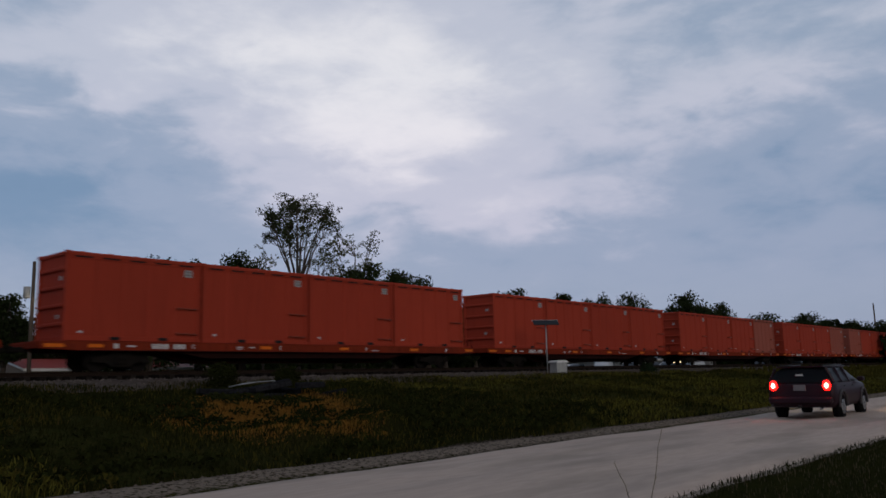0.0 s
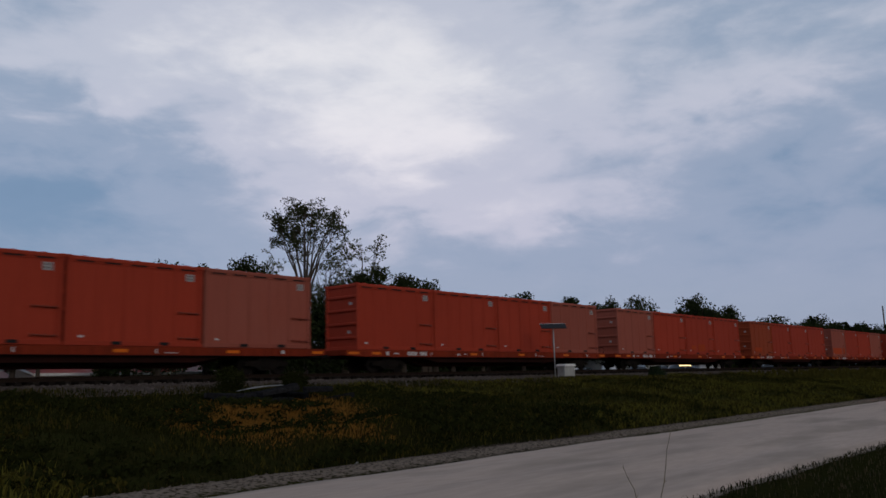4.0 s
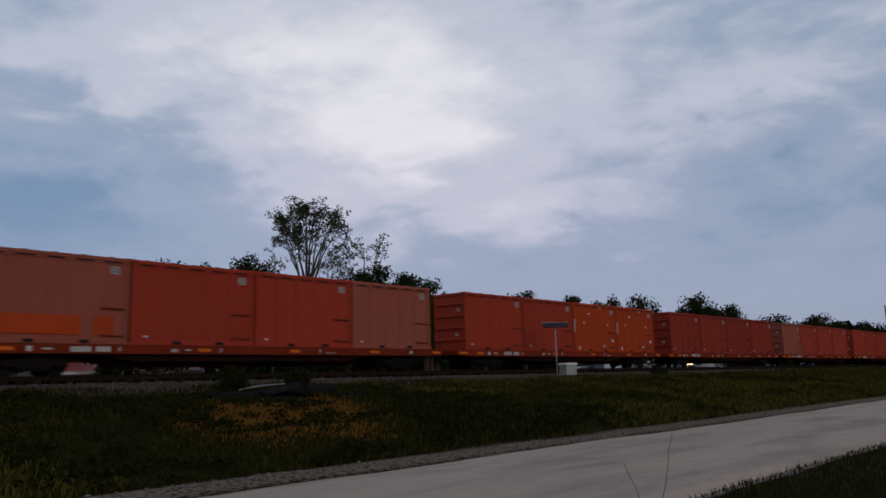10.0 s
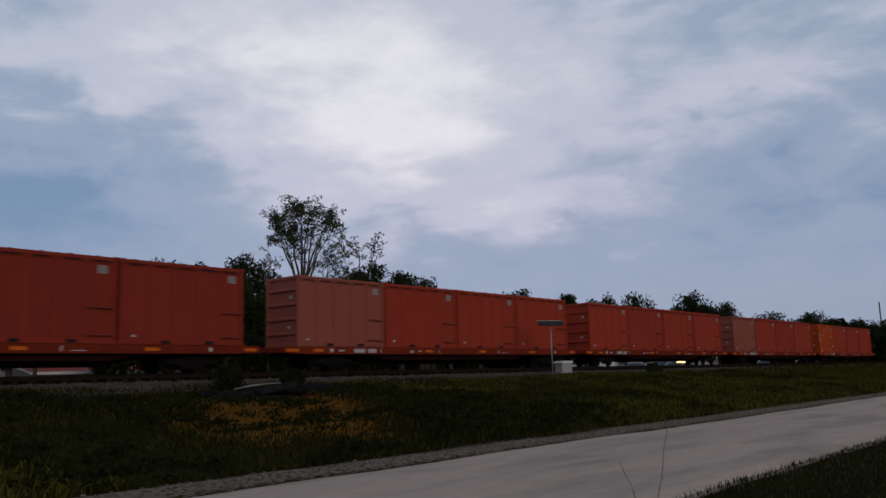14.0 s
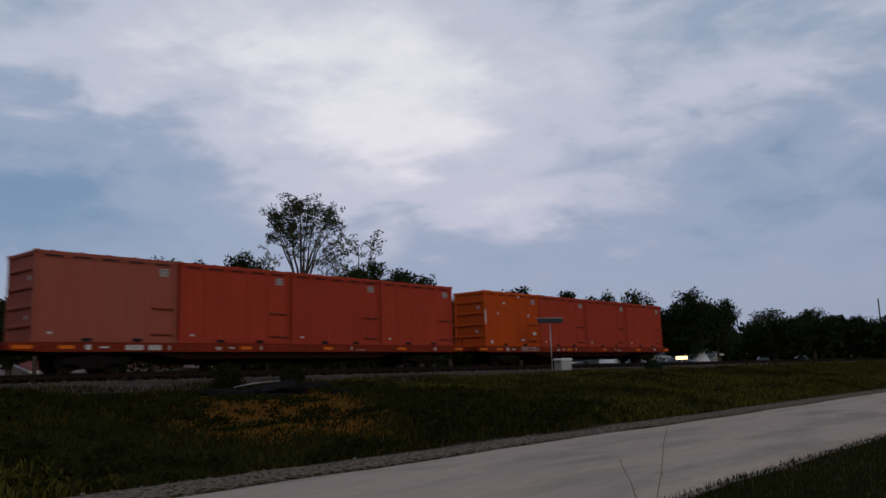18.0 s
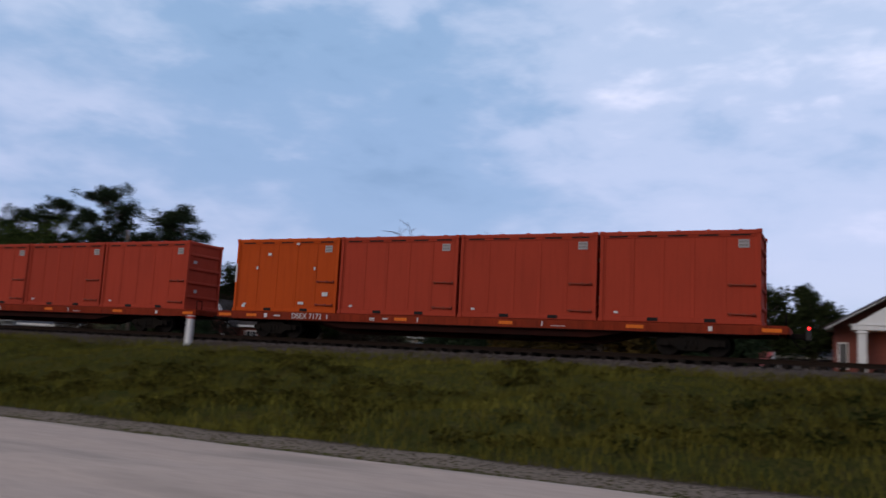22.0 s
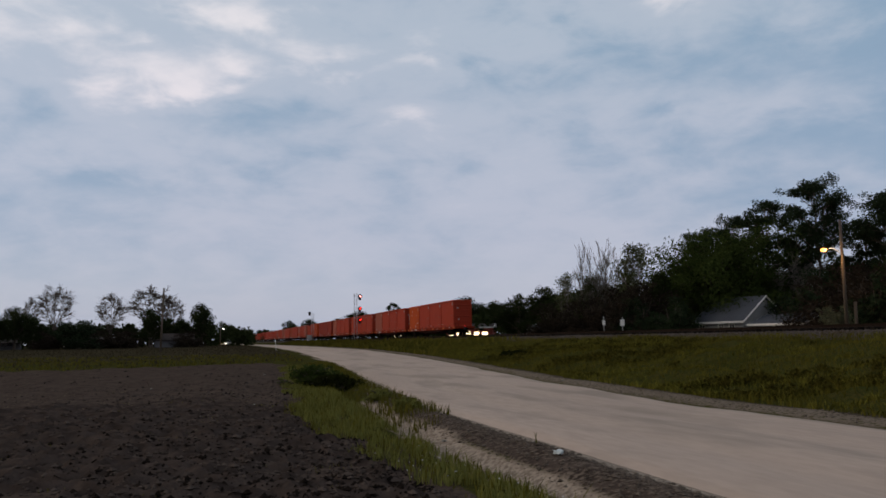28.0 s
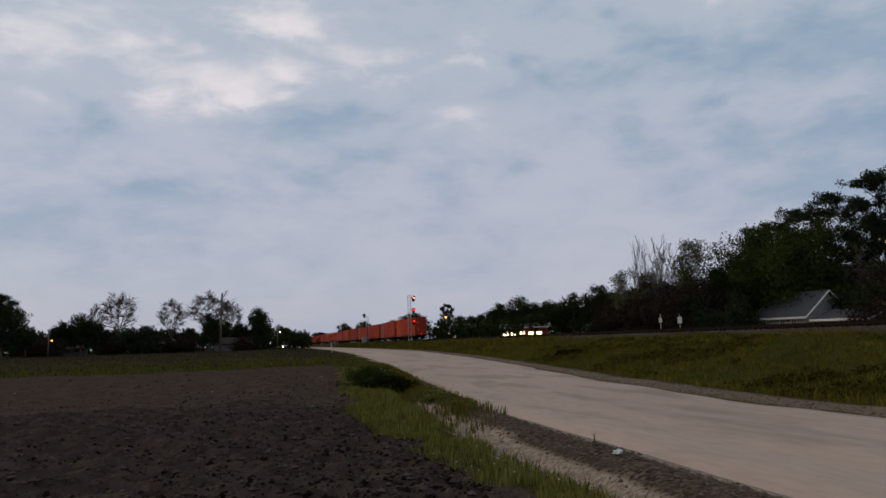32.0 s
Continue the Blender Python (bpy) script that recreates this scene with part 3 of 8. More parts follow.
# the dirt road
M["dirt"] = shader("pale packed dirt", (0.555, 0.432, 0.355), second=(0.45, 0.35, 0.287), rough=0.95, scale=0.30, fine=9, amount=0.75, fine_amount=0.30, bump=0.25,
                   stretch=(0.25, 1, 1), dirt=(0.28, 0.232, 0.19), dirt_scale=0.9, dirt_amount=0.62, spec=0.02)
rx = np.concatenate([[-900, -600, -400, -300, -230, -180], spread((-150, -50, 4), (-50, 60, 0.6), (60, 150, 6)), [180, 230, 300, 400]])
rs = np.linspace(0, 1, 25)


def road_mesh():
    X, S = np.meshgrid(rx, rs, indexing="ij")
    a, b = road_near(X) - 0.12 + 0.3 * (bumps(X, 0 * X, 2.3) - 0.5), road_far(X) + 0.12 + 0.3 * (bumps(X, 0 * X + 40, 1.9) - 0.5)
    Y = a + (b - a) * S
    rise = np.interp(X, RISE_X, RISE_Z)
    ruts = -0.035 * np.exp(-((S - 0.27) / 0.06) ** 2) - 0.035 * np.exp(-((S - 0.62) / 0.07) ** 2) - 0.02 * np.exp(-((S - 0.84) / 0.05) ** 2)
    Z = rise + 0.03 + 0.05 * np.sin(np.pi * S) + ruts + 0.05 * (bumps(X * 0.5, Y, 1.3) - 0.5) - 0.10 * (S < 0.001) - 0.10 * (S > 0.999)
    ny = len(rs)
    i, j = np.meshgrid(np.arange(len(rx) - 1), np.arange(ny - 1), indexing="ij")
    k = (i * ny + j).ravel()
    return mesh_of("road", np.stack([X.ravel(), Y.ravel(), Z.ravel()], -1), np.stack([k, k + ny, k + ny + 1, k + 1], -1), M["dirt"], True)


tagged(hold("road", road_mesh(), None), "pale packed dirt road with faint wheel tracks", "road", kind="structure")

# ballast bed with stones
M["ballast"] = shader("grey brown crushed stone", (0.105, 0.086, 0.074), second=(0.068, 0.056, 0.048), rough=0.95, scale=0.6, fine=11, amount=0.7, fine_amount=0.6, bump=0.8, spec=0.0)
M["stone"] = shader("crushed stone", (0.115, 0.096, 0.085), second=(0.075, 0.063, 0.056), rough=0.95, scale=6, fine=40, island=0.22, spec=0.0)
bx = np.concatenate([[-1600, -900, -500, -300, -200], spread((-150, -80, 5), (-80, 80, 0.6), (80, 160, 5)), [200, 300, 500, 900, 1600]])
profile = [(22.4, 1.16), (23.5, 1.36), (24.7, 1.50), (25.6, 1.565), (26.2, 1.58), (27.3, 1.62), (28.6, 1.61), (29.4, 1.56), (31.6, 1.30)]


def ballast_mesh():
    v = []
    for x in bx:
        for y, z in profile:
            w = 0.0 if y in (22.4, 31.6) else 1.0
            yy = y + w * 0.25 * (float(bumps(x, y * 3, 1.7)) - 0.5)
            v.append((x, yy, z + w * 0.08 * (float(bumps(x, y * 5, 0.9)) - 0.5)))
    n = len(profile)
    f = [(i * n + j, i * n + n + j, i * n + n + j + 1, i * n + j + 1) for i in range(len(bx) - 1) for j in range(n - 1)]
    return mesh_of("ballast", v, f, M["ballast"], True)


tagged(hold("ballast", ballast_mesh(), None), "low bed of grey crushed stone under the track", "ballast", kind="structure")


def lumps(name, xs, ys, zs, sizes, material, squash=0.7):
    """Many small angular lumps in one mesh."""
    base = np.array([(0, 0, 1), (1, 0, 0.1), (-0.3, 0.95, 0), (-0.8, -0.6, 0.1), (0.5, -0.9, 0), (0, 0, -0.6)])
    tri = np.array([(0, 1, 2), (0, 2, 3), (0, 3, 4), (0, 4, 1), (5, 2, 1), (5, 3, 2), (5, 4, 3), (5, 1, 4)])
    n = len(xs)
    r = rng.uniform(0.65, 1.35, (n, 6, 3))
    a = rng.uniform(0, 2 * math.pi, n)
    v = base[None] * r
    c, s = np.cos(a)[:, None], np.sin(a)[:, None]
    v = np.stack([v[..., 0] * c - v[..., 1] * s, v[..., 0] * s + v[..., 1] * c, v[..., 2] * squash], -1) * np.asarray(sizes)[:, None, None]
    v += np.stack([xs, ys, zs], -1)[:, None]
    f = tri[None] + (np.arange(n) * 6)[:, None, None]
    return mesh_of(name, v.reshape(-1, 3), f.reshape(-1, 3), material)


n = 9000
sx = rng.uniform(-70, 75, n)
sy = rng.uniform(22.7, 26.2, n)
me = lumps("ballast_stones", sx, sy, np.interp(sy, [p[0] for p in profile], [p[1] for p in profile]) + 0.01, rng.uniform(0.03, 0.075, n), M["stone"])
tagged(hold("ballast_stones", me, None), "loose grey crushed stones along the track", "gravel", kind="stuff")

# the track: two rails, tie plates left out of sight, single ties near the camera
track = thing("railway_track", "single railway track with rusty rails on wooden ties", "railway track", kind="structure")
for side in (-0.617, 0.617):
    bm = B()
    slab(bm, [(-0.075, 0), (0.075, 0), (0.075, 0.012), (0.012, 0.03), (0.010, 0.125), (0.036, 0.135), (0.034, 0.172), (-0.034, 0.172), (-0.036, 0.135), (-0.010, 0.125), (-0.012, 0.03), (-0.075, 0.012)], -1600, 1600)
    bmesh.ops.rotate(bm, verts=bm.verts, cent=(0, 0, 0), matrix=Matrix.Rotation(radians(90), 3, "Z"))
    ob = part("rail", bm, M["rail"], track)
    ob.location = (0, TRACK_Y + side, RAIL_Z - 0.140)
    ob.scale = (1, 0.82, 0.82)
bm = B()
box(bm, (0, 0, 0), (0.20, 2.16, 0.15), 0.012)
tie_mesh = bpy.data.meshes.new("tie")
bm.to_mesh(tie_mesh)
bm.free()
tie_mesh.materials.append(M["tie"])
rt = random.Random(3)
for i in range(-150, 150):
    ob = hold("tie", tie_mesh, None, track)
    ob.matrix_basis = pose(i * 0.495 + rt.uniform(-0.03, 0.03), TRACK_Y + rt.uniform(-0.07, 0.07), RAIL_Z - 0.215 + rt.uniform(-0.012, 0.008), rt.uniform(-1, 1), rt.uniform(-1, 1), rt.uniform(-1.5, 1.5))
far_ties = [(x, TRACK_Y, RAIL_Z - 0.215) for x in list(np.arange(-420, -72, 0.495)) + list(np.arange(74.5, 330, 0.495))]
v, f = [], []
for x, y, z in far_ties:
    k = len(v)
    v += [(x + a * 0.10, y + b * 1.08, z + c * 0.075) for a in (-1, 1) for b in (-1, 1) for c in (-1, 1)]
    f += [(k + p, k + q, k + r, k + s) for p, q, r, s in ((0, 1, 3, 2), (4, 6, 7, 5), (0, 4, 5, 1), (2, 3, 7, 6), (1, 5, 7, 3), (0, 2, 6, 4))]
tagged(hold("far_ties", mesh_of("far_ties", v, f, M["tie"]), None, track), kind="stuff")


# ---------------------------------------------------------------- grass
def blades(name, xs, ys, zs, heights, widths, material, lean=0.5):
    """Bent blades, three triangles each, in one mesh."""
    n = len(xs)
    a = rng.uniform(0, 2 * math.pi, n)
    b = rng.uniform(0, 2 * math.pi, n)
    k = rng.uniform(0.1, lean, n) * heights
    px, py = np.cos(a) * widths / 2, np.sin(a) * widths / 2
    dx, dy = np.cos(b) * k, np.sin(b) * k
    p0 = np.stack([xs - px, ys - py, zs - 0.03], -1)
    p1 = np.stack([xs + px, ys + py, zs - 0.03], -1)
    p2 = np.stack([xs + dx * 0.35 + px * 0.8, ys + dy * 0.35 + py * 0.8, zs + heights * 0.6], -1)
    p3 = np.stack([xs + dx * 0.35 - px * 0.8, ys + dy * 0.35 - py * 0.8, zs + heights * 0.6], -1)
    p4 = np.stack([xs + dx, ys + dy, zs + heights], -1)
    v = np.stack([p0, p1, p2, p3, p4], 1).reshape(-1, 3)
    o = (np.arange(n) * 5)[:, None]
    me = bpy.data.meshes.new(name)
    quads = (o + np.array([0, 1, 2, 3]))
    tris = (o + np.array([3, 2, 4]))
    me.from_pydata(v.tolist(), [], quads.tolist() + tris.tolist())
    me.materials.append(material)
    return me


def sow(name, label, count, x0, x1, y0, y1, hmin, hmax, wmin, wmax, material, keep=None, lean=0.5):
    x, y = rng.uniform(x0, x1, count), rng.uniform(y0, y1, count)
    if keep is not None:
        ok = keep(x, y)
        x, y = x[ok], y[ok]
    z = np.maximum(land(x, y), np.interp(y, [p[0] for p in profile], [p[1] for p in profile], left=-9, right=-9))
    tall = 0.5 + bumps(x, y, 3.1)
    me = blades(name, x, y, z, rng.uniform(hmin, hmax, len(x)) * tall, rng.uniform(wmin, wmax, len(x)), material, lean)
    return tagged(hold(name, me, None), label, "grass", kind="stuff")


on_bank = lambda x, y: (y > road_far(x) + np.where(x < -3, 1.15, 1.4) + 0.8 * (bumps(x, y, 1.1) - 0.5)) & (y < 23.7 + 1.8 * (bumps(x, y, 1.7) - 0.5)) & (bumps(x + 50, y, 1.6) > 0.2)
M["grass light"] = shader("yellow green spring grass", (0.165, 0.150, 0.028), second=(0.11, 0.11, 0.02), **LEAF)
M["grass fallow"] = shader("withered fallow grass", (0.070, 0.056, 0.034), second=(0.036, 0.031, 0.017), **LEAF)
M["grass brown"] = shader("dead brown grass", (0.085, 0.058, 0.018), second=(0.048, 0.036, 0.012), **LEAF)
# grass coloured darker to carry the first view's dimness
M["grass dark"] = shader("grass darkened for the dim first view", (0.021, 0.022, 0.006), second=(0.012, 0.014, 0.004), **LEAF)


def dry(x, y):
    """A ragged patch stretched up the slope."""
    a, b = (x - 13.0) * 0.63 + (y - 16.8) * 0.78, (x - 13.0) * 0.78 - (y - 16.8) * 0.63
    return np.exp(-(a / 2.9) ** 2 - (b / 1.75) ** 2) * (0.5 + bumps(x, y, 0.9)) > rng.uniform(0.05, 0.7, len(x))


def bank_dimming(x, y, lo, hi):
    """Light to darkened grass along the bank; the first view's dimness put into colour."""
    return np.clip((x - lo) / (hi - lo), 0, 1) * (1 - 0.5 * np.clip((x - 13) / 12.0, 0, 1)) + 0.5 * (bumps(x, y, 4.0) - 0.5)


sow("bank_grass", "rough green grass covering the railway bank", 150000, -60, 62, 10.6, 24.0, 0.06, 0.22, 0.012, 0.034, M["grass"], lambda x, y: on_bank(x, y) & ((bank_dimming(x, y, -8, 18) < 0.48) | ((x > 20) & (bumps(x, y, 2.3) > 0.55))), 1.1)
sow("bank_grass", "grass on the railway bank, coloured dark for the dim first view", 120000, -14, 62, 10.6, 24.0, 0.05, 0.18, 0.012, 0.034, M["grass dark"], lambda x, y: on_bank(x, y) & (bank_dimming(x, y, -8, 18) > 0.4) & ~dry(x, y), 1.1)
sow("bank_grass", "patches of yellowish grass on the railway bank", 30000, -60, -5, 10.8, 24.0, 0.07, 0.24, 0.012, 0.034, M["grass light"], lambda x, y: on_bank(x, y) & (bumps(x + 9, y + 4, 3.2) > 0.5), 1.1)
sow("bank_grass", "tufts of olive grass on the railway bank", 60000, -2, 62, 10.8, 24.0, 0.05, 0.18, 0.012, 0.034, M["grass mid"], lambda x, y: on_bank(x, y) & ((bumps(x + 9, y + 4, 3.2) > 0.5) | (x > 18)) & ~dry(x, y), 1.1)
sow("bank_grass", "thin straw-coloured grass creeping onto the crushed stone", 16000, -60, 62, 22.4, 24.9, 0.05, 0.16, 0.008, 0.02, M["grass brown"], lambda x, y: bumps(x, y, 1.3) > 0.35 + 0.25 * (y - 22.4) / 2.5, 1.2)
sow("bank_grass", "brownish dead grass mixed into the bank", 26000, -60, 62, 11.2, 24.0, 0.06, 0.22, 0.006, 0.016, M["grass brown"], lambda x, y: on_bank(x, y) & (bumps(x + 19, y + 14, 2.6) > 0.55), 1.1)
sow("bank_grass", "rough grass along the far railway bank", 26000, -230, -60, 13, 24, 0.15, 0.45, 0.08, 0.2, M["grass"], on_bank)
sow("bank_grass", "rough grass along the far railway bank", 16000, 62, 190, 11.2, 24, 0.15, 0.45, 0.08, 0.2, M["grass mid"], on_bank)
sow("broomsedge", "orange patch of dry broomsedge on the bank", 150000, 7, 19, 12.5, 21, 0.04, 0.11, 0.008, 0.020, M["grass dry"], dry, 1.5)
verge = lambda x, y: (y < road_near(x) - 1.5 + 0.7 * (bumps(x, y, 0.9) - 0.5)) & (bumps(x + 5, y, 0.7) > 0.3) & (y > road_near(x) - 2.1 - 0.5 * np.clip((-x - 8) / 8.0, 0, 1) - 1.3 * (bumps(x, y + 8, 1.3) - 0.25)) & (x < -2)
M["grass verge"] = shader("fresh green verge grass", (0.205, 0.205, 0.060), second=(0.13, 0.14, 0.040), **LEAF)
sow("verge_grass", "fresh green grass strip beside the ploughed field", 70000, -42, -2, 1.8, 6, 0.05, 0.15, 0.008, 0.02, M["grass verge"], verge)
sow("verge_grass", "dull olive grass among the verge grass", 20000, -42, -2, 1.6, 6, 0.05, 0.20, 0.008, 0.02, M["grass"], verge)
sow("verge_grass", "tall pale tufts in the verge grass", 5000, -42, -2, 1.6, 6, 0.12, 0.30, 0.005, 0.012, M["grass light"], lambda x, y: verge(x, y) & (bumps(x + 3, y + 3, 0.8) > 0.55))
lip = lambda x, y: (np.abs(y - road_near(x) + 0.75) < np.where(x < -13, 0.6, 0.3)) & (bumps(x, y, 1.2) > np.where(x < -15, 0.15, np.where(x < -10, 0.55, 0.72)))
sow("verge_grass", "tufts of grass on the crumbling road shoulder", 22000, -48, -3, 3, 8, 0.06, 0.20, 0.01, 0.025, M["grass"], lip)
near_right = lambda x, y: (y < road_near(x) - 0.1 + 0.5 * (bumps(x, y, 0.8) - 0.5)) & (bumps(x, y, 1.4) > 0.33)
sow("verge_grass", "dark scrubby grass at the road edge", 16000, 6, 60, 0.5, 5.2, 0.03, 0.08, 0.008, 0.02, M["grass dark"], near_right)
sow("verge_grass", "brown dead grass at the road edge", 26000, 6, 60, 0.5, 5.8, 0.02, 0.07, 0.006, 0.016, M["grass fallow"], lambda x, y: y < road_near(x) + 0.1 + 1.3 * (bumps(x, y, 0.9) - 0.45))
meadow = lambda x, y: (y < road_near(x) - 1.4)
sow("meadow_grass", "green strip of weedy grass beyond the ploughed field", 9000, -75, -46, -60, 12, 0.06, 0.20, 0.05, 0.12, M["grass"], lambda x, y: meadow(x, y) & (x < -50 - 0.24 * np.minimum(y, 0) + 8 * (bumps(x, y, 9.0) - 0.5)) & (bumps(x, y, 5.0) > 0.4))
sow("meadow_grass", "low brownish weedy grass beyond the ploughed field", 24000, -200, -46, -80, 12, 0.06, 0.20, 0.05, 0.12, M["grass fallow"], lambda x, y: meadow(x, y) & (x < -50 - 0.24 * np.minimum(y, 0) + 8 * (bumps(x, y, 9.0) - 0.5)))

fx, fy = rng.uniform(-10.5, -5.2, 50), rng.uniform(2.0, 3.2, 50)
me = lumps("clover_flowers", fx, fy, land(fx, fy) + rng.uniform(0.08, 0.15, 50), rng.uniform(0.006, 0.010, 50), M["plate"], 0.9)
tagged(hold("clover_flowers", me, None), "tiny white clover flowers in the verge grass", "flowers", kind="stuff")

# clods, straw and stones on the ploughed field and the shoulders
n = 26000
cx = -rng.exponential(6.5, n) - 0.3
cy = 2.9 - rng.exponential(5.0, n)
ok = (cy < road_near(cx) - 2.1) & (cx > -48) & (np.hypot(cx, cy) > 1.2) & (bumps(cx, cy, 0.55) > 0.38)
cx, cy = cx[ok], cy[ok]


def tilth(x, y):
    """Crumbled relief of the ploughed soil, sinking away at the edges of the patch."""
    near = np.clip((road_near(x) - 2.35 - 0.5 * np.clip((-x - 8) / 8.0, 0, 1) - y) / 0.25 + 1.6 * (bumps(x, y, 0.5) - 0.5), 0, 1)
    rim = near * np.clip((0.6 - x) / 0.8, 0, 1) * np.clip((x + 24) / 7.0 + 1.6 * (bumps(x, y, 2.2) - 0.5), 0, 1) * np.clip((x + 24) / 1.5, 0, 1) * np.clip((y + 10) / 1.0, 0, 1)
    lump = np.abs(bumps(x, y, 0.42) - 0.5) * 2
    crumb = np.abs(bumps(x + 3, y + 8, 0.13, 2) - 0.5) * 2
    return land(x, y) - 0.06 + rim * (0.165 - 0.21 * lump - 0.075 * crumb + 0.06 * (bumps(x, y, 1.1) - 0.5))


M["tilth"] = shader("crumbled brown soil", (0.088, 0.066, 0.056), second=(0.026, 0.019, 0.016), rough=1.0, scale=3.5, fine=24, amount=0.9, fine_amount=0.5, bump=0.8, spec=0.0)
me, _tx, _ty = sheet("ploughed_soil", np.arange(-24, 0.61, 0.065), np.arange(-10, 3.2, 0.065), tilth, M["tilth"])
tagged(hold("ploughed_soil", me, None), "crumbly dark brown ploughed soil of the field", "soil", kind="stuff")
M["clod"] = shader("dry soil clod", (0.088, 0.068, 0.058), second=(0.034, 0.025, 0.021), rough=1.0, scale=4, fine=40, island=0.35, spec=0.0)
me = lumps("field_clods", cx, cy, np.maximum(tilth(cx, cy), land(cx, cy)) + 0.002, np.minimum(rng.exponential(0.014, len(cx)) + 0.008, 0.055) + 0.0010 * np.hypot(cx, cy), M["clod"], 0.6)
tagged(hold("field_clods", me, None), "dry clods of ploughed soil", "soil", kind="stuff")
n = 12000
cx, cy = -rng.exponential(6.0, n) - 1.5, 2.6 - rng.exponential(4.0, n)
ok = (cy < road_near(cx) - 2.4) & (cx > -24) & (np.hypot(cx, cy) > 2.0)
cx, cy = cx[ok], cy[ok]
# near-black clods put in for the shade between lumps of soil
M["shade clod"] = shader("near-black clod standing for shade", (0.020, 0.015, 0.012), second=(0.012, 0.009, 0.008), rough=1.0, scale=6, fine=40, island=0.3, spec=0.0)
me = lumps("damp_clods", cx, cy, np.maximum(tilth(cx, cy), land(cx, cy)), np.minimum(rng.exponential(0.012, len(cx)) + 0.010, 0.05), M["shade clod"], 0.85)
tagged(hold("damp_clods", me, None), "near-black clods standing for shaded pits in the ploughed soil", "soil", kind="stuff")
n = 1500
cx, cy = rng.uniform(-26, -1.5, n), rng.uniform(-8, 3.0, n)
ok = cy < road_near(cx) - 2.0
cx, cy = cx[ok], cy[ok]
sow("field_weeds", "thin green weeds sprouting in the ploughed soil", 9000, -22, -1.5, -8, 3, 0.02, 0.06, 0.006, 0.012, M["grass"], lambda x, y: (y < road_near(x) - 2.2) & (bumps(x, y, 1.5) > 0.66))
M["straw"] = shader("bleached straw", (0.22, 0.18, 0.12), second=(0.13, 0.10, 0.07), rough=0.9, scale=5, fine=30, island=0.3, spec=0.0)
me = blades("straw", cx, cy, land(cx, cy) + 0.02, rng.uniform(0.006, 0.012, len(cx)), rng.uniform(0.005, 0.012, len(cx)), M["straw"], 9.0)
tagged(hold("straw", me, None), "bits of bleached straw on the soil", "straw", kind="stuff")
n = 7000
cx = np.where(rng.random(n) < 0.5, rng.uniform(-22, 0, n), rng.uniform(-30, 45, n))
side = (rng.random(n) < 0.86) & (cx < 2)
cy = np.where(side, road_near(cx) - rng.uniform(0.2, 1.1, n), road_far(cx) + rng.normal(0.45, 0.35, n))
M["clod2"] = shader("crumbled pale dirt", (0.15, 0.12, 0.097), second=(0.085, 0.066, 0.052), rough=1.0, scale=4, fine=40, island=0.25, spec=0.0)
me = lumps("shoulder_crumbs", cx, cy, land(cx, cy) + 0.005, np.minimum(rng.exponential(0.010, n) + 0.006, 0.04), M["clod2"], 0.6)
tagged(hold("shoulder_crumbs", me, None), "crumbled dirt along the road shoulders", "soil", kind="stuff")


# ---------------------------------------------------------------- the train
SPEED = 13.944
PITCH = 5.05
CAR = 22.715
FIRST = 11.93
DECK = 2.85
FACE = 26.25
CL, CW, CH = 4.95, 2.10, 2.93
WHEEL_R = 0.37


def limb_mesh(name, limbs, material, sides=5):
    """Tapered limbs, each a line of (point, radius), in one mesh."""
    v, f = [], []
    for line in limbs:
        start = len(v)
        for i, (p, r) in enumerate(line):
            a = line[max(i - 1, 0)][0]
            b = line[min(i + 1, len(line) - 1)][0]
            d = (b - a)
            d = d.normalized() if d.length > 1e-6 else Vector((0, 0, 1))
            q = d.orthogonal().normalized()
            w = d.cross(q)
            for s in range(sides):
                t = 2 * math.pi * s / sides
                v.append(p + (q * math.cos(t) + w * math.sin(t)) * r)
        for i in range(len(line) - 1):
            for s in range(sides):
                a = start + i * sides + s
                b = start + i * sides + (s + 1) % sides
                f.append((a, b, b + sides, a + sides))
    return mesh_of(name, v, f, material, True)


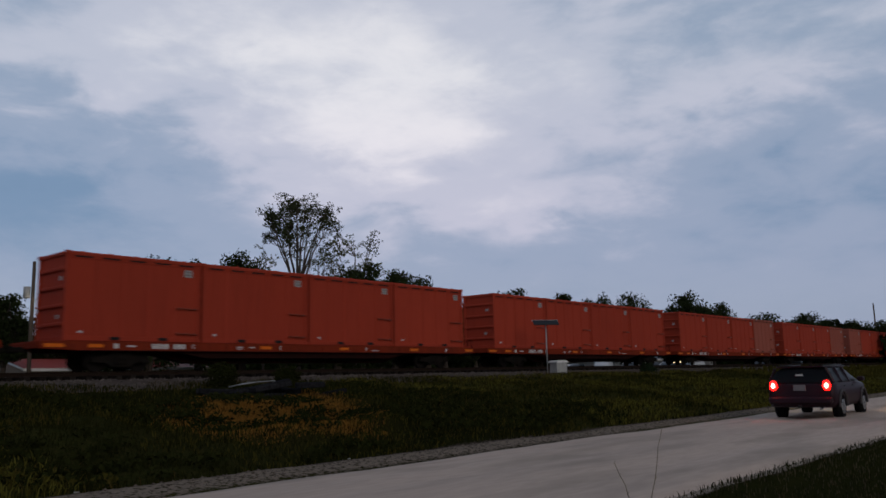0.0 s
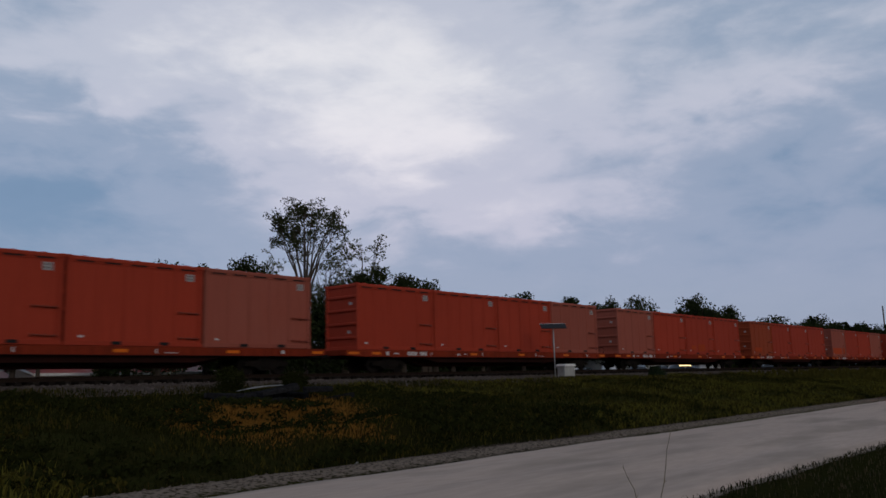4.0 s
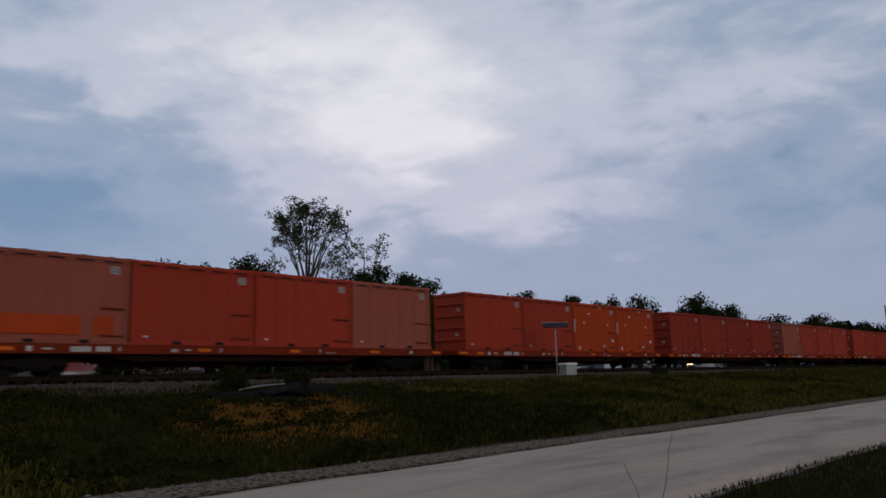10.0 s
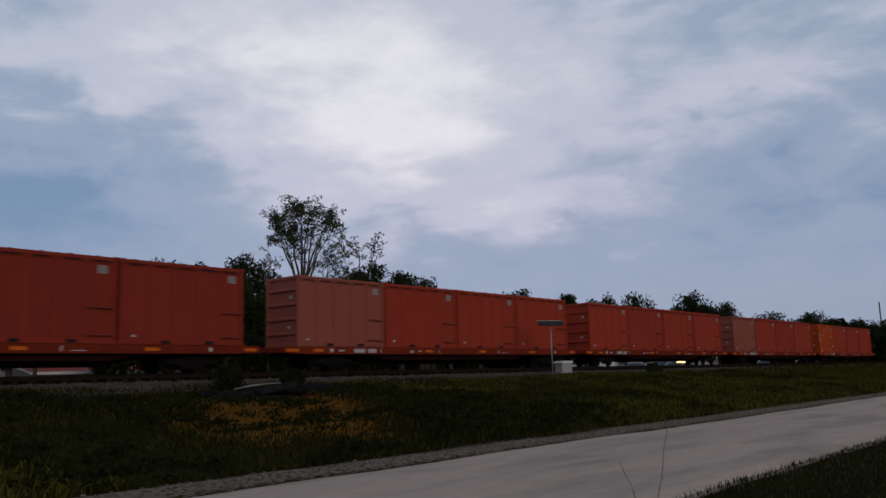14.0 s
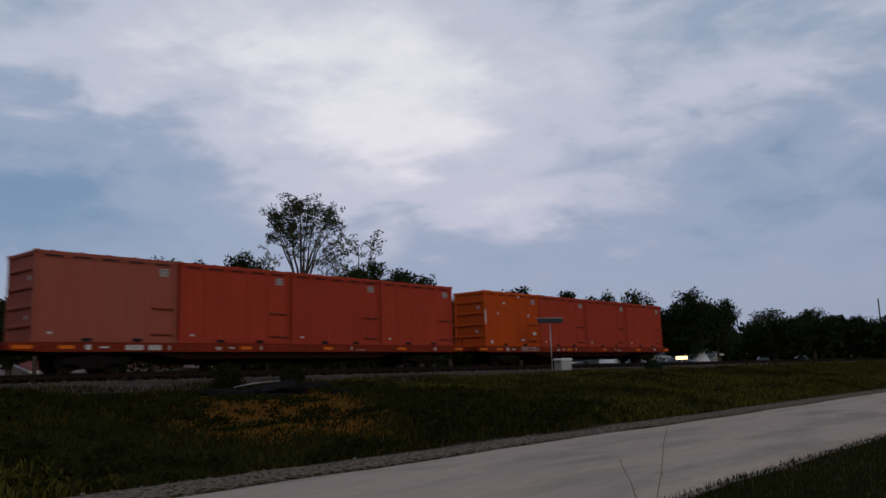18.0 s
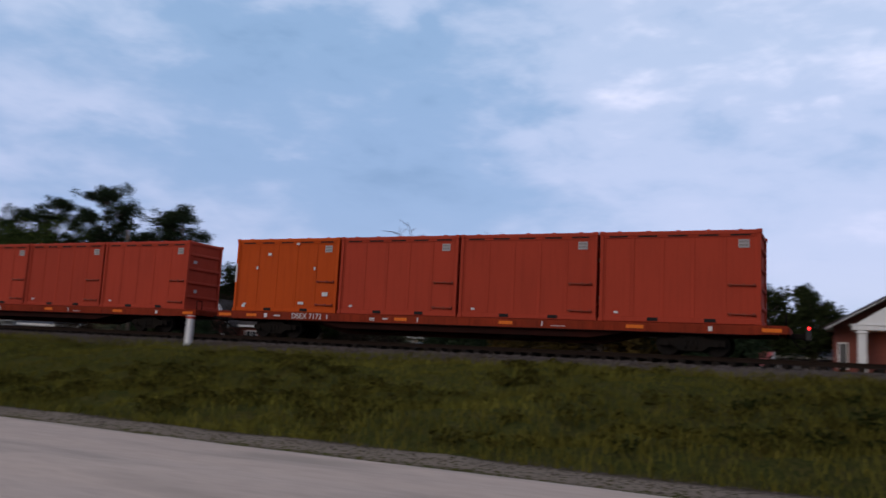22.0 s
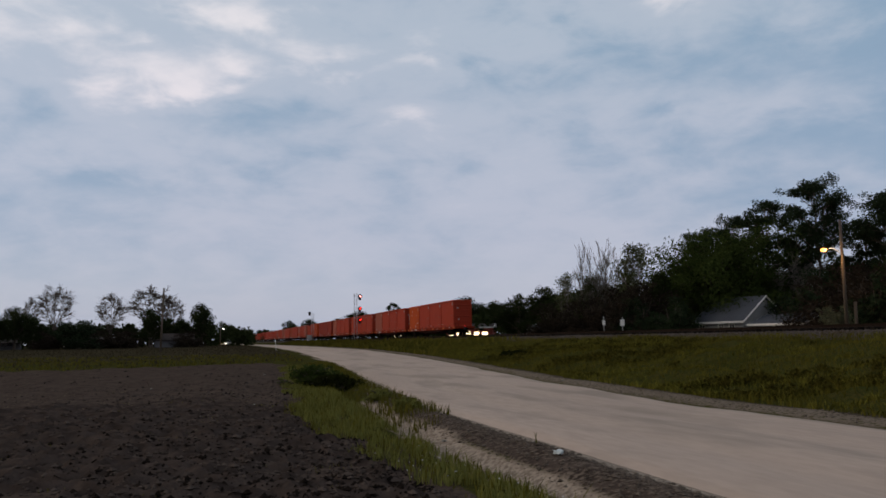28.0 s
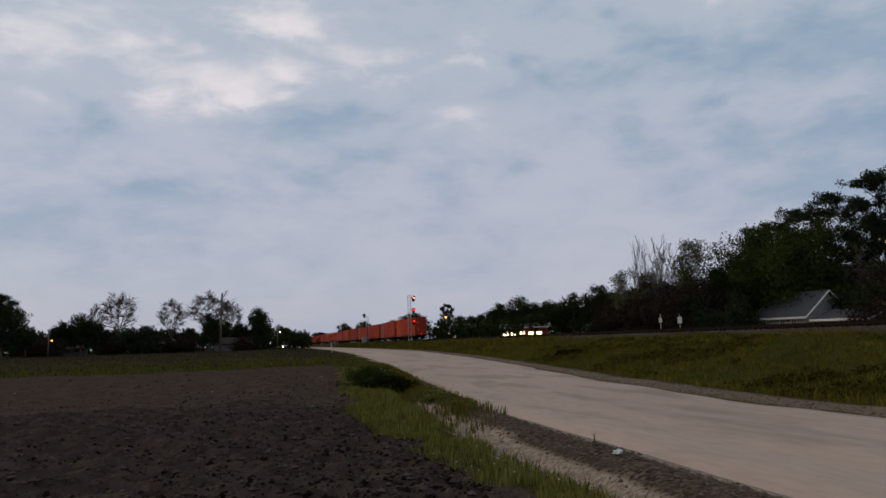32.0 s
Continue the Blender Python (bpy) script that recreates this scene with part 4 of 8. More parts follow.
def container(paint, name, label):
    """A ribbed steel waste container, base centre at the origin, its long side towards -y."""
    ob = thing(name, label, "container", group="containers of the train")
    x0, x1, y0, y1 = -CL / 2, CL / 2, -CW / 2, CW / 2
    bm = B()
    box(bm, (0, 0, 0.09), (CL - 0.02, CW - 0.02, 0.16), 0.01)
    for x in (x0 + 0.06, x1 - 0.06):
        for y in (y0 + 0.06, y1 - 0.06):
            box(bm, (x, y, CH / 2), (0.12, 0.12, CH - 0.02), 0.01)
            box(bm, (x, y, CH - 0.06), (0.17, 0.17, 0.13), 0.012)
            box(bm, (x, y, 0.06), (0.17, 0.17, 0.12), 0.012)
    for y in (y0 + 0.05, y1 - 0.05):
        box(bm, (0, y, CH - 0.09), (CL - 0.2, 0.09, 0.11), 0.01)
    for x in (x0 + 0.05, x1 - 0.05):
        box(bm, (x, 0, CH - 0.09), (0.09, CW - 0.2, 0.11), 0.01)
    part("frame", bm, paint, ob)
    for y, s in ((y0 + 0.075, -1), (y1 - 0.075, 1)):
        bm = B()
        box(bm, (0, y, CH / 2), (CL - 0.22, 0.04, CH - 0.28))
        panel = part("side_panel", bm, paint, ob)
        if s > 0:
            continue
        for i in range(6):
            x = x0 + 0.12 + i * (CL - 0.24) / 5
            bm = B()
            box(bm, (x, y + s * 0.024, CH / 2 - 0.02), (0.13, 0.018, CH - 0.30), 0.012)
            part("rib", bm, paint, panel)
        bm = B()
        box(bm, (0, y + s * 0.034, CH - 0.175), (CL - 0.26, 0.03, 0.09), 0.006)
        part("header", bm, paint, ob)
        # near-black bars laid on the header stand for the shade in its slots
        for i in range(5):
            bm = B()
            box(bm, (x0 + 0.12 + (i + 0.5) * (CL - 0.24) / 5, y + s * 0.047, CH - 0.168), (0.60, 0.010, 0.055), 0.003)
            part("header_slot", bm, M["pocket"], ob, "dark bar for the shaded slot under the top rail")
    for x, s in ((x0 + 0.08, -1), (x1 - 0.08, 1)):
        bm = B()
        box(bm, (x, 0, CH / 2), (0.04, CW - 0.22, CH - 0.28))
        for z in (0.55, 1.15, 1.75, 2.35):
            box(bm, (x + s * 0.05, 0, z), (0.09, CW - 0.24, 0.13), 0.03)
        part("end_panel", bm, paint, ob)
        for z, yy in ((2.05, -0.55), (0.80, -0.42)):
            bm = B()
            box(bm, (x + s * 0.025, yy, z), (0.012, 0.18, 0.13))
            part("end_placard", bm, M["id plate"], ob, "small white placard")
    bm = B()
    box(bm, (0, 0, CH - 0.03), (CL - 0.06, CW - 0.06, 0.05), 0.02)
    for i in range(5):
        box(bm, (x0 + 0.6 + i * (CL - 1.2) / 4, 0, CH + 0.005), (0.12, CW - 0.2, 0.05), 0.015)
    part("lid", bm, paint, ob)
    for y, s in ((y0, -1),):
        for x in (-0.75, 1.0):
            bm = B()
            box(bm, (x, y + s * 0.006, 0.10), (0.34, 0.02, 0.11), 0.005)
            part("fork_pocket", bm, M["pocket"], ob, "dark forklift pocket")
        bm = B()
        box(bm, (x1 - 0.50, y + 0.042 * -s, CH - 0.44), (0.32, 0.012, 0.26))
        plate = part("id_plate", bm, M["id plate"], ob, "square white identification plate")
        for zz in (0.06, -0.05):
            bm = B()
            for q in range(4):
                box(bm, (x1 - 0.60 + q * 0.066, y + 0.042 * -s + s * 0.009, CH - 0.44 + zz), (0.045, 0.006, 0.055))
            part("printed_mark", bm, M["mark"], plate)
        bm = B()
        box(bm, (x0 + 0.55, y + 0.03 * -s, 0.30), (0.14, 0.012, 0.07))
        part("small_label", bm, M["plate"], ob, "small white label")
        for z in (1.22, 0.32):
            bm = B()
            tube(bm, (x1 - 0.95, y + s * 0.01, z), (x1 - 0.14, y + s * 0.01, z - 0.03), 0.028, sides=6)
            for q in (x1 - 0.9, x1 - 0.5, x1 - 0.2):
                box(bm, (q, y + 0.03 * -s, z - 0.01), (0.07, 0.08, 0.10), 0.01)
            part("latch_bar", bm, M["latch"], ob, "dark red latch bar")
    return ob


M["latch"] = shader("grimy latch paint", (0.23, 0.036, 0.016), second=(0.15, 0.028, 0.015), rough=0.6, scale=3, fine=20)


def wheelset(parent, x, name="wheelset"):
    r = WHEEL_R
    bm = B()
    tube(bm, (0, -0.68, 0), (0, 0.68, 0), 0.065, sides=8)
    for y in (-0.617, 0.617):
        tube(bm, (0, y - 0.05, 0), (0, y + 0.05, 0), r, sides=24)
        s = -1 if y < 0 else 1
        tube(bm, (0, y - s * 0.05, 0), (0, y - s * 0.07, 0), r + 0.025, sides=24)
        for q in range(6):
            w = q * math.pi / 3
            box(bm, (0.21 * math.cos(w), y + s * 0.052, 0.21 * math.sin(w)), (0.045, 0.02, 0.045))
    ob = part(name, bm, M["wheel"], parent)
    ob.location = (x, 0, r)
    return ob


def flatcar(lettered=""):
    """A long flat wagon, origin at rail height under its middle."""
    ob = thing("flatcar", "long rusty orange flat wagon carrying four containers", "railway wagon", group="wagons of the train")
    top = DECK - RAIL_Z
    half = 10.78
    bm = B()
    box(bm, (0, 0, top - 0.06), (2 * half, 2.22, 0.11), 0.01)
    part("deck", bm, M["sill"], ob)
    for s in (-1, 1):
        bm = B()
        out = [(-half, top - 0.02), (half, top - 0.02), (half, top - 0.25), (half - 1.2, top - 0.30), (-half + 1.2, top - 0.30), (-half, top - 0.25)]
        slab(bm, out, s * 1.11 - 0.025, s * 1.11 + 0.025)
        sill = part("side_sill", bm, M["sill"], ob, "rusty orange side sill")
        yy = s * 1.139
        if s > 0:
            continue
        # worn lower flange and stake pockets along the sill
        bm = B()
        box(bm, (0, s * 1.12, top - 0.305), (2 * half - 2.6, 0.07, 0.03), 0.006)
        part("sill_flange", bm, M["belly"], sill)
        for i in range(14):
            bm = B()
            box(bm, (-9.75 + i * 1.5, s * 1.14, top - 0.17), (0.11, 0.02, 0.17), 0.006)
            part("stake_pocket", bm, M["sill"], sill)
        for x, w in ((-10.35, 0.62), (-9.0, 0.5), (-2.2, 0.5), (1.9, 0.5), (6.3, 0.55), (10.35, 0.55)):
            bm = B()
            box(bm, (x, yy - 0.014, top - 0.15), (w, 0.008, 0.11))
            part("reflector", bm, M["reflect"], sill, "orange reflective stripe")
        for x, w, h in ((-8.3, 0.14, 0.16), (-7.75, 0.30, 0.05), (-5.4, 0.04, 0.16), (-1.5, 0.04, 0.16), (3.2, 0.04, 0.16), (8.6, 0.12, 0.14), (-3.4, 0.22, 0.045), (-2.85, 0.22, 0.045), (-3.4, 0.22, 0.03), (3.75, 0.5, 0.02)):
            bm = B()
            box(bm, (x, yy - 0.014, top - 0.15 - (0.06 if h < 0.04 else 0)), (w, 0.008, h))
            part("stencil", bm, M["plate"], sill)
        if lettered:
            text = bpy.data.curves.new("lettering", "FONT")
            text.body, text.size, text.extrude, text.align_x, text.align_y = lettered, 0.30, 0.003, "LEFT", "CENTER"
            holder = bpy.data.objects.new("lettering", text)
            me = bpy.data.meshes.new_from_object(holder)
            me.name = "lettering"
            bpy.data.objects.remove(holder)
            ob_t = hold("lettering", me, M["plate"], sill, "white stencilled wagon lettering")
            ob_t.matrix_basis = pose(-7.05, yy - 0.014, top - 0.15, 90, 0, 0)
        else:
            for q in range(8):
                if q != 4:
                    bm = B()
                    box(bm, (-6.95 + q * 0.165, yy - 0.014, top - 0.15), (0.115, 0.008, 0.17))
                    part("lettering_bar", bm, M["plate"], sill, "plain white bar of the wagon's lettering")
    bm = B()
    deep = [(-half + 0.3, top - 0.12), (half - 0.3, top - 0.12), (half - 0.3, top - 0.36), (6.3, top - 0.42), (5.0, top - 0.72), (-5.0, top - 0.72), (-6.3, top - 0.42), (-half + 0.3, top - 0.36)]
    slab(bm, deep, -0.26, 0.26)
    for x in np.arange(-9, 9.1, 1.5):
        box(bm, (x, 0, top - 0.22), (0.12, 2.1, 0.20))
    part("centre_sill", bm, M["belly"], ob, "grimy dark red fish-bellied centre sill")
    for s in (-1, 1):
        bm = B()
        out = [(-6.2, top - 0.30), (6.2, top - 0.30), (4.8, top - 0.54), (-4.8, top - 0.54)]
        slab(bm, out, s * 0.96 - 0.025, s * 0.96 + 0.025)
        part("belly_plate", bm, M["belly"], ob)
    bm = B()
    tube(bm, (1.6, -0.62, top - 0.50), (2.7, -0.62, top - 0.50), 0.15, sides=14)
    part("air_reservoir", bm, M["under"], ob, "black air reservoir")
    bm = B()
    box(bm, (-1.5, -0.62, top - 0.46), (0.7, 0.25, 0.24), 0.03)
    tube(bm, (-4.6, -0.5, top - 0.60), (4.6, -0.5, top - 0.60), 0.018, sides=6)
    part("brake_gear", bm, M["under"], ob)
    for x in (-8.0, 8.0):
        truck = thing("truck", "", "")
        truck.parent = ob
        truck.location = (x, 0, 0)
        for y in (-0.84, 0.84):
            bm = B()
            out = [(-1.02, 0.31), (-1.02, 0.47), (-0.48, 0.53), (-0.30, 0.62), (0.30, 0.62), (0.48, 0.53), (1.02, 0.47), (1.02, 0.31), (0.54, 0.29), (0.34, 0.15), (-0.34, 0.15), (-0.54, 0.29)]
            slab(bm, out, y - 0.07, y + 0.07)
            for q in (-0.16, 0.0, 0.16):
                tube(bm, (q, y * 1.06, 0.21), (q, y * 1.06, 0.47), 0.055, sides=8)
            for q in (-0.75, 0.75):
                tube(bm, (q, y * 0.95, 0.37), (q, y * 1.16, 0.37), 0.095, sides=10)
            part("side_frame", bm, M["under"], truck)
        bm = B()
        box(bm, (0, 0, 0.50), (0.36, 1.86, 0.20), 0.03)
        part("bolster", bm, M["under"], truck)
        for q in (-0.75, 0.75):
            wheelset(truck, q)
    for s in (-1, 1):
        bm = B()
        box(bm, (s * (half + 0.22), 0, top - 0.26), (0.6, 0.14, 0.17), 0.03)
        box(bm, (s * (half + 0.44), 0.03 * s, top - 0.26), (0.19, 0.25, 0.24), 0.05)
        part("coupler", bm, M["under"], ob)
        arc = [Vector((s * (half + 0.1 + 0.42 * k / 6), -0.28, top - 0.34 - 0.30 * math.sin(math.pi * k / 6 * 0.8))) for k in range(7)]
        hold("brake_hose", limb_mesh("brake_hose", [[(p, 0.022) for p in arc]], M["under"], 6), None, ob, "dangling black brake hose")
        bm = B()
        tube(bm, (s * (half - 0.05), -1.05 * s, top), (s * (half - 0.05), -1.05 * s, top + 0.36), 0.017, sides=6)
        tube(bm, (s * (half - 0.05), -1.05 * s, top + 0.36), (s * (half - 0.05), -0.75 * s, top + 0.36), 0.017, sides=6)
        tube(bm, (s * (half - 0.05), -0.75 * s, top + 0.36), (s * (half - 0.05), -0.75 * s, top), 0.017, sides=6)
        part("grab_rail", bm, M["under"], ob)
        bm = B()
        box(bm, (s * (half + 0.02), 0.0, top - 0.14), (0.05, 2.1, 0.20), 0.01)
        part("end_sill", bm, M["sill"], ob)
    return ob


KINDS = {
    "R": container(M["red"], "waste_container", "brick red ribbed steel container on a flat wagon"),
    "M": container(M["deep red"], "waste_container", "deep red ribbed steel container on a flat wagon"),
    "F": container(M["faded"], "waste_container", "faded pinkish ribbed steel container on a flat wagon"),
    "B": container(M["brown"], "waste_container", "brownish orange ribbed steel container on a flat wagon"),
    "D": container(M["vermilion"], "waste_container", "orange red ribbed steel container on a flat wagon"),
    "O": container(M["orange"], "waste_container", "bright orange ribbed steel container on a flat wagon"),
}
LOADS = {12: "ORRR", 11: "FRRR", 10: "RRRR", 9: "FRRR", 8: "MMMM", 7: "RRDD", 6: "FRRF", 5: "BRRR", 4: "FRRR", 3: "RRRF", 2: "RRRF", 1: "RRRR", 0: "RRRR"}
TAIL = flatcar("DSEX 7172")
WAGON = flatcar()
TRAIN = []
used = set()


def place(ob, key, m):
    if key in used:
        return copy_thing(ob, m)
    used.add(key)
    ob.matrix_basis = m
    return ob


for k in range(12, -15, -1):
    u = FIRST + CAR * k
    load = LOADS.get(k, "RRRR" if k % 3 else "RFRR")
    m = pose(u + 10.05, TRACK_Y, RAIL_Z)
    TRAIN.append((place(TAIL, "tail", m) if k == 12 else place(WAGON, "wagon", m), m))
    for i, kind in enumerate(load):
        m = pose(u + CL / 2 + i * PITCH, FACE + CW / 2, DECK)
        TRAIN.append((place(KINDS[kind], kind, m), m))


# ---------------------------------------------------------------- trees and shrubs
def leaf_mesh(name, centres, radius, per, size, material, r, flat=1.0, droop=0.0):
    """Leaf clumps: small quads scattered round the twig ends."""
    c = np.array([tuple(p) for p in centres])
    n = len(c) * per
    g = r.normal(0, 1, (n, 3))
    g *= (r.uniform(0, 1, n) ** 0.45 / np.linalg.norm(g, axis=1))[:, None]
    g = g * np.array([1, 1, flat]) * radius * 0.85
    p = np.repeat(c, per, 0) + g
    p[:, 2] -= droop * np.abs(r.normal(0, 1, n))
    a = r.normal(0, 1, (n, 3))
    a /= np.linalg.norm(a, axis=1)[:, None]
    b = np.cross(a, r.normal(0, 1, (n, 3)))
    b /= np.linalg.norm(b, axis=1)[:, None]
    s = (r.uniform(0.6, 1.3, n) * size)[:, None]
    q = np.stack([p - a * s * 0.55, p + b * s * 0.5, p + a * s * 0.45 - b * s * 0.2], 1)
    f = (np.arange(n) * 3)[:, None] + np.arange(3)
    me = bpy.data.meshes.new(name)
    me.from_pydata(q.reshape(-1, 3).tolist(), [], f.tolist())
    me.materials.append(material)
    return me


def wander(rd, a, b, ra, rb, bend, steps=4):
    out = []
    off = Vector((0, 0, 0))
    for i in range(steps + 1):
        t = i / steps
        if 0 < i < steps:
            off = Vector((rd.uniform(-1, 1), rd.uniform(-1, 1), rd.uniform(-0.5, 0.8))) * bend
        else:
            off = Vector((0, 0, 0))
        out.append((a.lerp(b, t) + off, ra + (rb - ra) * t))
    return out


def in_crown(rd, base, top, wide, shape):
    """A place in the outer part of a crown."""
    while True:
        x, y, z = rd.uniform(-1, 1), rd.uniform(-1, 1), rd.uniform(0, 1)
        if shape == "round":
            lim = math.sqrt(max(0, 1 - (2 * z - 1) ** 2)) * (0.85 + 0.15 * math.sin(7 * math.atan2(y, x)))
        elif shape == "top":
            lim = (0.35 + 0.65 * math.sin(min(1, z * 1.15) * math.pi * 0.75)) * (1 if z < 0.8 else 2.2 * math.sqrt(max(0, 1 - z)))
        elif shape == "crest":
            z = z ** 0.6
            lim = min(1.0, 0.25 + 1.3 * z) * math.sqrt(max(0, 1 - max(0, (z - 0.55) / 0.45) ** 2))
        else:
            lim = math.sqrt(max(0, 1 - z * z))
        rr = math.hypot(x, y)
        if rr < lim and (rr > lim * 0.5 or z > 0.75 or rd.random() < 0.35):
            return Vector((x * wide, y * wide, base + z * (top - base)))


def leafy(name, label, seed, height, wide, base, limbs, twigs, per, size, clump, leaf, bark="bark", stray=0.20, inner=0.75, fork=0.35, shape="round", trunks=1, girth=0.03, flat=0.8, category="tree"):
    """A tree with a tapered trunk, limbs and a crown of many leaf clumps; base at the origin."""
    rd = random.Random(seed)
    r = np.random.default_rng(seed)
    ob = thing(name, label, category)
    lines, ends = [], []
    for k in range(trunks):
        lean = Vector((rd.uniform(-1, 1), rd.uniform(-1, 1), 0)) * (0.10 * wide if trunks == 1 else 0.35 * wide)
        foot = Vector((rd.uniform(-1, 1), rd.uniform(-1, 1), 0)) * (0.0 if trunks == 1 else 0.25)
        tip = lean + Vector((0, 0, base + (height - base) * 0.72))
        stem = wander(rd, foot - Vector((0, 0, 0.2)), tip, girth * height, girth * height * 0.22, 0.012 * height, 6)
        lines.append(stem)
        for i in range(max(2, limbs // trunks)):
            goal = in_crown(rd, base, height - clump * 0.3, wide - clump * 0.4, shape)
            t = min(0.95, max(fork, (goal.z - base * 0.3) / height * rd.uniform(0.55, 0.9)))
            src = stem[min(6, int(t * 6))]
            arm = wander(rd, src[0], goal, src[1] * 0.6, 0.02 + 0.001 * height, 0.025 * height, 4)
            lines.append(arm)
            ends.append(goal)
            for j in range(twigs):
                q = arm[rd.randint(1, 3)]
                spot = goal.lerp(q[0], rd.uniform(0.0, inner)) + Vector((rd.gauss(0, 1), rd.gauss(0, 1), rd.gauss(0.1, 0.7))) * wide * stray
                spot.z = min(spot.z, height - 0.1)
                lines.append(wander(rd, q[0], spot, max(0.02, q[1] * 0.5), 0.012, 0.012 * height, 2))
                ends.append(spot)
    hold("trunk", limb_mesh("trunk", lines, M[bark]), None, ob)
    hold("crown", leaf_mesh("crown", ends, clump, per, size, M[leaf], r, flat), None, ob)
    return ob


def pine(name, label, seed, height, wide, base, platforms, per, size, clump):
    """A tall pine: long bare trunk, and a rounded crown of billowing tufts with a few stray limbs below it."""
    rd = random.Random(seed)
    r = np.random.default_rng(seed)
    ob = thing(name, label, "tree")
    stem = wander(rd, Vector((0, 0, -0.2)), Vector((rd.uniform(-0.4, 0.4), rd.uniform(-0.4, 0.4), height - 0.9)), 0.016 * height, 0.05, 0.08, 7)
    lines, ends = [stem], []
    for i in range(platforms):
        t = (i + rd.random()) / platforms
        z = base + (height - clump * 0.4 - base) * t ** 0.9
        w = wide * (0.72 + 0.28 * math.sin(math.pi * min(1, t * 1.25))) if t < 0.7 else wide * math.sqrt(max(0.02, 1 - ((t - 0.7) / 0.32) ** 2))
        a = i * 2.4 + rd.gauss(0, 0.5)
        reach = max(0.15, w - clump * 0.6) * rd.uniform(0.55, 1.0)
        if t < 0.15:
            reach *= rd.uniform(0.4, 1.0)
        goal = Vector((math.cos(a) * reach, math.sin(a) * reach, z + rd.gauss(0, 0.2)))
        k = min(6, max(1, int((z - 0.9) / height * 7)))
        arm = wander(rd, stem[k][0], goal, 0.07, 0.025, 0.15, 3)
        lines.append(arm)
        ends.append(goal)
        for q in range(7 if t > 0.15 else 3):
            spot = arm[2][0].lerp(goal, rd.uniform(0.2, 1.1)) + Vector((rd.gauss(0, 1) * 0.65, rd.gauss(0, 1) * 0.65, rd.gauss(0.12, 0.22)))
            lines.append([(arm[2][0], 0.03), (spot, 0.012)])
            ends.append(spot)
    hold("trunk", limb_mesh("trunk", lines, M["bark"]), None, ob)
    hold("crown", leaf_mesh("crown", ends, clump, per, size, M["leaf pine"], r, 0.75), None, ob)
    return ob


def fan_tree(name, label, seed, height, wide, fork, low, limbs, clumps, per, size, clump, leaf, bark="bark", twig=0.010):
    """A tree whose trunk parts into long limbs that fan out to an airy round crown of small leaf clumps, or of bare twigs."""
    rd = random.Random(seed)
    r = np.random.default_rng(seed)
    ob = thing(name, label, "tree")
    mid, up = (height + low) / 2, (height - low) / 2
    stem = wander(rd, Vector((0, 0, -0.2)), Vector((0.15, 0, fork)), 0.014 * height, 0.010 * height, 0.06, 4)
    lines, ends, arms = [stem], [], []
    for i in range(limbs):
        a = 2 * math.pi * (i + rd.uniform(-0.3, 0.3)) / limbs
        lift = rd.uniform(0.0, 0.95) if i else 1.0
        out = math.sqrt(max(0.0, 1 - (lift * 0.9) ** 2)) * (1 if i else 0.1)
        goal = Vector((math.cos(a) * out * wide * 0.72, math.sin(a) * out * wide * 0.72, mid + up * (lift * 0.85 - 0.15)))
        start = stem[4][0].lerp(stem[2][0], rd.uniform(0.0, 0.8) if i else 0.0)
        line = []
        for k in range(7):
            t = k / 6
            p = start.lerp(goal, t)
            p.x, p.y = start.x + (goal.x - start.x) * t ** 1.35, start.y + (goal.y - start.y) * t ** 1.35
            line.append((p + Vector((rd.gauss(0, 1), rd.gauss(0, 1), 0)) * 0.06 * min(1, k), 0.0075 * height * (1 - t) + 0.022))
        lines.append(line)
        arms.append(line)
    while len(ends) < clumps:
        p = Vector((rd.gauss(0, 1), rd.gauss(0, 1), rd.gauss(0.15, 1))).normalized()
        d = rd.uniform(0.45, 1.0) ** 0.5
        bulge = 0.86 + 0.14 * math.sin(5 * math.atan2(p.y, p.x) + 3 * p.z + seed)
        spot = Vector((p.x * wide * d * bulge, p.y * wide * d * bulge, mid + p.z * up * d * bulge))
        if p.z < -0.45 and rd.random() < 0.7:
            continue
        line = min(arms, key=lambda q: min((spot - q[k][0]).length for k in (3, 4, 5, 6)))
        k = max((k for k in range(2, 7) if line[k][0].z < spot.z - 0.2), default=2, key=lambda k: -(spot - line[k][0]).length)
        src = line[k]
        bend = src[0].lerp(spot, 0.5) + Vector((rd.gauss(0, 0.12), rd.gauss(0, 0.12), rd.uniform(-0.15, 0.25)))
        lines.append([(src[0], src[1] * 0.6), (bend, max(0.024, twig)), (spot, twig * 1.2)])
        ends.append(spot)
        for q in range(2 if leaf else 9):
            tip = spot + Vector((rd.gauss(0, 0.45), rd.gauss(0, 0.45), rd.gauss(0.1, 0.35)))
            lines.append([(bend if q % 2 == 0 else spot.lerp(bend, 0.4), max(0.018, twig)), (tip, twig)])
            ends.append(tip)
    hold("trunk", limb_mesh("trunk", lines, M[bark], 4 if leaf else 3), None, ob)
    if leaf:
        hold("crown", leaf_mesh("crown", ends, clump, per, size, M[leaf], r, 0.75), None, ob)
    return ob


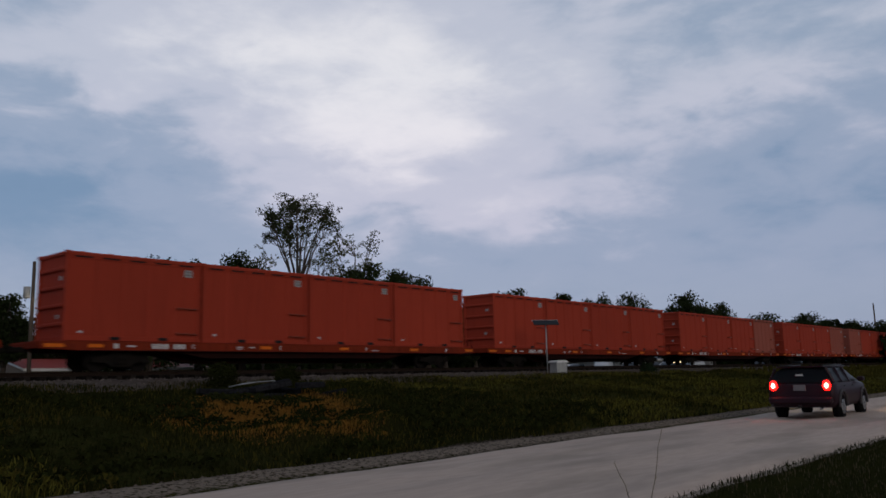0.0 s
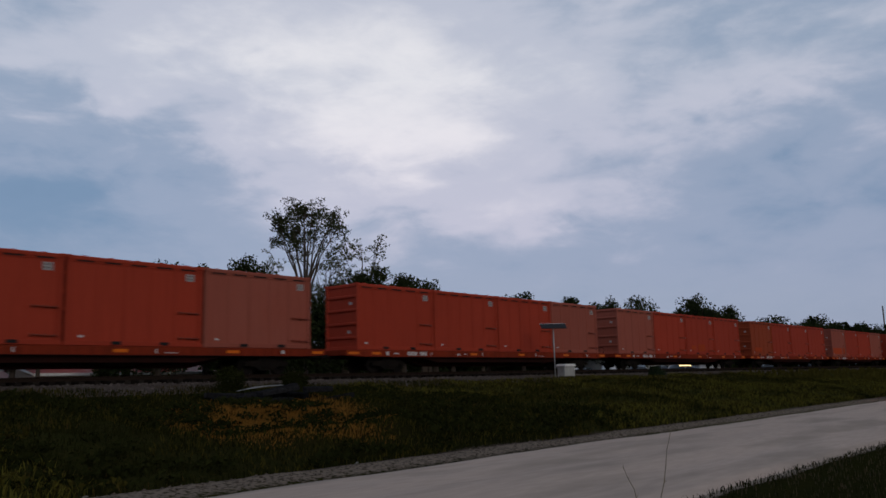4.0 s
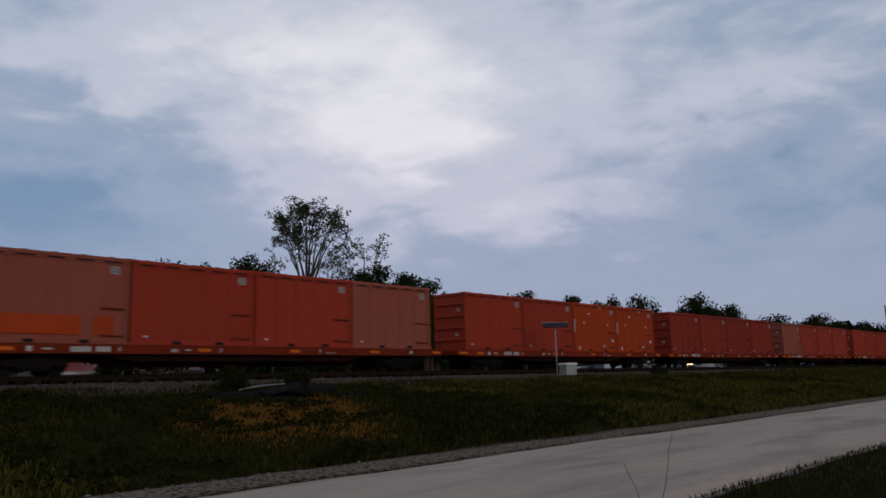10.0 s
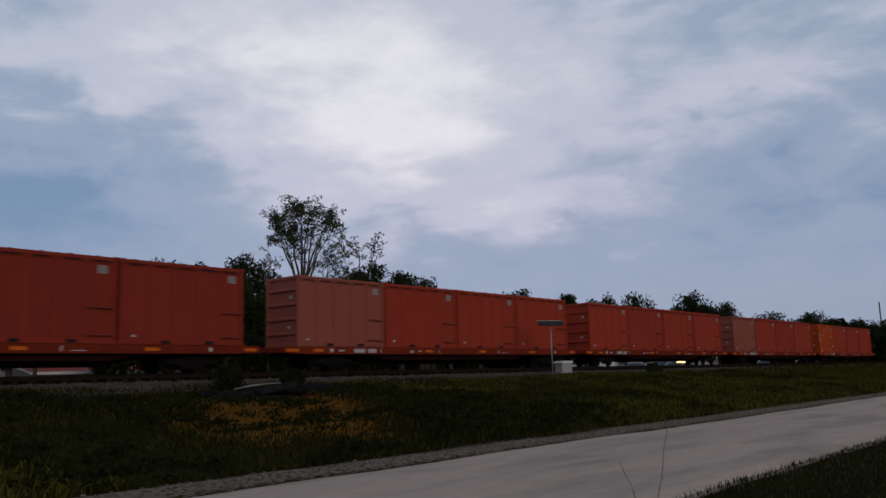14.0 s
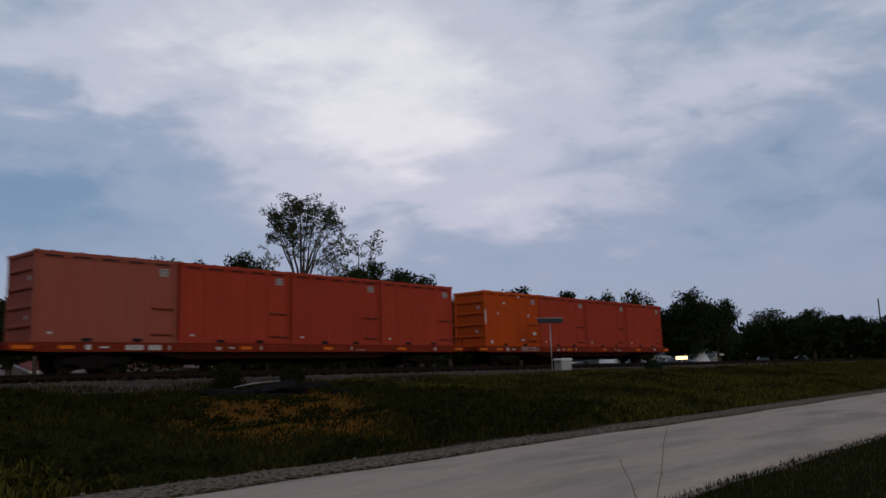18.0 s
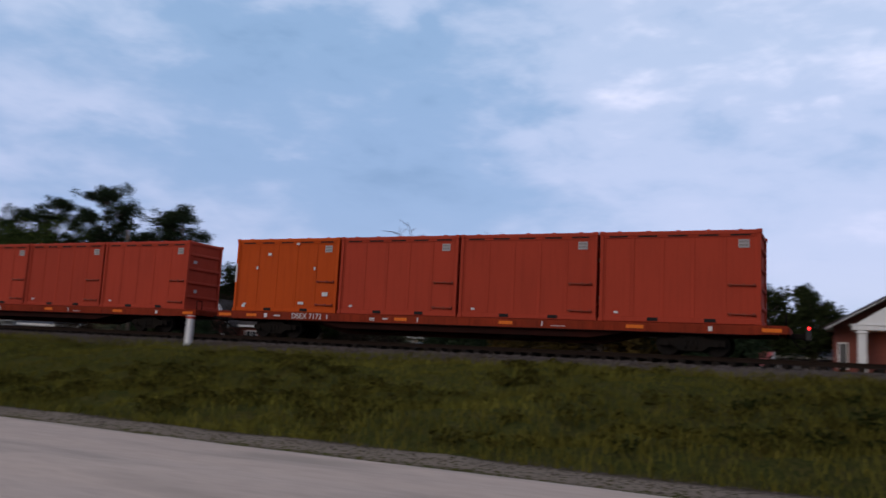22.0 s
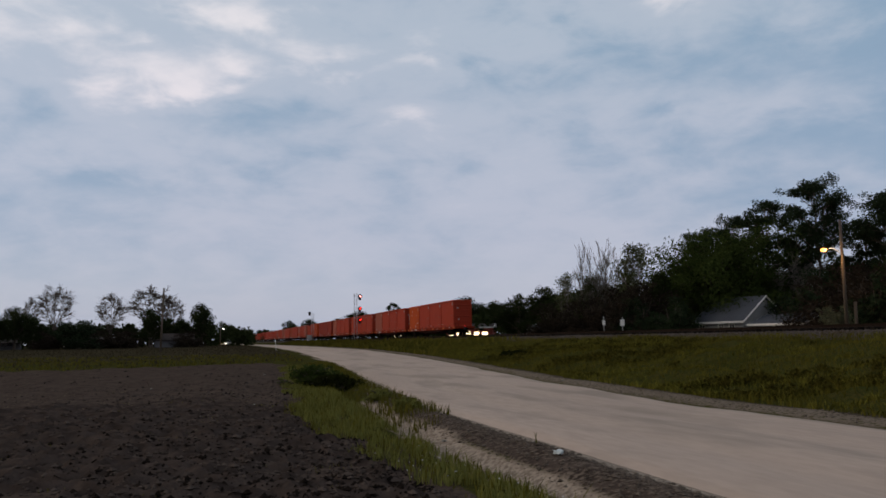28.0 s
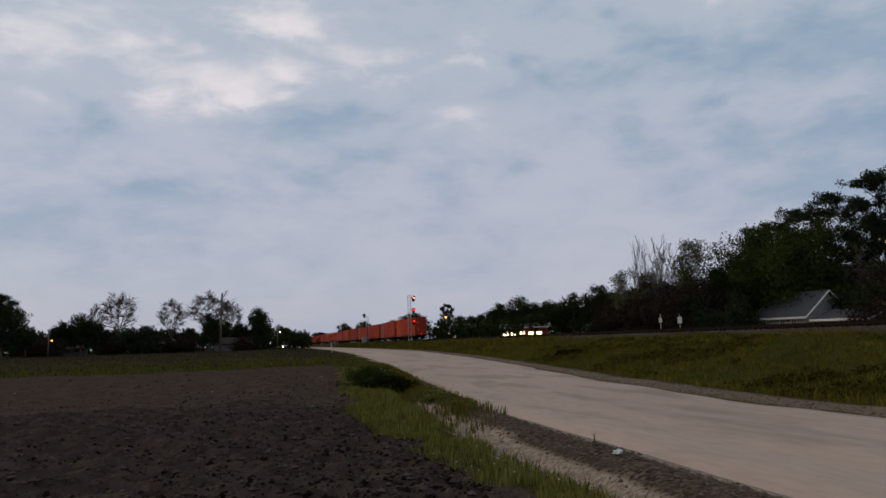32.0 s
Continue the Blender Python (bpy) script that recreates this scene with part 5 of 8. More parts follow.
def bare(name, label, seed, height, wide, bark="bark", levels=5, stems=1, upright=0.5, thin=0.028):
    """A leafless tree: limbs that fork down to fine twigs."""
    rd = random.Random(seed)
    ob = thing(name, label, "tree")
    lines = []

    def grow(p, d, length, radius, level):
        b = p + d * length
        line = wander(rd, p, b, radius, radius * 0.55, length * 0.05, 3)
        lines.append(line)
        if level == 0:
            return
        for i in range(rd.choice((2, 3, 3)) if level > 1 else 4):
            nd = (d + Vector((rd.gauss(0, 1), rd.gauss(0, 1), rd.gauss(upright * 0.6, 0.5))) * 0.55 * wide).normalized()
            k = rd.randint(1, 3)
            grow(line[k][0], nd, length * rd.uniform(0.6, 0.85), radius * 0.55, level - 1)

    for s in range(stems):
        d = Vector((rd.gauss(0, 0.15 if stems == 1 else 0.35), rd.gauss(0, 0.15 if stems == 1 else 0.35), 1)).normalized()
        grow(Vector((rd.uniform(-0.2, 0.2), rd.uniform(-0.2, 0.2), -0.2)), d, height * 0.30, 0.016 * height, levels)
    top = max(p.z for line in lines for p, r in line)
    for line in lines:
        for i, (p, r) in enumerate(line):
            line[i] = (p * (height / top), max(r, thin))
    hold("trunk", limb_mesh("trunk", lines, M[bark], 3), None, ob)
    return ob


FOREST = {
    "oak": [leafy("oak_tree", "dark round-crowned oak behind the track", 11, 10, 4.6, 1.8, 19, 9, 50, 0.38, 1.3, "leaf oak", stray=0.15, trunks=2),
            leafy("oak_tree", "dark spreading oak behind the track", 12, 10, 5.4, 1.6, 21, 9, 50, 0.38, 1.4, "leaf oak", stray=0.15, trunks=3),
            leafy("oak_tree", "dark uneven oak behind the track", 13, 10, 4.0, 2.2, 17, 10, 50, 0.37, 1.2, "leaf oak", stray=0.15)],
    "slim": [leafy("oak_tree", "dark narrow oak behind the track", 14, 10, 2.6, 1.6, 17, 9, 52, 0.30, 0.95, "leaf oak", stray=0.15, trunks=2),
             leafy("oak_tree", "dark lobed oak behind the track", 15, 10, 3.0, 2.0, 19, 9, 52, 0.30, 1.0, "leaf oak", stray=0.15, trunks=3),
             leafy("oak_tree", "dark upright oak behind the track", 16, 10, 2.4, 2.4, 16, 9, 52, 0.30, 0.9, "leaf oak", stray=0.15)],
    "tall": [fan_tree("tall_tree", "tall slender tree with an open airy crown", 21, 17.4, 3.75, 8.6, 11.2, 13, 300, 27, 0.20, 0.55, "leaf tall")],
    "wispy": [fan_tree("young_tree", "thin young tree with a feathery spring crown", 33, 12, 2.5, 4.6, 5.0, 9, 95, 15, 0.20, 0.45, "leaf spring"),
              fan_tree("young_tree", "thin forked tree in feathery spring leaf", 34, 12, 2.1, 4.0, 4.6, 8, 80, 14, 0.20, 0.42, "leaf spring")],
    "airy": [leafy("young_tree", "thin young tree with sparse spring leaves", 31, 12, 2.6, 3.5, 17, 9, 30, 0.24, 0.8, "leaf spring", bark="pale bark", girth=0.010),
             leafy("young_tree", "thin tree with sparse pale spring leaves", 32, 12, 3.0, 2.5, 17, 9, 30, 0.24, 0.9, "leaf spring", bark="pale bark", trunks=2, girth=0.009)],
    "pine": [pine("pine_tree", "tall dark pine with a billowing umbrella crown", 41, 19, 3.9, 9.6, 31, 76, 0.25, 0.95),
             pine("pine_tree", "tall dark pine with a broad rounded crown", 42, 19, 4.6, 9.8, 33, 76, 0.25, 1.0),
             pine("pine_tree", "slim dark pine with gaps in its crown", 43, 19, 3.0, 9.8, 20, 72, 0.25, 0.88)],
    "dome": [leafy("broad_tree", "broad domed tree in fresh dark green leaf", 51, 12, 8.8, 0.8, 100, 9, 130, 0.24, 1.6, "leaf green", shape="dome", trunks=2)],
    "shrub": [leafy("large_shrub", "large rounded shrub tinged rusty orange", 61, 6.4, 3.6, 0.1, 30, 9, 38, 0.25, 0.75, "leaf rust", shape="dome", trunks=4, category="shrub"),
              leafy("large_shrub", "large brown-black twiggy thicket", 63, 6.0, 4.2, 0.1, 30, 9, 46, 0.22, 0.8, "leaf thicket", shape="dome", trunks=5, category="shrub"),
              leafy("large_shrub", "large dark evergreen shrub", 62, 6.0, 3.6, 0.1, 30, 9, 38, 0.27, 0.8, "leaf pine", shape="dome", trunks=4, category="shrub")],
    "blossom": [leafy("blossom_tree", "small tree in pale blossom", 71, 7, 3.4, 1.0, 20, 8, 40, 0.22, 0.8, "leaf pale", trunks=3, girth=0.02)],
    "bare": [bare("bare_tree", "leafless tree with fine grey twigs", 81, 13, 1.7, "pale bark", levels=6, upright=0.4), bare("bare_tree", "leafless spreading tree with grey limbs", 82, 13, 2.0, "pale bark", levels=6, upright=0.3),
             bare("bare_tree", "leafless many-stemmed tree with upright twigs", 83, 13, 0.8, "pale bark", stems=4, levels=5, upright=1.2)],
    "far bare": [fan_tree("bare_tree", "leafless round-crowned tree with a mist of grey twigs", 84, 13, 4.6, 3.2, 3.6, 14, 1500, 0, 0, 0, None, "bark", 0.026),
                 fan_tree("bare_tree", "leafless tree across the field with fine upright twigs", 85, 13, 3.9, 2.6, 3.6, 12, 1200, 0, 0, 0, None, "bark", 0.026)],
    "round": [leafy("round_bush", "dense round dark evergreen bush", 91, 4.2, 2.6, 0.1, 26, 8, 40, 0.22, 0.6, "leaf pine", shape="round", trunks=3, category="shrub")],
}
TALL = {"wispy": 12.0, "oak": 10.0, "slim": 10.0, "tall": 17.4, "airy": 12.0, "pine": 19.0, "dome": 12.0, "shrub": 6.2, "blossom": 7.0, "bare": 13.0, "far bare": 13.0, "round": 4.2}
_planted = set()


def plant(kind, which, az, dist, el, wide=1.0, turn=0.0, foot=None):
    """Sets a tree in a direction, so tall that its top stands at that elevation."""
    src = FOREST[kind][which % len(FOREST[kind])]
    p = at(az, dist)
    z = land_at(p.x, p.y) if foot is None else foot
    h = EYE + dist * math.tan(radians(el)) - z
    s = h / TALL[kind]
    m = pose(p.x, p.y, z, 0, 0, turn)
    key = (kind, which % len(FOREST[kind]))
    if key in _planted:
        ob = copy_thing(src, m)
    else:
        _planted.add(key)
        ob = src
        ob.matrix_basis = m
    ob.scale = (s * wide, s * wide, s)
    return ob


# kind, variant, heading, distance, elevation of the top, breadth, turn
# behind the train, first view
plant("tall", 0, 39.2, 75, 12.8, 1.0, 200)
plant("wispy", 0, 43.1, 78, 10.3, 1.1, 30)
plant("wispy", 1, 36.9, 74, 9.5, 0.75, 80)
plant("wispy", 0, 40.9, 80, 8.9, 1.0, 160)
plant("slim", 0, 32.8, 66, 9.1, 0.96, 20)
plant("slim", 1, 30.2, 70, 8.5, 1.03, 130)
plant("slim", 1, 35.4, 68, 8.9, 0.86, 210)
plant("slim", 2, 43.6, 72, 8.4, 1.03, 70)
plant("slim", 0, 45.9, 74, 8.4, 0.86, 300)
plant("slim", 1, 47.4, 72, 7.2, 0.86, 10)
plant("oak", 1, 38.4, 84, 7.0, 0.8, 40)
plant("oak", 0, 41.8, 84, 7.0, 0.8, 240)
plant("slim", 2, 27.6, 60, 8.0, 1.2, 160)
plant("slim", 2, 54.3, 104, 6.3, 0.95, 25)
plant("slim", 0, 57.0, 102, 6.1, 1.07, 190)
plant("slim", 1, 59.6, 108, 5.2, 1.03, 50)
plant("oak", 1, 62.1, 92, 5.2, 0.72, 80)
plant("oak", 0, 60.3, 96, 5.2, 0.5, 30)
plant("oak", 2, 64.6, 94, 4.6, 0.9, 250)
plant("oak", 0, 66.2, 92, 5.1, 0.85, 140)
plant("oak", 2, 67.5, 96, 5.1, 0.8, 10)
plant("oak", 1, 71.0, 110, 3.5, 1.2, 220)
plant("oak", 0, 73.3, 118, 3.4, 1.2, 75)
plant("oak", 2, 75.2, 124, 3.45, 1.3, 165)
plant("oak", 1, 77.6, 130, 2.7, 1.6, 310)
plant("oak", 0, 80.5, 130, 3.0, 1.71, 30)
plant("oak", 0, 51.5, 100, 5.2, 0.8, 120)
plant("slim", 2, 49.4, 96, 5.8, 1.2, 260)
plant("oak", 1, 45.0, 92, 6.2, 1.1, 15)
plant("oak", 0, 48.2, 96, 5.6, 1.3, 95)
plant("oak", 2, 51.8, 104, 4.9, 1.4, 205)
plant("oak", 1, 56.0, 112, 4.8, 1.3, 285)
# dense oaks in front of the tall tree
plant("oak", 1, 29.4, 58, 7.7, 0.86, 140)
plant("oak", 0, 34.0, 60, 7.2, 0.9, 40)
plant("oak", 2, 38.0, 62, 6.6, 1.0, 260)
plant("oak", 1, 42.0, 64, 6.4, 0.95, 310)
plant("oak", 0, 46.0, 68, 6.2, 0.95, 100)
plant("oak", 2, 26.8, 60, 5.4, 0.8, 190)
# behind the middle of the pan
plant("slim", 2, 21.0, 62, 6.0, 1.2, 50)
plant("oak", 0, 24.0, 70, 5.6, 0.8, 90)
plant("slim", 1, 20.6, 72, 5.6, 1.2, 15)
plant("oak", 2, 10.2, 66, 6.0, 0.62, 35)
plant("slim", 1, 7.0, 50, 6.2, 0.95, 75)
plant("slim", 2, 16.2, 70, 9.3, 1.1, 250)
plant("slim", 0, 8.0, 74, 5.8, 1.2, 160)
plant("slim", 1, -4.0, 66, 5.9, 1.2, 200)
plant("slim", 0, -1.4, 62, 6.5, 1.03, 60)
plant("slim", 2, -7.2, 64, 6.3, 1.03, 100)
plant("shrub", 2, -8.6, 50, 5.6, 0.7, 10)
plant("oak", 1, 4.0, 90, 5.0, 0.8, 10)
plant("oak", 0, 11.2, 92, 5.0, 0.8, 70)
plant("shrub", 0, -20.8, 46, 6.9, 0.85, 0)
plant("shrub", 0, -17.0, 48, 7.6, 1.0, 120)
plant("slim", 0, -13.4, 54, 7.0, 1.03, 240)
plant("shrub", 2, -11.2, 52, 5.6, 1.0, 60)
plant("shrub", 0, -15.0, 47, 7.3, 1.1, 80)
plant("shrub", 0, -13.0, 50, 6.9, 1.0, 190)
plant("shrub", 2, -9.4, 51, 6.3, 1.1, 20)
plant("shrub", 2, -7.4, 52, 5.3, 1.0, 140)
plant("bare", 1, -24.4, 64, 9.0, 0.9, 30)
plant("bare", 0, -18.4, 72, 8.2, 0.8, 90)
plant("bare", 0, -27.2, 74, 8.4, 0.9, 200)
plant("shrub", 2, -25.2, 58, 4.4, 0.8, 150)
plant("oak", 2, -22.6, 90, 4.4, 0.9, 200)
plant("blossom", 0, -29.4, 72, 4.0, 1.0, 20)
plant("blossom", 0, -31.6, 76, 4.6, 1.0, 140)
plant("airy", 1, -30.4, 88, 6.6, 0.8, 220)
plant("airy", 0, -28.4, 90, 6.4, 0.9, 40)
plant("slim", 1, -34.6, 66, 5.2, 1.29, 290)
plant("oak", 0, -26.6, 92, 4.8, 0.9, 10)
# pines and the dark garden by the brick house
plant("pine", 0, -48.7, 92, 9.85, 1.0, 0)
plant("pine", 1, -44.2, 90, 9.0, 1.2, 60)
plant("pine", 2, -51.7, 94, 8.9, 1.15, 120)
plant("pine", 0, -53.9, 98, 7.9, 0.85, 200)
plant("pine", 2, -46.2, 98, 7.2, 1.2, 260)
plant("pine", 2, -55.9, 100, 7.2, 1.0, 20)
plant("pine", 1, -49.9, 100, 6.9, 0.8, 320)
plant("oak", 1, -40.6, 98, 5.4, 0.8, 20)
plant("oak", 2, -38.6, 96, 6.0, 0.8, 120)
plant("oak", 0, -36.4, 98, 5.7, 0.8, 230)
plant("oak", 1, -44.8, 84, 4.6, 0.8, 80)
plant("shrub", 2, -43.6, 70, 3.6, 0.9, 200)
plant("shrub", 2, -45.8, 72, 3.9, 0.9, 20)
plant("shrub", 2, -49.6, 84, 4.4, 0.9, 40)
plant("bare", 1, -50.4, 90, 6.2, 0.8, 130)
plant("blossom", 0, -48.0, 68, 2.2, 0.9, 60)
plant("dome", 0, -55.2, 92, 6.9, 1.0, 40)
plant("slim", 0, -58.2, 88, 4.8, 1.29, 110)
plant("shrub", 2, -58.0, 80, 2.8, 0.9, 60)
plant("shrub", 2, -60.0, 82, 2.8, 1.0, 160)
plant("bare", 2, -63.1, 100, 7.1, 0.7, 10)
plant("bare", 2, -61.9, 104, 6.6, 0.6, 80)
plant("airy", 0, -60.2, 96, 6.9, 1.05, 20)
plant("airy", 1, -65.0, 98, 4.8, 1.0, 140)
plant("airy", 0, -63.4, 100, 4.6, 1.1, 200)
plant("oak", 2, -62.0, 104, 4.2, 0.9, 30)
# line of oaks along the far road
plant("oak", 0, -66.6, 136, 3.5, 0.9, 40)
plant("oak", 1, -68.4, 150, 3.0, 0.95, 130)
plant("oak", 2, -70.2, 166, 3.0, 1.0, 260)
plant("oak", 1, -72.0, 182, 2.9, 0.95, 20)
plant("oak", 0, -73.6, 200, 2.5, 1.0, 100)
plant("oak", 2, -75.2, 227, 2.1, 1.1, 150)
plant("pine", 1, -77.2, 240, 2.6, 0.8, 20)
plant("oak", 1, -76.3, 262, 1.7, 1.1, 50)
plant("oak", 0, -79.4, 376, 2.0, 1.4, 10)
plant("oak", 2, -81.0, 340, 1.7, 1.4, 90)
plant("oak", 1, -80.2, 340, 1.8, 1.4, 190)
plant("oak", 0, -83.0, 380, 1.5, 1.2, 20)
plant("oak", 1, -84.4, 420, 1.4, 1.0, 70)
plant("oak", 2, -86.2, 480, 1.0, 1.3, 120)
# across the field
plant("oak", 0, -90.2, 195, 2.6, 0.8, 20)
plant("oak", 2, -91.5, 195, 1.9, 0.8, 100)
plant("slim", 0, -92.4, 200, 1.9, 0.9, 60)
plant("shrub", 1, -95.2, 185, 1.0, 2.0, 60)
plant("shrub", 1, -97.0, 188, 1.1, 1.9, 10)
plant("shrub", 1, -99.0, 186, 1.0, 2.0, 110)
plant("shrub", 1, -103.8, 180, 1.1, 2.0, 200)
plant("shrub", 1, -91.0, 184, 0.9, 1.6, 20)
plant("oak", 1, -93.5, 190, 2.3, 0.7, 60)
plant("round", 0, -97.8, 175, 1.75, 1.25, 0)
plant("far bare", 0, -93.4, 215, 3.9, 1.25, 40)
plant("far bare", 2, -92.2, 220, 3.2, 0.9, 130)
plant("far bare", 1, -95.9, 210, 3.4, 1.0, 200)
plant("far bare", 0, -99.2, 215, 3.85, 0.95, 300)
plant("far bare", 1, -100.6, 215, 3.1, 0.6, 20)
plant("oak", 1, -101.4, 190, 2.35, 0.85, 40)
plant("oak", 0, -102.6, 192, 1.9, 0.9, 140)
plant("oak", 2, -99.8, 200, 1.6, 0.9, 80)
plant("oak", 1, -100.4, 200, 1.7, 0.7, 180)
plant("oak", 0, -98.6, 205, 1.3, 0.9, 180)
plant("oak", 1, -105.9, 165, 3.3, 0.75, 10)
plant("pine", 1, -106.2, 168, 3.7, 1.3, 50)
plant("oak", 0, -107.6, 165, 4.2, 0.8, 70)
plant("oak", 2, -104.6, 175, 1.9, 0.9, 200)
plant("oak", 2, -96.6, 210, 1.3, 1.0, 20)
plant("oak", 0, -94.9, 210, 1.3, 1.0, 120)
plant("airy", 1, -88.9, 260, 1.55, 1.0, 20)
plant("oak", 0, -88.2, 330, 1.1, 1.2, 20)
plant("oak", 1, -87.4, 360, 0.9, 1.2, 90)
# dark thicket under the pines and about the houses
plant("shrub", 1, -58.4, 92, 3.8, 0.9, 60)
plant("shrub", 1, -59.6, 86, 3.9, 1.0, 160)
plant("shrub", 1, -61.2, 84, 3.6, 1.1, 20)
plant("shrub", 1, -63.6, 88, 3.0, 1.2, 200)
plant("shrub", 1, -65.6, 92, 2.6, 1.2, 100)
plant("shrub", 1, -51.2, 96, 4.0, 1.1, 300)
plant("shrub", 1, -45.6, 74, 4.6, 1.1, 30)
plant("shrub", 1, -43.2, 73, 4.4, 1.0, 80)
plant("shrub", 1, -47.8, 78, 4.4, 1.1, 240)
plant("oak", 1, -35.8, 72, 4.8, 0.62, 40)
plant("oak", 2, -33.4, 72, 4.4, 0.75, 200)
plant("shrub", 1, -31.6, 68, 3.2, 1.2, 50)
plant("shrub", 1, -37.2, 74, 2.6, 0.8, 90)
plant("oak", 0, -50.4, 104, 5.0, 0.8, 10)
plant("oak", 2, -47.6, 106, 5.6, 0.8, 60)
plant("oak", 1, -45.2, 104, 5.2, 0.8, 150)
plant("oak", 0, -42.4, 102, 5.0, 0.8, 220)

# dense dark undergrowth and woods that close the distance
woods_rng = np.random.default_rng(5)
pts = []
for a0, a1, d0, d1, e in ((24, 82, 118, 150, 2.2), (-16, 26, 105, 140, 2.6), (-66, -14, 112, 140, 2.5), (-78, -64, 150, 250, 1.3), (-88, -78, 380, 520, 0.8), (-125, -87, 225, 260, 1.05), (80, 118, 150, 260, 2.0)):
    n = int((a1 - a0) * 42)
    az_w = woods_rng.uniform(a0, a1, n)
    d_w = woods_rng.uniform(d0, d1, n)
    top = EYE + d_w * np.tan(np.radians(e * (0.7 + 0.5 * bumps(az_w, d_w * 0, 2.0))))
    z_w = 0.6 + (top - 0.6) * woods_rng.uniform(0, 1, n) ** 0.8
    pts.append(np.stack([d_w * np.sin(np.radians(az_w)), d_w * np.cos(np.radians(az_w)), z_w], -1))
pts = np.concatenate(pts)
me = leaf_mesh("far_woods", pts, 1.9, 16, 1.05, M["leaf oak"], woods_rng)
tagged(hold("far_woods", me, None), "dark unbroken woods and undergrowth in the distance", "woods", kind="stuff")

# low bank weeds: leafy clumps that break up the grass
for count, x0, x1, leaf, label in ((1700, -50, 8, "grass mid", "light leafy weeds on the railway bank"), (2200, -12, 22, "leaf weed", "dark leafy weeds on the railway bank")):
    wx, wy = woods_rng.uniform(x0, x1, count), woods_rng.uniform(11.5, 22.3, count)
    ok = (bumps(wx, wy, 3.3) > 0.42) & (wy > road_far(wx) + 1.6) & (woods_rng.random(count) < np.clip((8 - wx) / 20 if x0 < -20 else (wx + 4) / 16, 0, 1))
    wx, wy = wx[ok], wy[ok]
    me = leaf_mesh("bank_weeds", np.stack([wx, wy, land(wx, wy) + 0.08], -1), 0.36, 40, 0.11, M[leaf], woods_rng, 0.42)
    tagged(hold("bank_weeds", me, None), label, "weeds", kind="stuff")


# ---------------------------------------------------------------- along the track
def signal_cabinet(m):
    ob = thing("signal_cabinet", "small grey metal cabinet with a pitched lid by the track", "cabinet", m)
    bm = B()
    box(bm, (0, 0, 0.06), (1.05, 0.8, 0.24), 0.02)
    part("plinth", bm, M["ballast"], ob, "concrete plinth")
    bm = B()
    box(bm, (0, 0, 0.52), (0.95, 0.7, 0.70), 0.02)
    part("body", bm, M["cabinet"], ob)
    bm = B()
    slab(bm, [(-0.54, 0.85), (0.54, 0.85), (0.54, 0.90), (0.36, 1.0), (-0.36, 1.0), (-0.54, 0.90)], -0.42, 0.42)
    part("lid", bm, M["white"], ob, "pale weathered lid")
    bm = B()
    box(bm, (0.02, -0.36, 0.52), (0.80, 0.02, 0.58), 0.01)
    door = part("door", bm, M["cabinet"], ob)
    bm = B()
    tube(bm, (0.32, -0.39, 0.46), (0.32, -0.39, 0.60), 0.015, sides=6)
    part("handle", bm, M["galv"], door)
    bm = B()
    box(bm, (0.49, 0.05, 0.55), (0.02, 0.25, 0.36), 0.01)
    part("vent", bm, M["black"], ob, "dark vent")
    return ob


def solar_mast(m):
    ob = thing("solar_panel_mast", "solar panel on a thin steel pole beside the track", "solar panel", m)
    bm = B()
    tube(bm, (0, 0, -0.2), (0, 0, 2.72), 0.035, sides=8)
    part("pole", bm, M["galv"], ob)
    bm = B()
    box(bm, (0, -0.04, 2.70), (1.38, 0.44, 0.035), 0.005, Matrix.Rotation(radians(38), 3, "X"))
    panel = part("panel", bm, M["black"], ob, "dark tilted solar panel")
    bm = B()
    box(bm, (0, 0.14, 2.83), (1.42, 0.05, 0.05), 0.008)
    part("frame_rail", bm, M["white"], panel, "bright top edge of the panel")
    bm = B()
    box(bm, (0, 0.02, 2.66), (0.30, 0.10, 0.10), 0.01)
    part("bracket", bm, M["galv"], ob)
    return ob


def tie_pile(m):
    ob = thing("tie_pile", "untidy pile of old black railway ties", "timber pile", m)
    rd = random.Random(9)
    for i in range(15):
        bm = B()
        box(bm, (0, 0, 0), (rd.uniform(0.9, 1.9), 0.19, 0.15), 0.02)
        t = part("tie", bm, M["old tie"], ob)
        crossed = 75 if i % 4 == 3 else 0
        t.matrix_basis = pose(rd.uniform(-1.5, 1.5), rd.uniform(-0.75, 0.75), 0.06 + 0.15 * (i // 6) + rd.uniform(-0.02, 0.05), rd.uniform(-14, 14), rd.uniform(-9, 9), rd.uniform(-30, 30) + crossed)
    for i in range(3):
        bm = B()
        tube(bm, (-0.45, 0, 0), (0.45, 0, 0), 0.012, sides=5)
        t = part("scrap_bar", bm, M["galv"], ob, "pale scrap bar")
        t.matrix_basis = pose(rd.uniform(-1.2, 0.9), rd.uniform(-0.5, 0.6), 0.48 + rd.uniform(-0.06, 0.06), 0, rd.uniform(-8, 8), rd.uniform(-30, 30))
    return ob


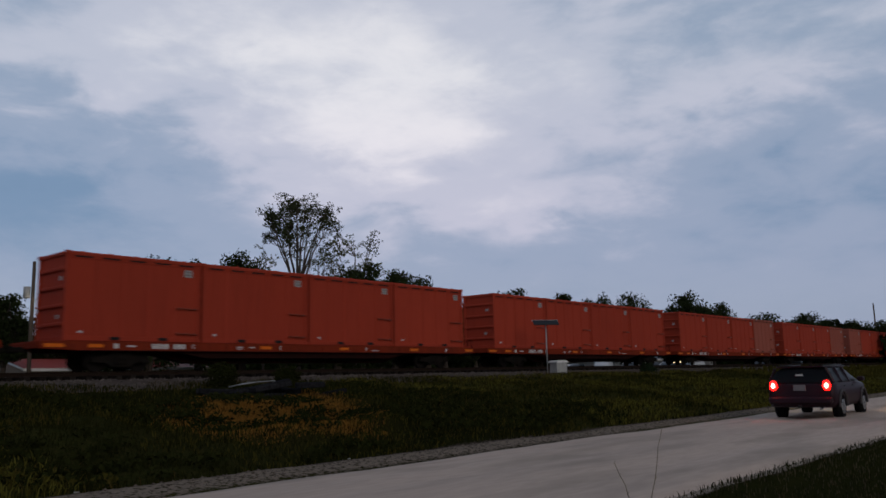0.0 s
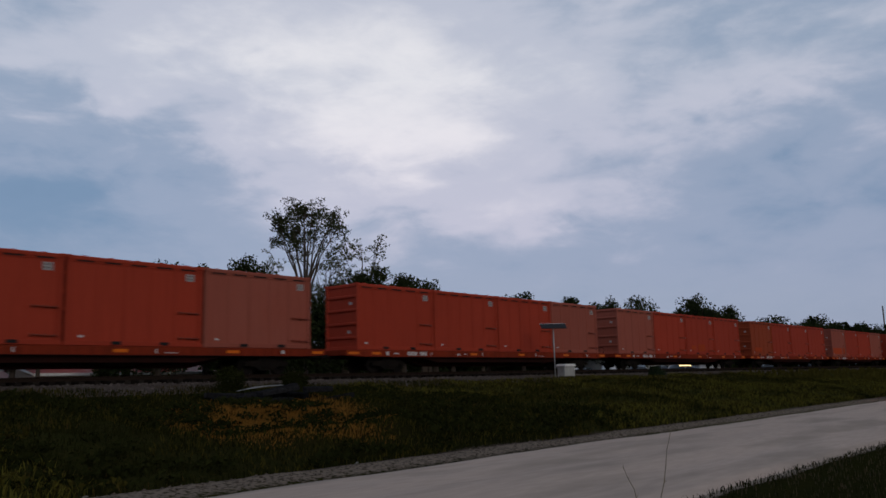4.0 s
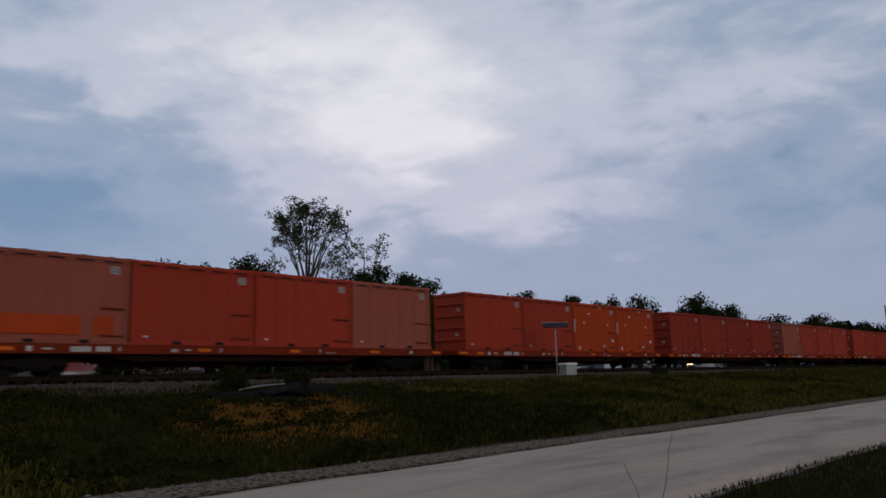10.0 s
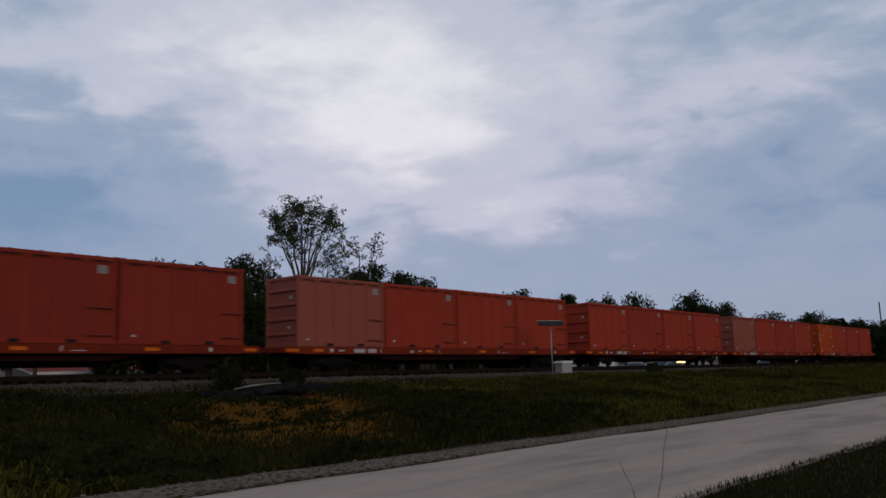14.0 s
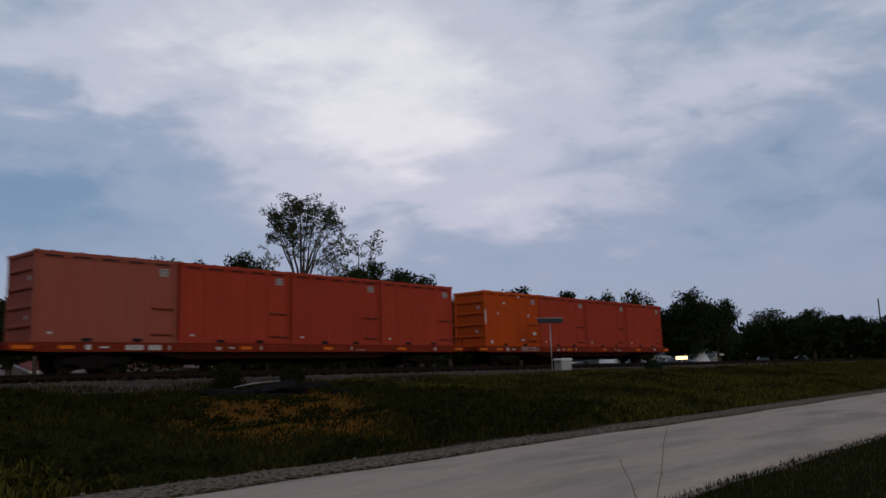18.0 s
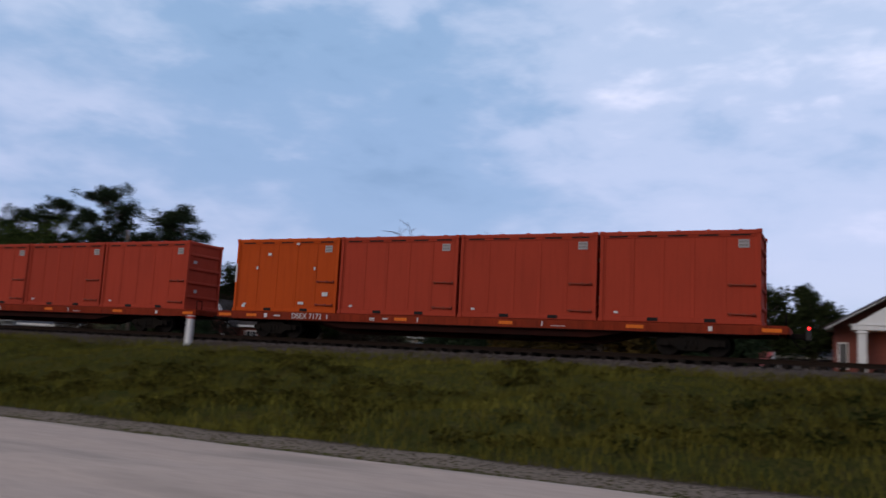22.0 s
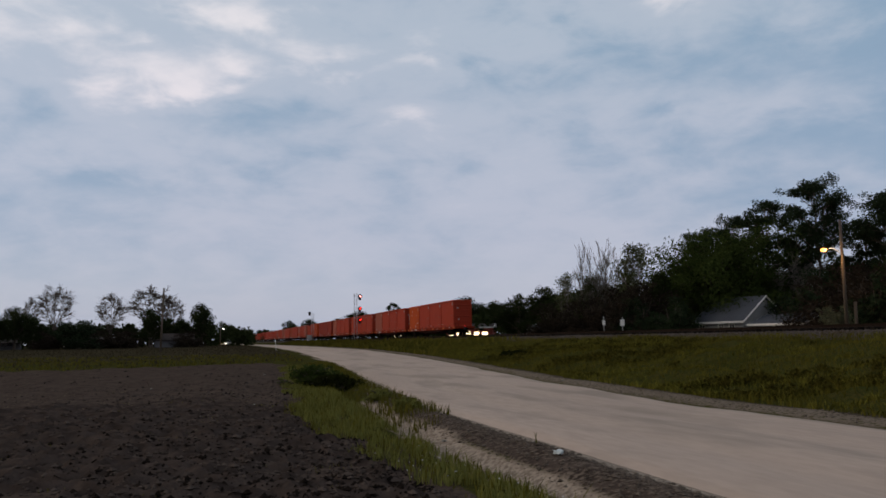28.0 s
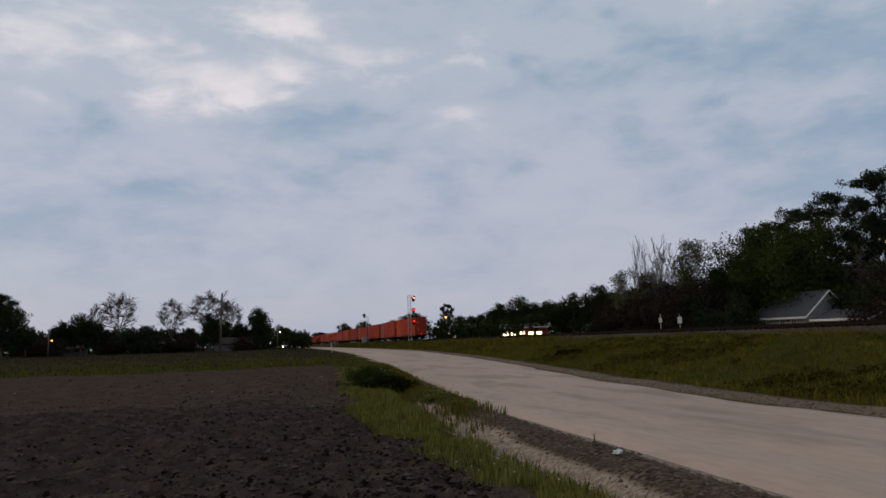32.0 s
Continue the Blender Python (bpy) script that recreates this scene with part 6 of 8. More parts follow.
def mile_post(m):
    ob = thing("marker_post", "square white concrete post with a red band on top", "post", m)
    bm = B()
    box(bm, (0, 0, 0.28), (0.21, 0.21, 0.96), 0.02)
    part("lower_post", bm, M["white"], ob)
    bm = B()
    box(bm, (0, 0, 0.98), (0.195, 0.195, 0.44), 0.015)
    part("upper_post", bm, M["white"], ob)
    bm = B()
    box(bm, (0, 0, 1.14), (0.204, 0.204, 0.09), 0.004)
    part("red_band", bm, M["band"], ob, "faded red band")
    bm = B()
    box(bm, (0, 0, 1.205), (0.21, 0.21, 0.03), 0.01)
    part("cap", bm, M["white"], ob)
    return ob


M["band"] = shader("faded red paint", (0.50, 0.06, 0.04), second=(0.4, 0.08, 0.05), rough=0.6, scale=4, fine=20)


def signal_mast(m, heads, height, cabinet=False):
    """A ladder mast with signal heads; heads: (height, lit)."""
    ob = thing("railway_signal", "tall railway signal mast showing red lights" if heads[0][1] else "railway signal mast facing away", "railway signal", m)
    for x in (-0.24, 0.24):
        bm = B()
        tube(bm, (x, 0, 0), (x, 0, height), 0.05, sides=6)
        part("upright", bm, M["galv"], ob)
    n = int(height / 0.62)
    for i in range(n):
        bm = B()
        z = 0.5 + i * 0.62
        tube(bm, (-0.24, 0, z), (0.24, 0, z), 0.025, sides=5)
        if i % 2:
            tube(bm, (-0.24, 0, z), (0.24, 0, z + 0.62), 0.02, sides=5)
        part("rung", bm, M["galv"], ob)
    for z, lit in heads:
        bm = B()
        box(bm, (0.62, 0.0, z), (0.62, 0.06, 0.06))
        part("arm", bm, M["galv"], ob)
        bm = B()
        tube(bm, (0.72, -0.06, z), (0.72, 0.02, z), 0.33, sides=20)
        tube(bm, (0.72, -0.25, z), (0.72, 0.25, z), 0.20, sides=12)
        box(bm, (0.72, 0.02, z - 0.15), (0.44, 0.10, 0.95), 0.08)
        head = part("signal_head", bm, M["black"], ob, "black signal head")
        bm = B()
        tube(bm, (0.72, -0.20, z + 0.16), (0.72, -0.50, z + 0.16), 0.17, 0.17, sides=12, cap=False)
        part("visor", bm, M["black"], head)
        if lit:
            bm = B()
            bmesh.ops.create_uvsphere(bm, u_segments=12, v_segments=8, radius=0.115)
            for v in bm.verts:
                v.co = Vector((v.co.x + 0.72, v.co.y * 0.5 - 0.30, v.co.z + z))
            part("lamp", bm, M["signal pale"] if lit > 1 else M["signal red"], head, "glowing red lamp")
    if cabinet:
        bm = B()
        box(bm, (0.6, -0.5, 0.75), (1.2, 0.8, 1.5), 0.03)
        part("equipment_box", bm, M["cabinet"], ob, "grey equipment box")
    return ob


def utility_pole(m, height, arms=0, lamp=None, label="weathered wooden utility pole", lean=0.0):
    ob = thing("utility_pole", label, "utility pole", m)
    bm = B()
    tube(bm, (0, 0, -0.3), (lean * height, 0, height), 0.13, 0.10, sides=10)
    part("pole", bm, M["wood"], ob)
    for i in range(arms):
        bm = B()
        box(bm, (lean * height, 0, height - 0.4 - i * 0.75), (2.1, 0.10, 0.12), 0.01)
        arm = part("crossarm", bm, M["wood"], ob)
        for x in (-0.9, -0.45, 0.45, 0.9):
            bm = B()
            tube(bm, (lean * height + x, 0, height - 0.34 - i * 0.75), (lean * height + x, 0, height - 0.14 - i * 0.75), 0.05, 0.03, sides=8)
            part("insulator", bm, M["cabinet"], arm)
    if lamp:
        z, reach, glow, bulb = lamp
        bm = B()
        tube(bm, (0, 0, z - 0.35), (reach * 0.5, -0.25, z + 0.12), 0.035, sides=6)
        tube(bm, (reach * 0.5, -0.25, z + 0.12), (reach, -0.5, z + 0.10), 0.035, sides=6)
        arm = part("lamp_arm", bm, M["galv"], ob)
        bm = B()
        box(bm, (reach * 1.02, -0.5, z + 0.14), (0.62, 0.26, 0.14), 0.05)
        part("lamp_hood", bm, M["under"], arm, "dark lamp hood")
        bm = B()
        bmesh.ops.create_uvsphere(bm, u_segments=12, v_segments=8, radius=bulb)
        for v in bm.verts:
            v.co = Vector((v.co.x * 1.2 + reach * 1.04, v.co.y - 0.5, v.co.z * 0.8 + z + 0.02))
        part("lamp_glass", bm, M[glow], arm, "glowing street lamp glass")
    return ob


def glow_lamp(p, colour, watts, size=0.25):
    d = bpy.data.lights.new("street_light", "POINT")
    d.energy, d.color, d.shadow_soft_size = watts, colour, size
    new("street_light", d).location = p


signal_cabinet(pose(37.5, 24.2, land_at(37.5, 24.2) + 0.10, 0, 0, -12)).scale = (0.8, 0.8, 0.8)
solar_mast(pose(36.6, 24.3, land_at(36.6, 24.3) + 0.2, 0, 0, -40))
tie_pile(pose(15.0, 19.5, land_at(15.0, 19.5) + 0.05, 0, 0, -12))
mile_post(pose(-21.9, 23.5, land_at(-21.9, 23.5) + 0.02, 0, 1.2, 8))
signal_mast(pose(-133.5, 23.9, 1.42, 0, 0, 92), [(7.35, 2), (5.3, 1), (3.45, 1)], 7.75)
signal_mast(pose(-190.5, 24.0, 1.4, 0, 0, -92), [(6.6, 0), (4.2, 0)], 6.4, True)

# marker boards beyond the track
for az_b, w in ((-62.6, 0.26), (-61.35, 0.36)):
    p = at(az_b, 72)
    ob = thing("marker_board", "small white marker board on a post", "sign", pose(p.x, p.y, land_at(p.x, p.y), 0, 0, az_b * -1))
    bm = B()
    box(bm, (0, 0, 1.25 + w * 0.5), (w, 0.03, w * 1.5), 0.01)
    part("board", bm, M["white"], ob)
    bm = B()
    tube(bm, (0, 0.05, -0.1), (0, 0.05, 1.9), 0.04, sides=6)
    part("post", bm, M["galv"], ob)

# leaning white marker by the road bend
ob = thing("road_marker", "leaning white marker post at the road edge", "post", pose(-104, 8.6, land_at(-104, 8.6), 6, 4, 0))
bm = B()
box(bm, (0, 0, 0.65), (0.16, 0.05, 1.3), 0.01)
part("post", bm, M["white"], ob)

p = at(-47.45, 66)
utility_pole(pose(p.x, p.y, 0.87, 0, 0, 40), 8.9, 0, (6.7, -1.1, "sodium", 0.19), "wooden pole with a glowing street lamp")
q = at(-48.1, 65.3, 7.35)
glow_lamp(q, (1.0, 0.62, 0.28), 120)
p = at(-46.9, 66.5)
utility_pole(pose(p.x, p.y, 0.87), 2.9, 0, None, "short wooden service post by the lamp pole")
p = at(-23.8, 58)
utility_pole(pose(p.x, p.y, 0.87, 0, 0, 20), 8.4, 1, None, "wooden utility pole with a crossarm")
p = at(22.5, 56)
pole = utility_pole(pose(p.x, p.y, 0.87, 0, 0, -20), 8.2, 0, (5.9, 0.75, "lamp white", 0.09), "wooden utility pole with a bright lamp")
bm = B()
tube(bm, (-0.34, -0.1, 5.9), (-0.34, -0.1, 6.6), 0.2, sides=12)
part("transformer", bm, M["cabinet"], pole, "grey transformer can")
glow_lamp(at(22.8, 55.2, 6.6), (1.0, 0.9, 0.78), 8)
p = at(-92.8, 98)
utility_pole(pose(p.x, p.y, land_at(p.x, p.y), 0, 0, 88), 7.3, 0, None, "bare leaning wooden pole in the field", 0.035)
p = at(77.2, 140)
utility_pole(pose(p.x, p.y, 0.87, 0, 0, 10), 10.0, 1)
for az_b, d, h in ((-74.2, 250, 9.5), (-70.0, 190, 9.6), (-71.6, 300, 13)):
    p = at(az_b, d)
    utility_pole(pose(p.x, p.y, 0.87, 0, 0, az_b), h, 1)
p = at(-77.5, 225)
utility_pole(pose(p.x, p.y, 0.87, 0, 0, 70), 8.0, 0, (7.1, 0.8, "sodium", 0.26), "street lamp glowing orange by the far road")
p = at(-103.3, 150)
utility_pole(pose(p.x, p.y, 0.4, 0, 0, 90), 4.6, 0, (2.9, 0.6, "sodium", 0.15), "yard lamp glowing orange across the field")
p = at(-89.0, 210)
utility_pole(pose(p.x, p.y, 0.5, 0, 0, 90), 5.4, 0, (4.3, 0.6, "lamp white", 0.13), "white yard lamp beyond the field")


p = at(65.1, 74)
ob = thing("yard_light", "bright warm light bar on a short post under the oaks", "lamp", pose(p.x, p.y, 0.87, 0, 0, -65))
bm = B()
tube(bm, (0, 0.06, -0.2), (0, 0.06, 1.5), 0.05, sides=8)
part("post", bm, M["galv"], ob)
bm = B()
box(bm, (0, 0.04, 1.4), (1.05, 0.10, 0.36), 0.02)
part("housing", bm, M["black"], ob)
bm = B()
box(bm, (0, -0.03, 1.4), (0.98, 0.05, 0.29), 0.02)
part("light_panel", bm, M["warm"], ob, "glowing warm panel")


# ---------------------------------------------------------------- houses
M["brick"] = shader("dark red brick", (0.20, 0.062, 0.046), second=(0.13, 0.046, 0.036), rough=0.9, scale=0.8, fine=7, fine_amount=0.4, bump=0.3)
M["shingle"] = shader("dark asphalt shingles", (0.055, 0.043, 0.040), second=(0.036, 0.030, 0.028), rough=0.95, scale=0.6, fine=8, fine_amount=0.5, bump=0.4)
M["slate roof"] = shader("blue grey shingles", (0.075, 0.085, 0.105), second=(0.055, 0.062, 0.078), rough=0.9, scale=0.6, fine=8, fine_amount=0.4, bump=0.4)
M["red roof"] = shader("red painted metal roof", (0.42, 0.075, 0.06), second=(0.32, 0.06, 0.05), rough=0.6, scale=0.8, fine=6, bump=0.2)
M["siding"] = shader("white painted siding", (0.33, 0.34, 0.34), second=(0.26, 0.27, 0.27), rough=0.7, scale=0.7, fine=5, streaks=0.2, stretch=(0.3, 0.3, 4))
M["tan"] = shader("tan stucco", (0.40, 0.32, 0.25), second=(0.32, 0.26, 0.2), rough=0.9, scale=0.6, fine=8)
M["glass"] = shader("dark window glass", (0.03, 0.035, 0.04), rough=0.08, spec=0.6, bump=0.0)
M["lit glass"] = shader("lit shop window", (0.6, 0.5, 0.35), rough=0.2, emission=(1.0, 0.82, 0.55), glow=3.5)


def house(m, label, wide, deep, eave, ridge, wall, roof, windows, gable=None, chimney=None, door=None, lit=False, category="house", trim="white"):
    """A gabled house; ridge along x, front towards -y, base centre of the front at the origin."""
    ob = thing("house" if category == "house" else "shop", label, category, m)
    t = 0.2
    holes = sorted(windows)
    bm = B()
    edges = [-wide / 2]
    for x, w, z0, z1 in holes:
        box(bm, ((edges[-1] + x - w / 2) / 2, t / 2, eave / 2), (x - w / 2 - edges[-1], t, eave))
        box(bm, (x, t / 2, z0 / 2), (w, t, z0))
        box(bm, (x, t / 2, (z1 + eave) / 2), (w, t, eave - z1))
        edges.append(x + w / 2)
    box(bm, ((edges[-1] + wide / 2) / 2, t / 2, eave / 2), (wide / 2 - edges[-1], t, eave))
    bmesh.ops.remove_doubles(bm, verts=bm.verts, dist=0.001)
    part("front_wall", bm, M[wall], ob)
    bm = B()
    box(bm, (0, deep - t / 2, eave / 2), (wide, t, eave))
    part("back_wall", bm, M[wall], ob)
    for s in (-1, 1):
        bm = B()
        x = s * (wide / 2 - t / 2)
        a = [(0.0 + t, 0), (deep - t, 0), (deep - t, eave), (deep / 2, ridge - 0.08), (t, eave)]
        lo = [bm.verts.new((x - t / 2, y, z)) for y, z in a]
        hi = [bm.verts.new((x + t / 2, y, z)) for y, z in a]
        bm.faces.new(lo)
        bm.faces.new(hi[::-1])
        for i in range(5):
            j = (i + 1) % 5
            bm.faces.new((lo[j], lo[i], hi[i], hi[j]))
        bmesh.ops.recalc_face_normals(bm, faces=bm.faces)
        part("end_wall", bm, M[wall], ob)
        bm = B()
        over = 0.35
        for y0, y1 in ((-over, deep / 2), (deep + over, deep / 2)):
            drop = (ridge - eave) / (deep / 2) * over
            tube(bm, (s * (wide / 2 + 0.30), y0, eave - drop + 0.02), (s * (wide / 2 + 0.30), y1, ridge + 0.04), 0.09, sides=4)
        part("barge_board", bm, M[trim], ob, "white barge board")
    for y0, name in ((-0.35, "roof"), (deep + 0.35, "roof")):
        bm = B()
        k = (ridge - eave) / (deep / 2)
        z0 = eave - 0.35 * k
        w = wide / 2 + 0.28
        a = [bm.verts.new(p) for p in ((-w, y0, z0), (w, y0, z0), (w, deep / 2, ridge), (-w, deep / 2, ridge))]
        b = [bm.verts.new(v.co + Vector((0, 0, 0.12))) for v in a]
        bm.faces.new(a)
        bm.faces.new(b)
        for i in range(4):
            j = (i + 1) % 4
            bm.faces.new((a[i], a[j], b[j], b[i]))
        bmesh.ops.recalc_face_normals(bm, faces=bm.faces)
        part(name, bm, M[roof], ob)
    bm = B()
    box(bm, (0, -0.37, eave - 0.35 * (ridge - eave) / (deep / 2) + 0.03), (wide + 0.5, 0.05, 0.2))
    part("fascia", bm, M[trim], ob, "white fascia board")
    for x, w, z0, z1 in holes:
        bm = B()
        rings = []
        for yy, grow in ((-0.03, 0.07), (-0.03, -0.01), (0.09, -0.01), (0.09, 0.07)):
            rings.append([bm.verts.new((x + sx * (w / 2 + grow), yy, (z0 + z1) / 2 + sz * ((z1 - z0) / 2 + grow))) for sx, sz in ((-1, -1), (1, -1), (1, 1), (-1, 1))])
        for a, b in zip(rings, rings[1:] + rings[:1]):
            for i in range(4):
                k = (i + 1) % 4
                bm.faces.new((a[i], a[k], b[k], b[i]))
        bmesh.ops.recalc_face_normals(bm, faces=bm.faces)
        win = part("window", bm, M[trim], ob, "white window frame")
        bm = B()
        box(bm, (x, 0.03, (z0 + z1) / 2), (0.05, 0.06, z1 - z0))
        part("mullion", bm, M[trim], win)
        bm = B()
        box(bm, (x, 0.028, (z0 + z1) / 2), (w, 0.05, 0.06))
        part("transom", bm, M[trim], win)
        bm = B()
        box(bm, (x, 0.10, (z0 + z1) / 2), (w, 0.02, z1 - z0))
        part("pane", bm, M["lit glass"] if lit else M["glass"], win)
    if door is not None:
        bm = B()
        box(bm, (door, -0.03, 1.05), (1.0, 0.08, 2.1), 0.01)
        d = part("door", bm, M["black"], ob, "dark front door")
        bm = B()
        tube(bm, (door + 0.36, -0.09, 1.0), (door + 0.36, -0.14, 1.0), 0.04, sides=8)
        part("handle", bm, M["galv"], d)
    if gable is not None:
        gx, gw, gz, gd = gable
        bm = B()
        slab(bm, [(gx - gw / 2, 0), (gx + gw / 2, 0), (gx + gw / 2, eave - 0.1), (gx, gz), (gx - gw / 2, eave - 0.1)], -gd, -0.005)
        g = part("gable_wing", bm, M[wall], ob)
        bm = B()
        for s in (-1, 1):
            tube(bm, (gx + s * (gw / 2 + 0.35), -gd - 0.2, eave - 0.45), (gx, -gd - 0.2, gz + 0.16), 0.10, sides=4)
        part("gable_trim", bm, M[trim], g, "white gable trim")
        for s in (-1, 1):
            bm = B()
            a = [bm.verts.new(p) for p in ((gx + s * (gw / 2 + 0.35), -gd - 0.15, eave - 0.42), (gx, -gd - 0.15, gz + 0.12), (gx, deep * 0.35, gz + 0.12), (gx + s * (gw / 2 + 0.35), 0.3, eave - 0.42))]
            b = [bm.verts.new(v.co + Vector((0, 0, 0.1))) for v in a]
            bm.faces.new(a)
            bm.faces.new(b)
            for i in range(4):
                j = (i + 1) % 4
                bm.faces.new((a[i], a[j], b[j], b[i]))
            bmesh.ops.recalc_face_normals(bm, faces=bm.faces)
            part("gable_roof", bm, M[roof], g)
        bm = B()
        box(bm, (gx, -gd - 0.03, 1.0), (0.95, 0.08, 2.0), 0.01)
        part("porch_door", bm, M["black"] if wall == "brick" else M[trim], g, "porch door")
        bm = B()
        box(bm, (gx + gw * 0.36, -gd - 0.04, 1.15), (0.24, 0.08, 1.3), 0.01)
        part("side_light", bm, M[trim], g)
    if chimney is not None:
        bm = B()
        box(bm, (chimney, deep * 0.5, ridge + 0.2), (0.9, 0.7, 1.5), 0.02)
        box(bm, (chimney, deep * 0.5, ridge + 0.98), (1.15, 0.9, 0.12), 0.01)
        part("chimney", bm, M[wall], ob)
    return ob


M["clay"] = shader("orange red clay brick", (0.36, 0.085, 0.045), second=(0.28, 0.07, 0.04), rough=0.9, scale=0.8, fine=7, fine_amount=0.35, bump=0.3)
# pale pink stands for the sky reflected in the roof
M["pink roof"] = shader("metal roof tinted like reflected pink sky", (0.56, 0.34, 0.31), second=(0.46, 0.28, 0.26), rough=0.5, scale=0.7, fine=5, bump=0.15)
# pink of the dusk light put into the wall colour
M["pink wall"] = shader("stucco tinted for pink dusk light", (0.60, 0.42, 0.38), second=(0.50, 0.36, 0.33), rough=0.9, scale=0.6, fine=8)
M["grey wall"] = shader("grey board wall", (0.14, 0.14, 0.15), second=(0.10, 0.10, 0.11), rough=0.9, scale=0.6, fine=8)
M["spire"] = shader("grey metal spire", (0.30, 0.35, 0.42), second=(0.24, 0.28, 0.34), rough=0.5, scale=0.8, fine=6, bump=0.1)
M["porch glow"] = shader("lamp-lit porch doorway", (0.8, 0.4, 0.15), rough=0.4, emission=(1.0, 0.22, 0.03), glow=0.35)
M["tube glow"] = shader("bright porch tube lamp", (0.9, 0.7, 0.4), rough=0.3, emission=(1.0, 0.62, 0.25), glow=5.0)


def church(m):
    """A brick chapel: gabled nave, white pillared portico with pediment, belfry and spire; front towards -y."""
    ob = thing("church", "small brick church with a white pillared portico and steeple", "church", m)
    half, eave, ridge, deep = 4.4, 3.75, 6.3, 14.0
    bm = B()
    slab(bm, [(-half, 0), (half, 0), (half, eave), (0, ridge - 0.1), (-half, eave)], 0.0, deep)
    nave = part("nave", bm, M["brick"], ob, "dark red brick nave")
    for s in (-1, 1):
        bm = B()
        slope = (ridge - eave) / half
        x1 = half + 0.45
        out = [(0, ridge), (s * x1, ridge - slope * x1), (s * x1, ridge - slope * x1 + 0.16), (0, ridge + 0.16)]
        slab(bm, out, -1.95, deep + 0.3)
        roof = part("roof", bm, M["shingle"], ob)
        bm = B()
        slab(bm, [(0, ridge - 0.06), (s * x1, ridge - slope * x1 - 0.06), (s * x1, ridge - slope * x1), (0, ridge)], -1.93, -1.86)
        part("barge_board", bm, M["white"], roof, "white barge board")
        bm = B()
        box(bm, (s * (half + 0.2), deep / 2, eave - 0.12), (0.36, deep, 0.2), 0.02)
        part("eave_soffit", bm, M["white"], nave, "white eave")
    # portico
    bm = B()
    slab(bm, [(-3.25, eave + 0.02), (3.25, eave + 0.02), (0, ridge - 0.42)], -1.75, -0.02)
    part("pediment", bm, M["white"], ob, "white gable pediment")
    bm = B()
    box(bm, (0, -0.9, eave - 0.14), (6.7, 1.8, 0.30), 0.02)
    box(bm, (0, -0.9, eave + 0.04), (6.9, 1.9, 0.07), 0.01)
    part("entablature", bm, M["white"], ob, "white beam over the pillars")
    for x in (-2.8, -1.05, 1.05, 2.8):
        bm = B()
        box(bm, (x, -1.5, (eave - 0.3) / 2), (0.50, 0.50, eave - 0.3), 0.03)
        box(bm, (x, -1.5, 0.12), (0.66, 0.66, 0.24), 0.02)
        box(bm, (x, -1.5, eave - 0.42), (0.64, 0.64, 0.14), 0.02)
        part("pillar", bm, M["white"], ob)
    bm = B()
    box(bm, (0, -1.0, 0.05), (7.0, 2.4, 0.14), 0.02)
    part("porch_floor", bm, M["ballast"], ob, "concrete porch floor")
    bm = B()
    box(bm, (0, -0.06, 1.08), (1.5, 0.08, 1.95), 0.01)
    door = part("doorway", bm, M["porch glow"], ob, "lamp-lit orange doorway")
    bm = B()
    box(bm, (0, -0.12, 1.08), (0.06, 0.06, 1.95))
    box(bm, (0, -0.12, 1.72), (1.5, 0.06, 0.06))
    part("door_mullion", bm, M["brick"], door)
    bm = B()
    box(bm, (0, -0.5, 2.75), (0.9, 0.12, 0.10), 0.02)
    part("porch_lamp", bm, M["tube glow"], ob, "glowing porch lamp")
    for x in (-3.85, 3.85):
        bm = B()
        box(bm, (x, -0.03, 1.9), (0.6, 0.06, 1.7), 0.01)
        w = part("window", bm, M["white"], nave, "white framed window")
        bm = B()
        box(bm, (x, -0.07, 1.9), (0.44, 0.03, 1.5))
        part("pane", bm, M["glass"], w)
    # steeple
    bm = B()
    box(bm, (0, 1.2, 6.1), (2.05, 2.05, 1.4), 0.02)
    box(bm, (0, 1.2, 6.85), (2.25, 2.25, 0.10), 0.02)
    part("tower_base", bm, M["white"], ob)
    bm = B()
    box(bm, (0, 1.2, 7.75), (1.85, 1.85, 1.75), 0.02)
    belfry = part("belfry", bm, M["white"], ob, "white square belfry")
    for i in range(6):
        bm = B()
        box(bm, (0, 0.255, 7.25 + i * 0.19), (0.75, 0.05, 0.09), 0.01)
        part("louvre", bm, M["cabinet"], belfry)
    bm = B()
    box(bm, (0, 1.2, 8.68), (2.2, 2.2, 0.14), 0.03)
    part("cornice", bm, M["shingle"], ob, "dark cornice")
    bm = B()
    tube(bm, (0, 1.2, 8.7), (0, 1.2, 9.1), 0.75, 0.52, sides=8)
    tube(bm, (0, 1.2, 9.1), (0, 1.2, 10.5), 0.52, 0.03, sides=8)
    part("spire", bm, M["spire"], ob, "slender grey spire")
    return ob


def facing(az, dist, turn=0.0):
    """Base of a house in that direction, its front square to the track, or turned."""
    p = at(az, dist)
    return pose(p.x, p.y, 0.87, 0, 0, turn)


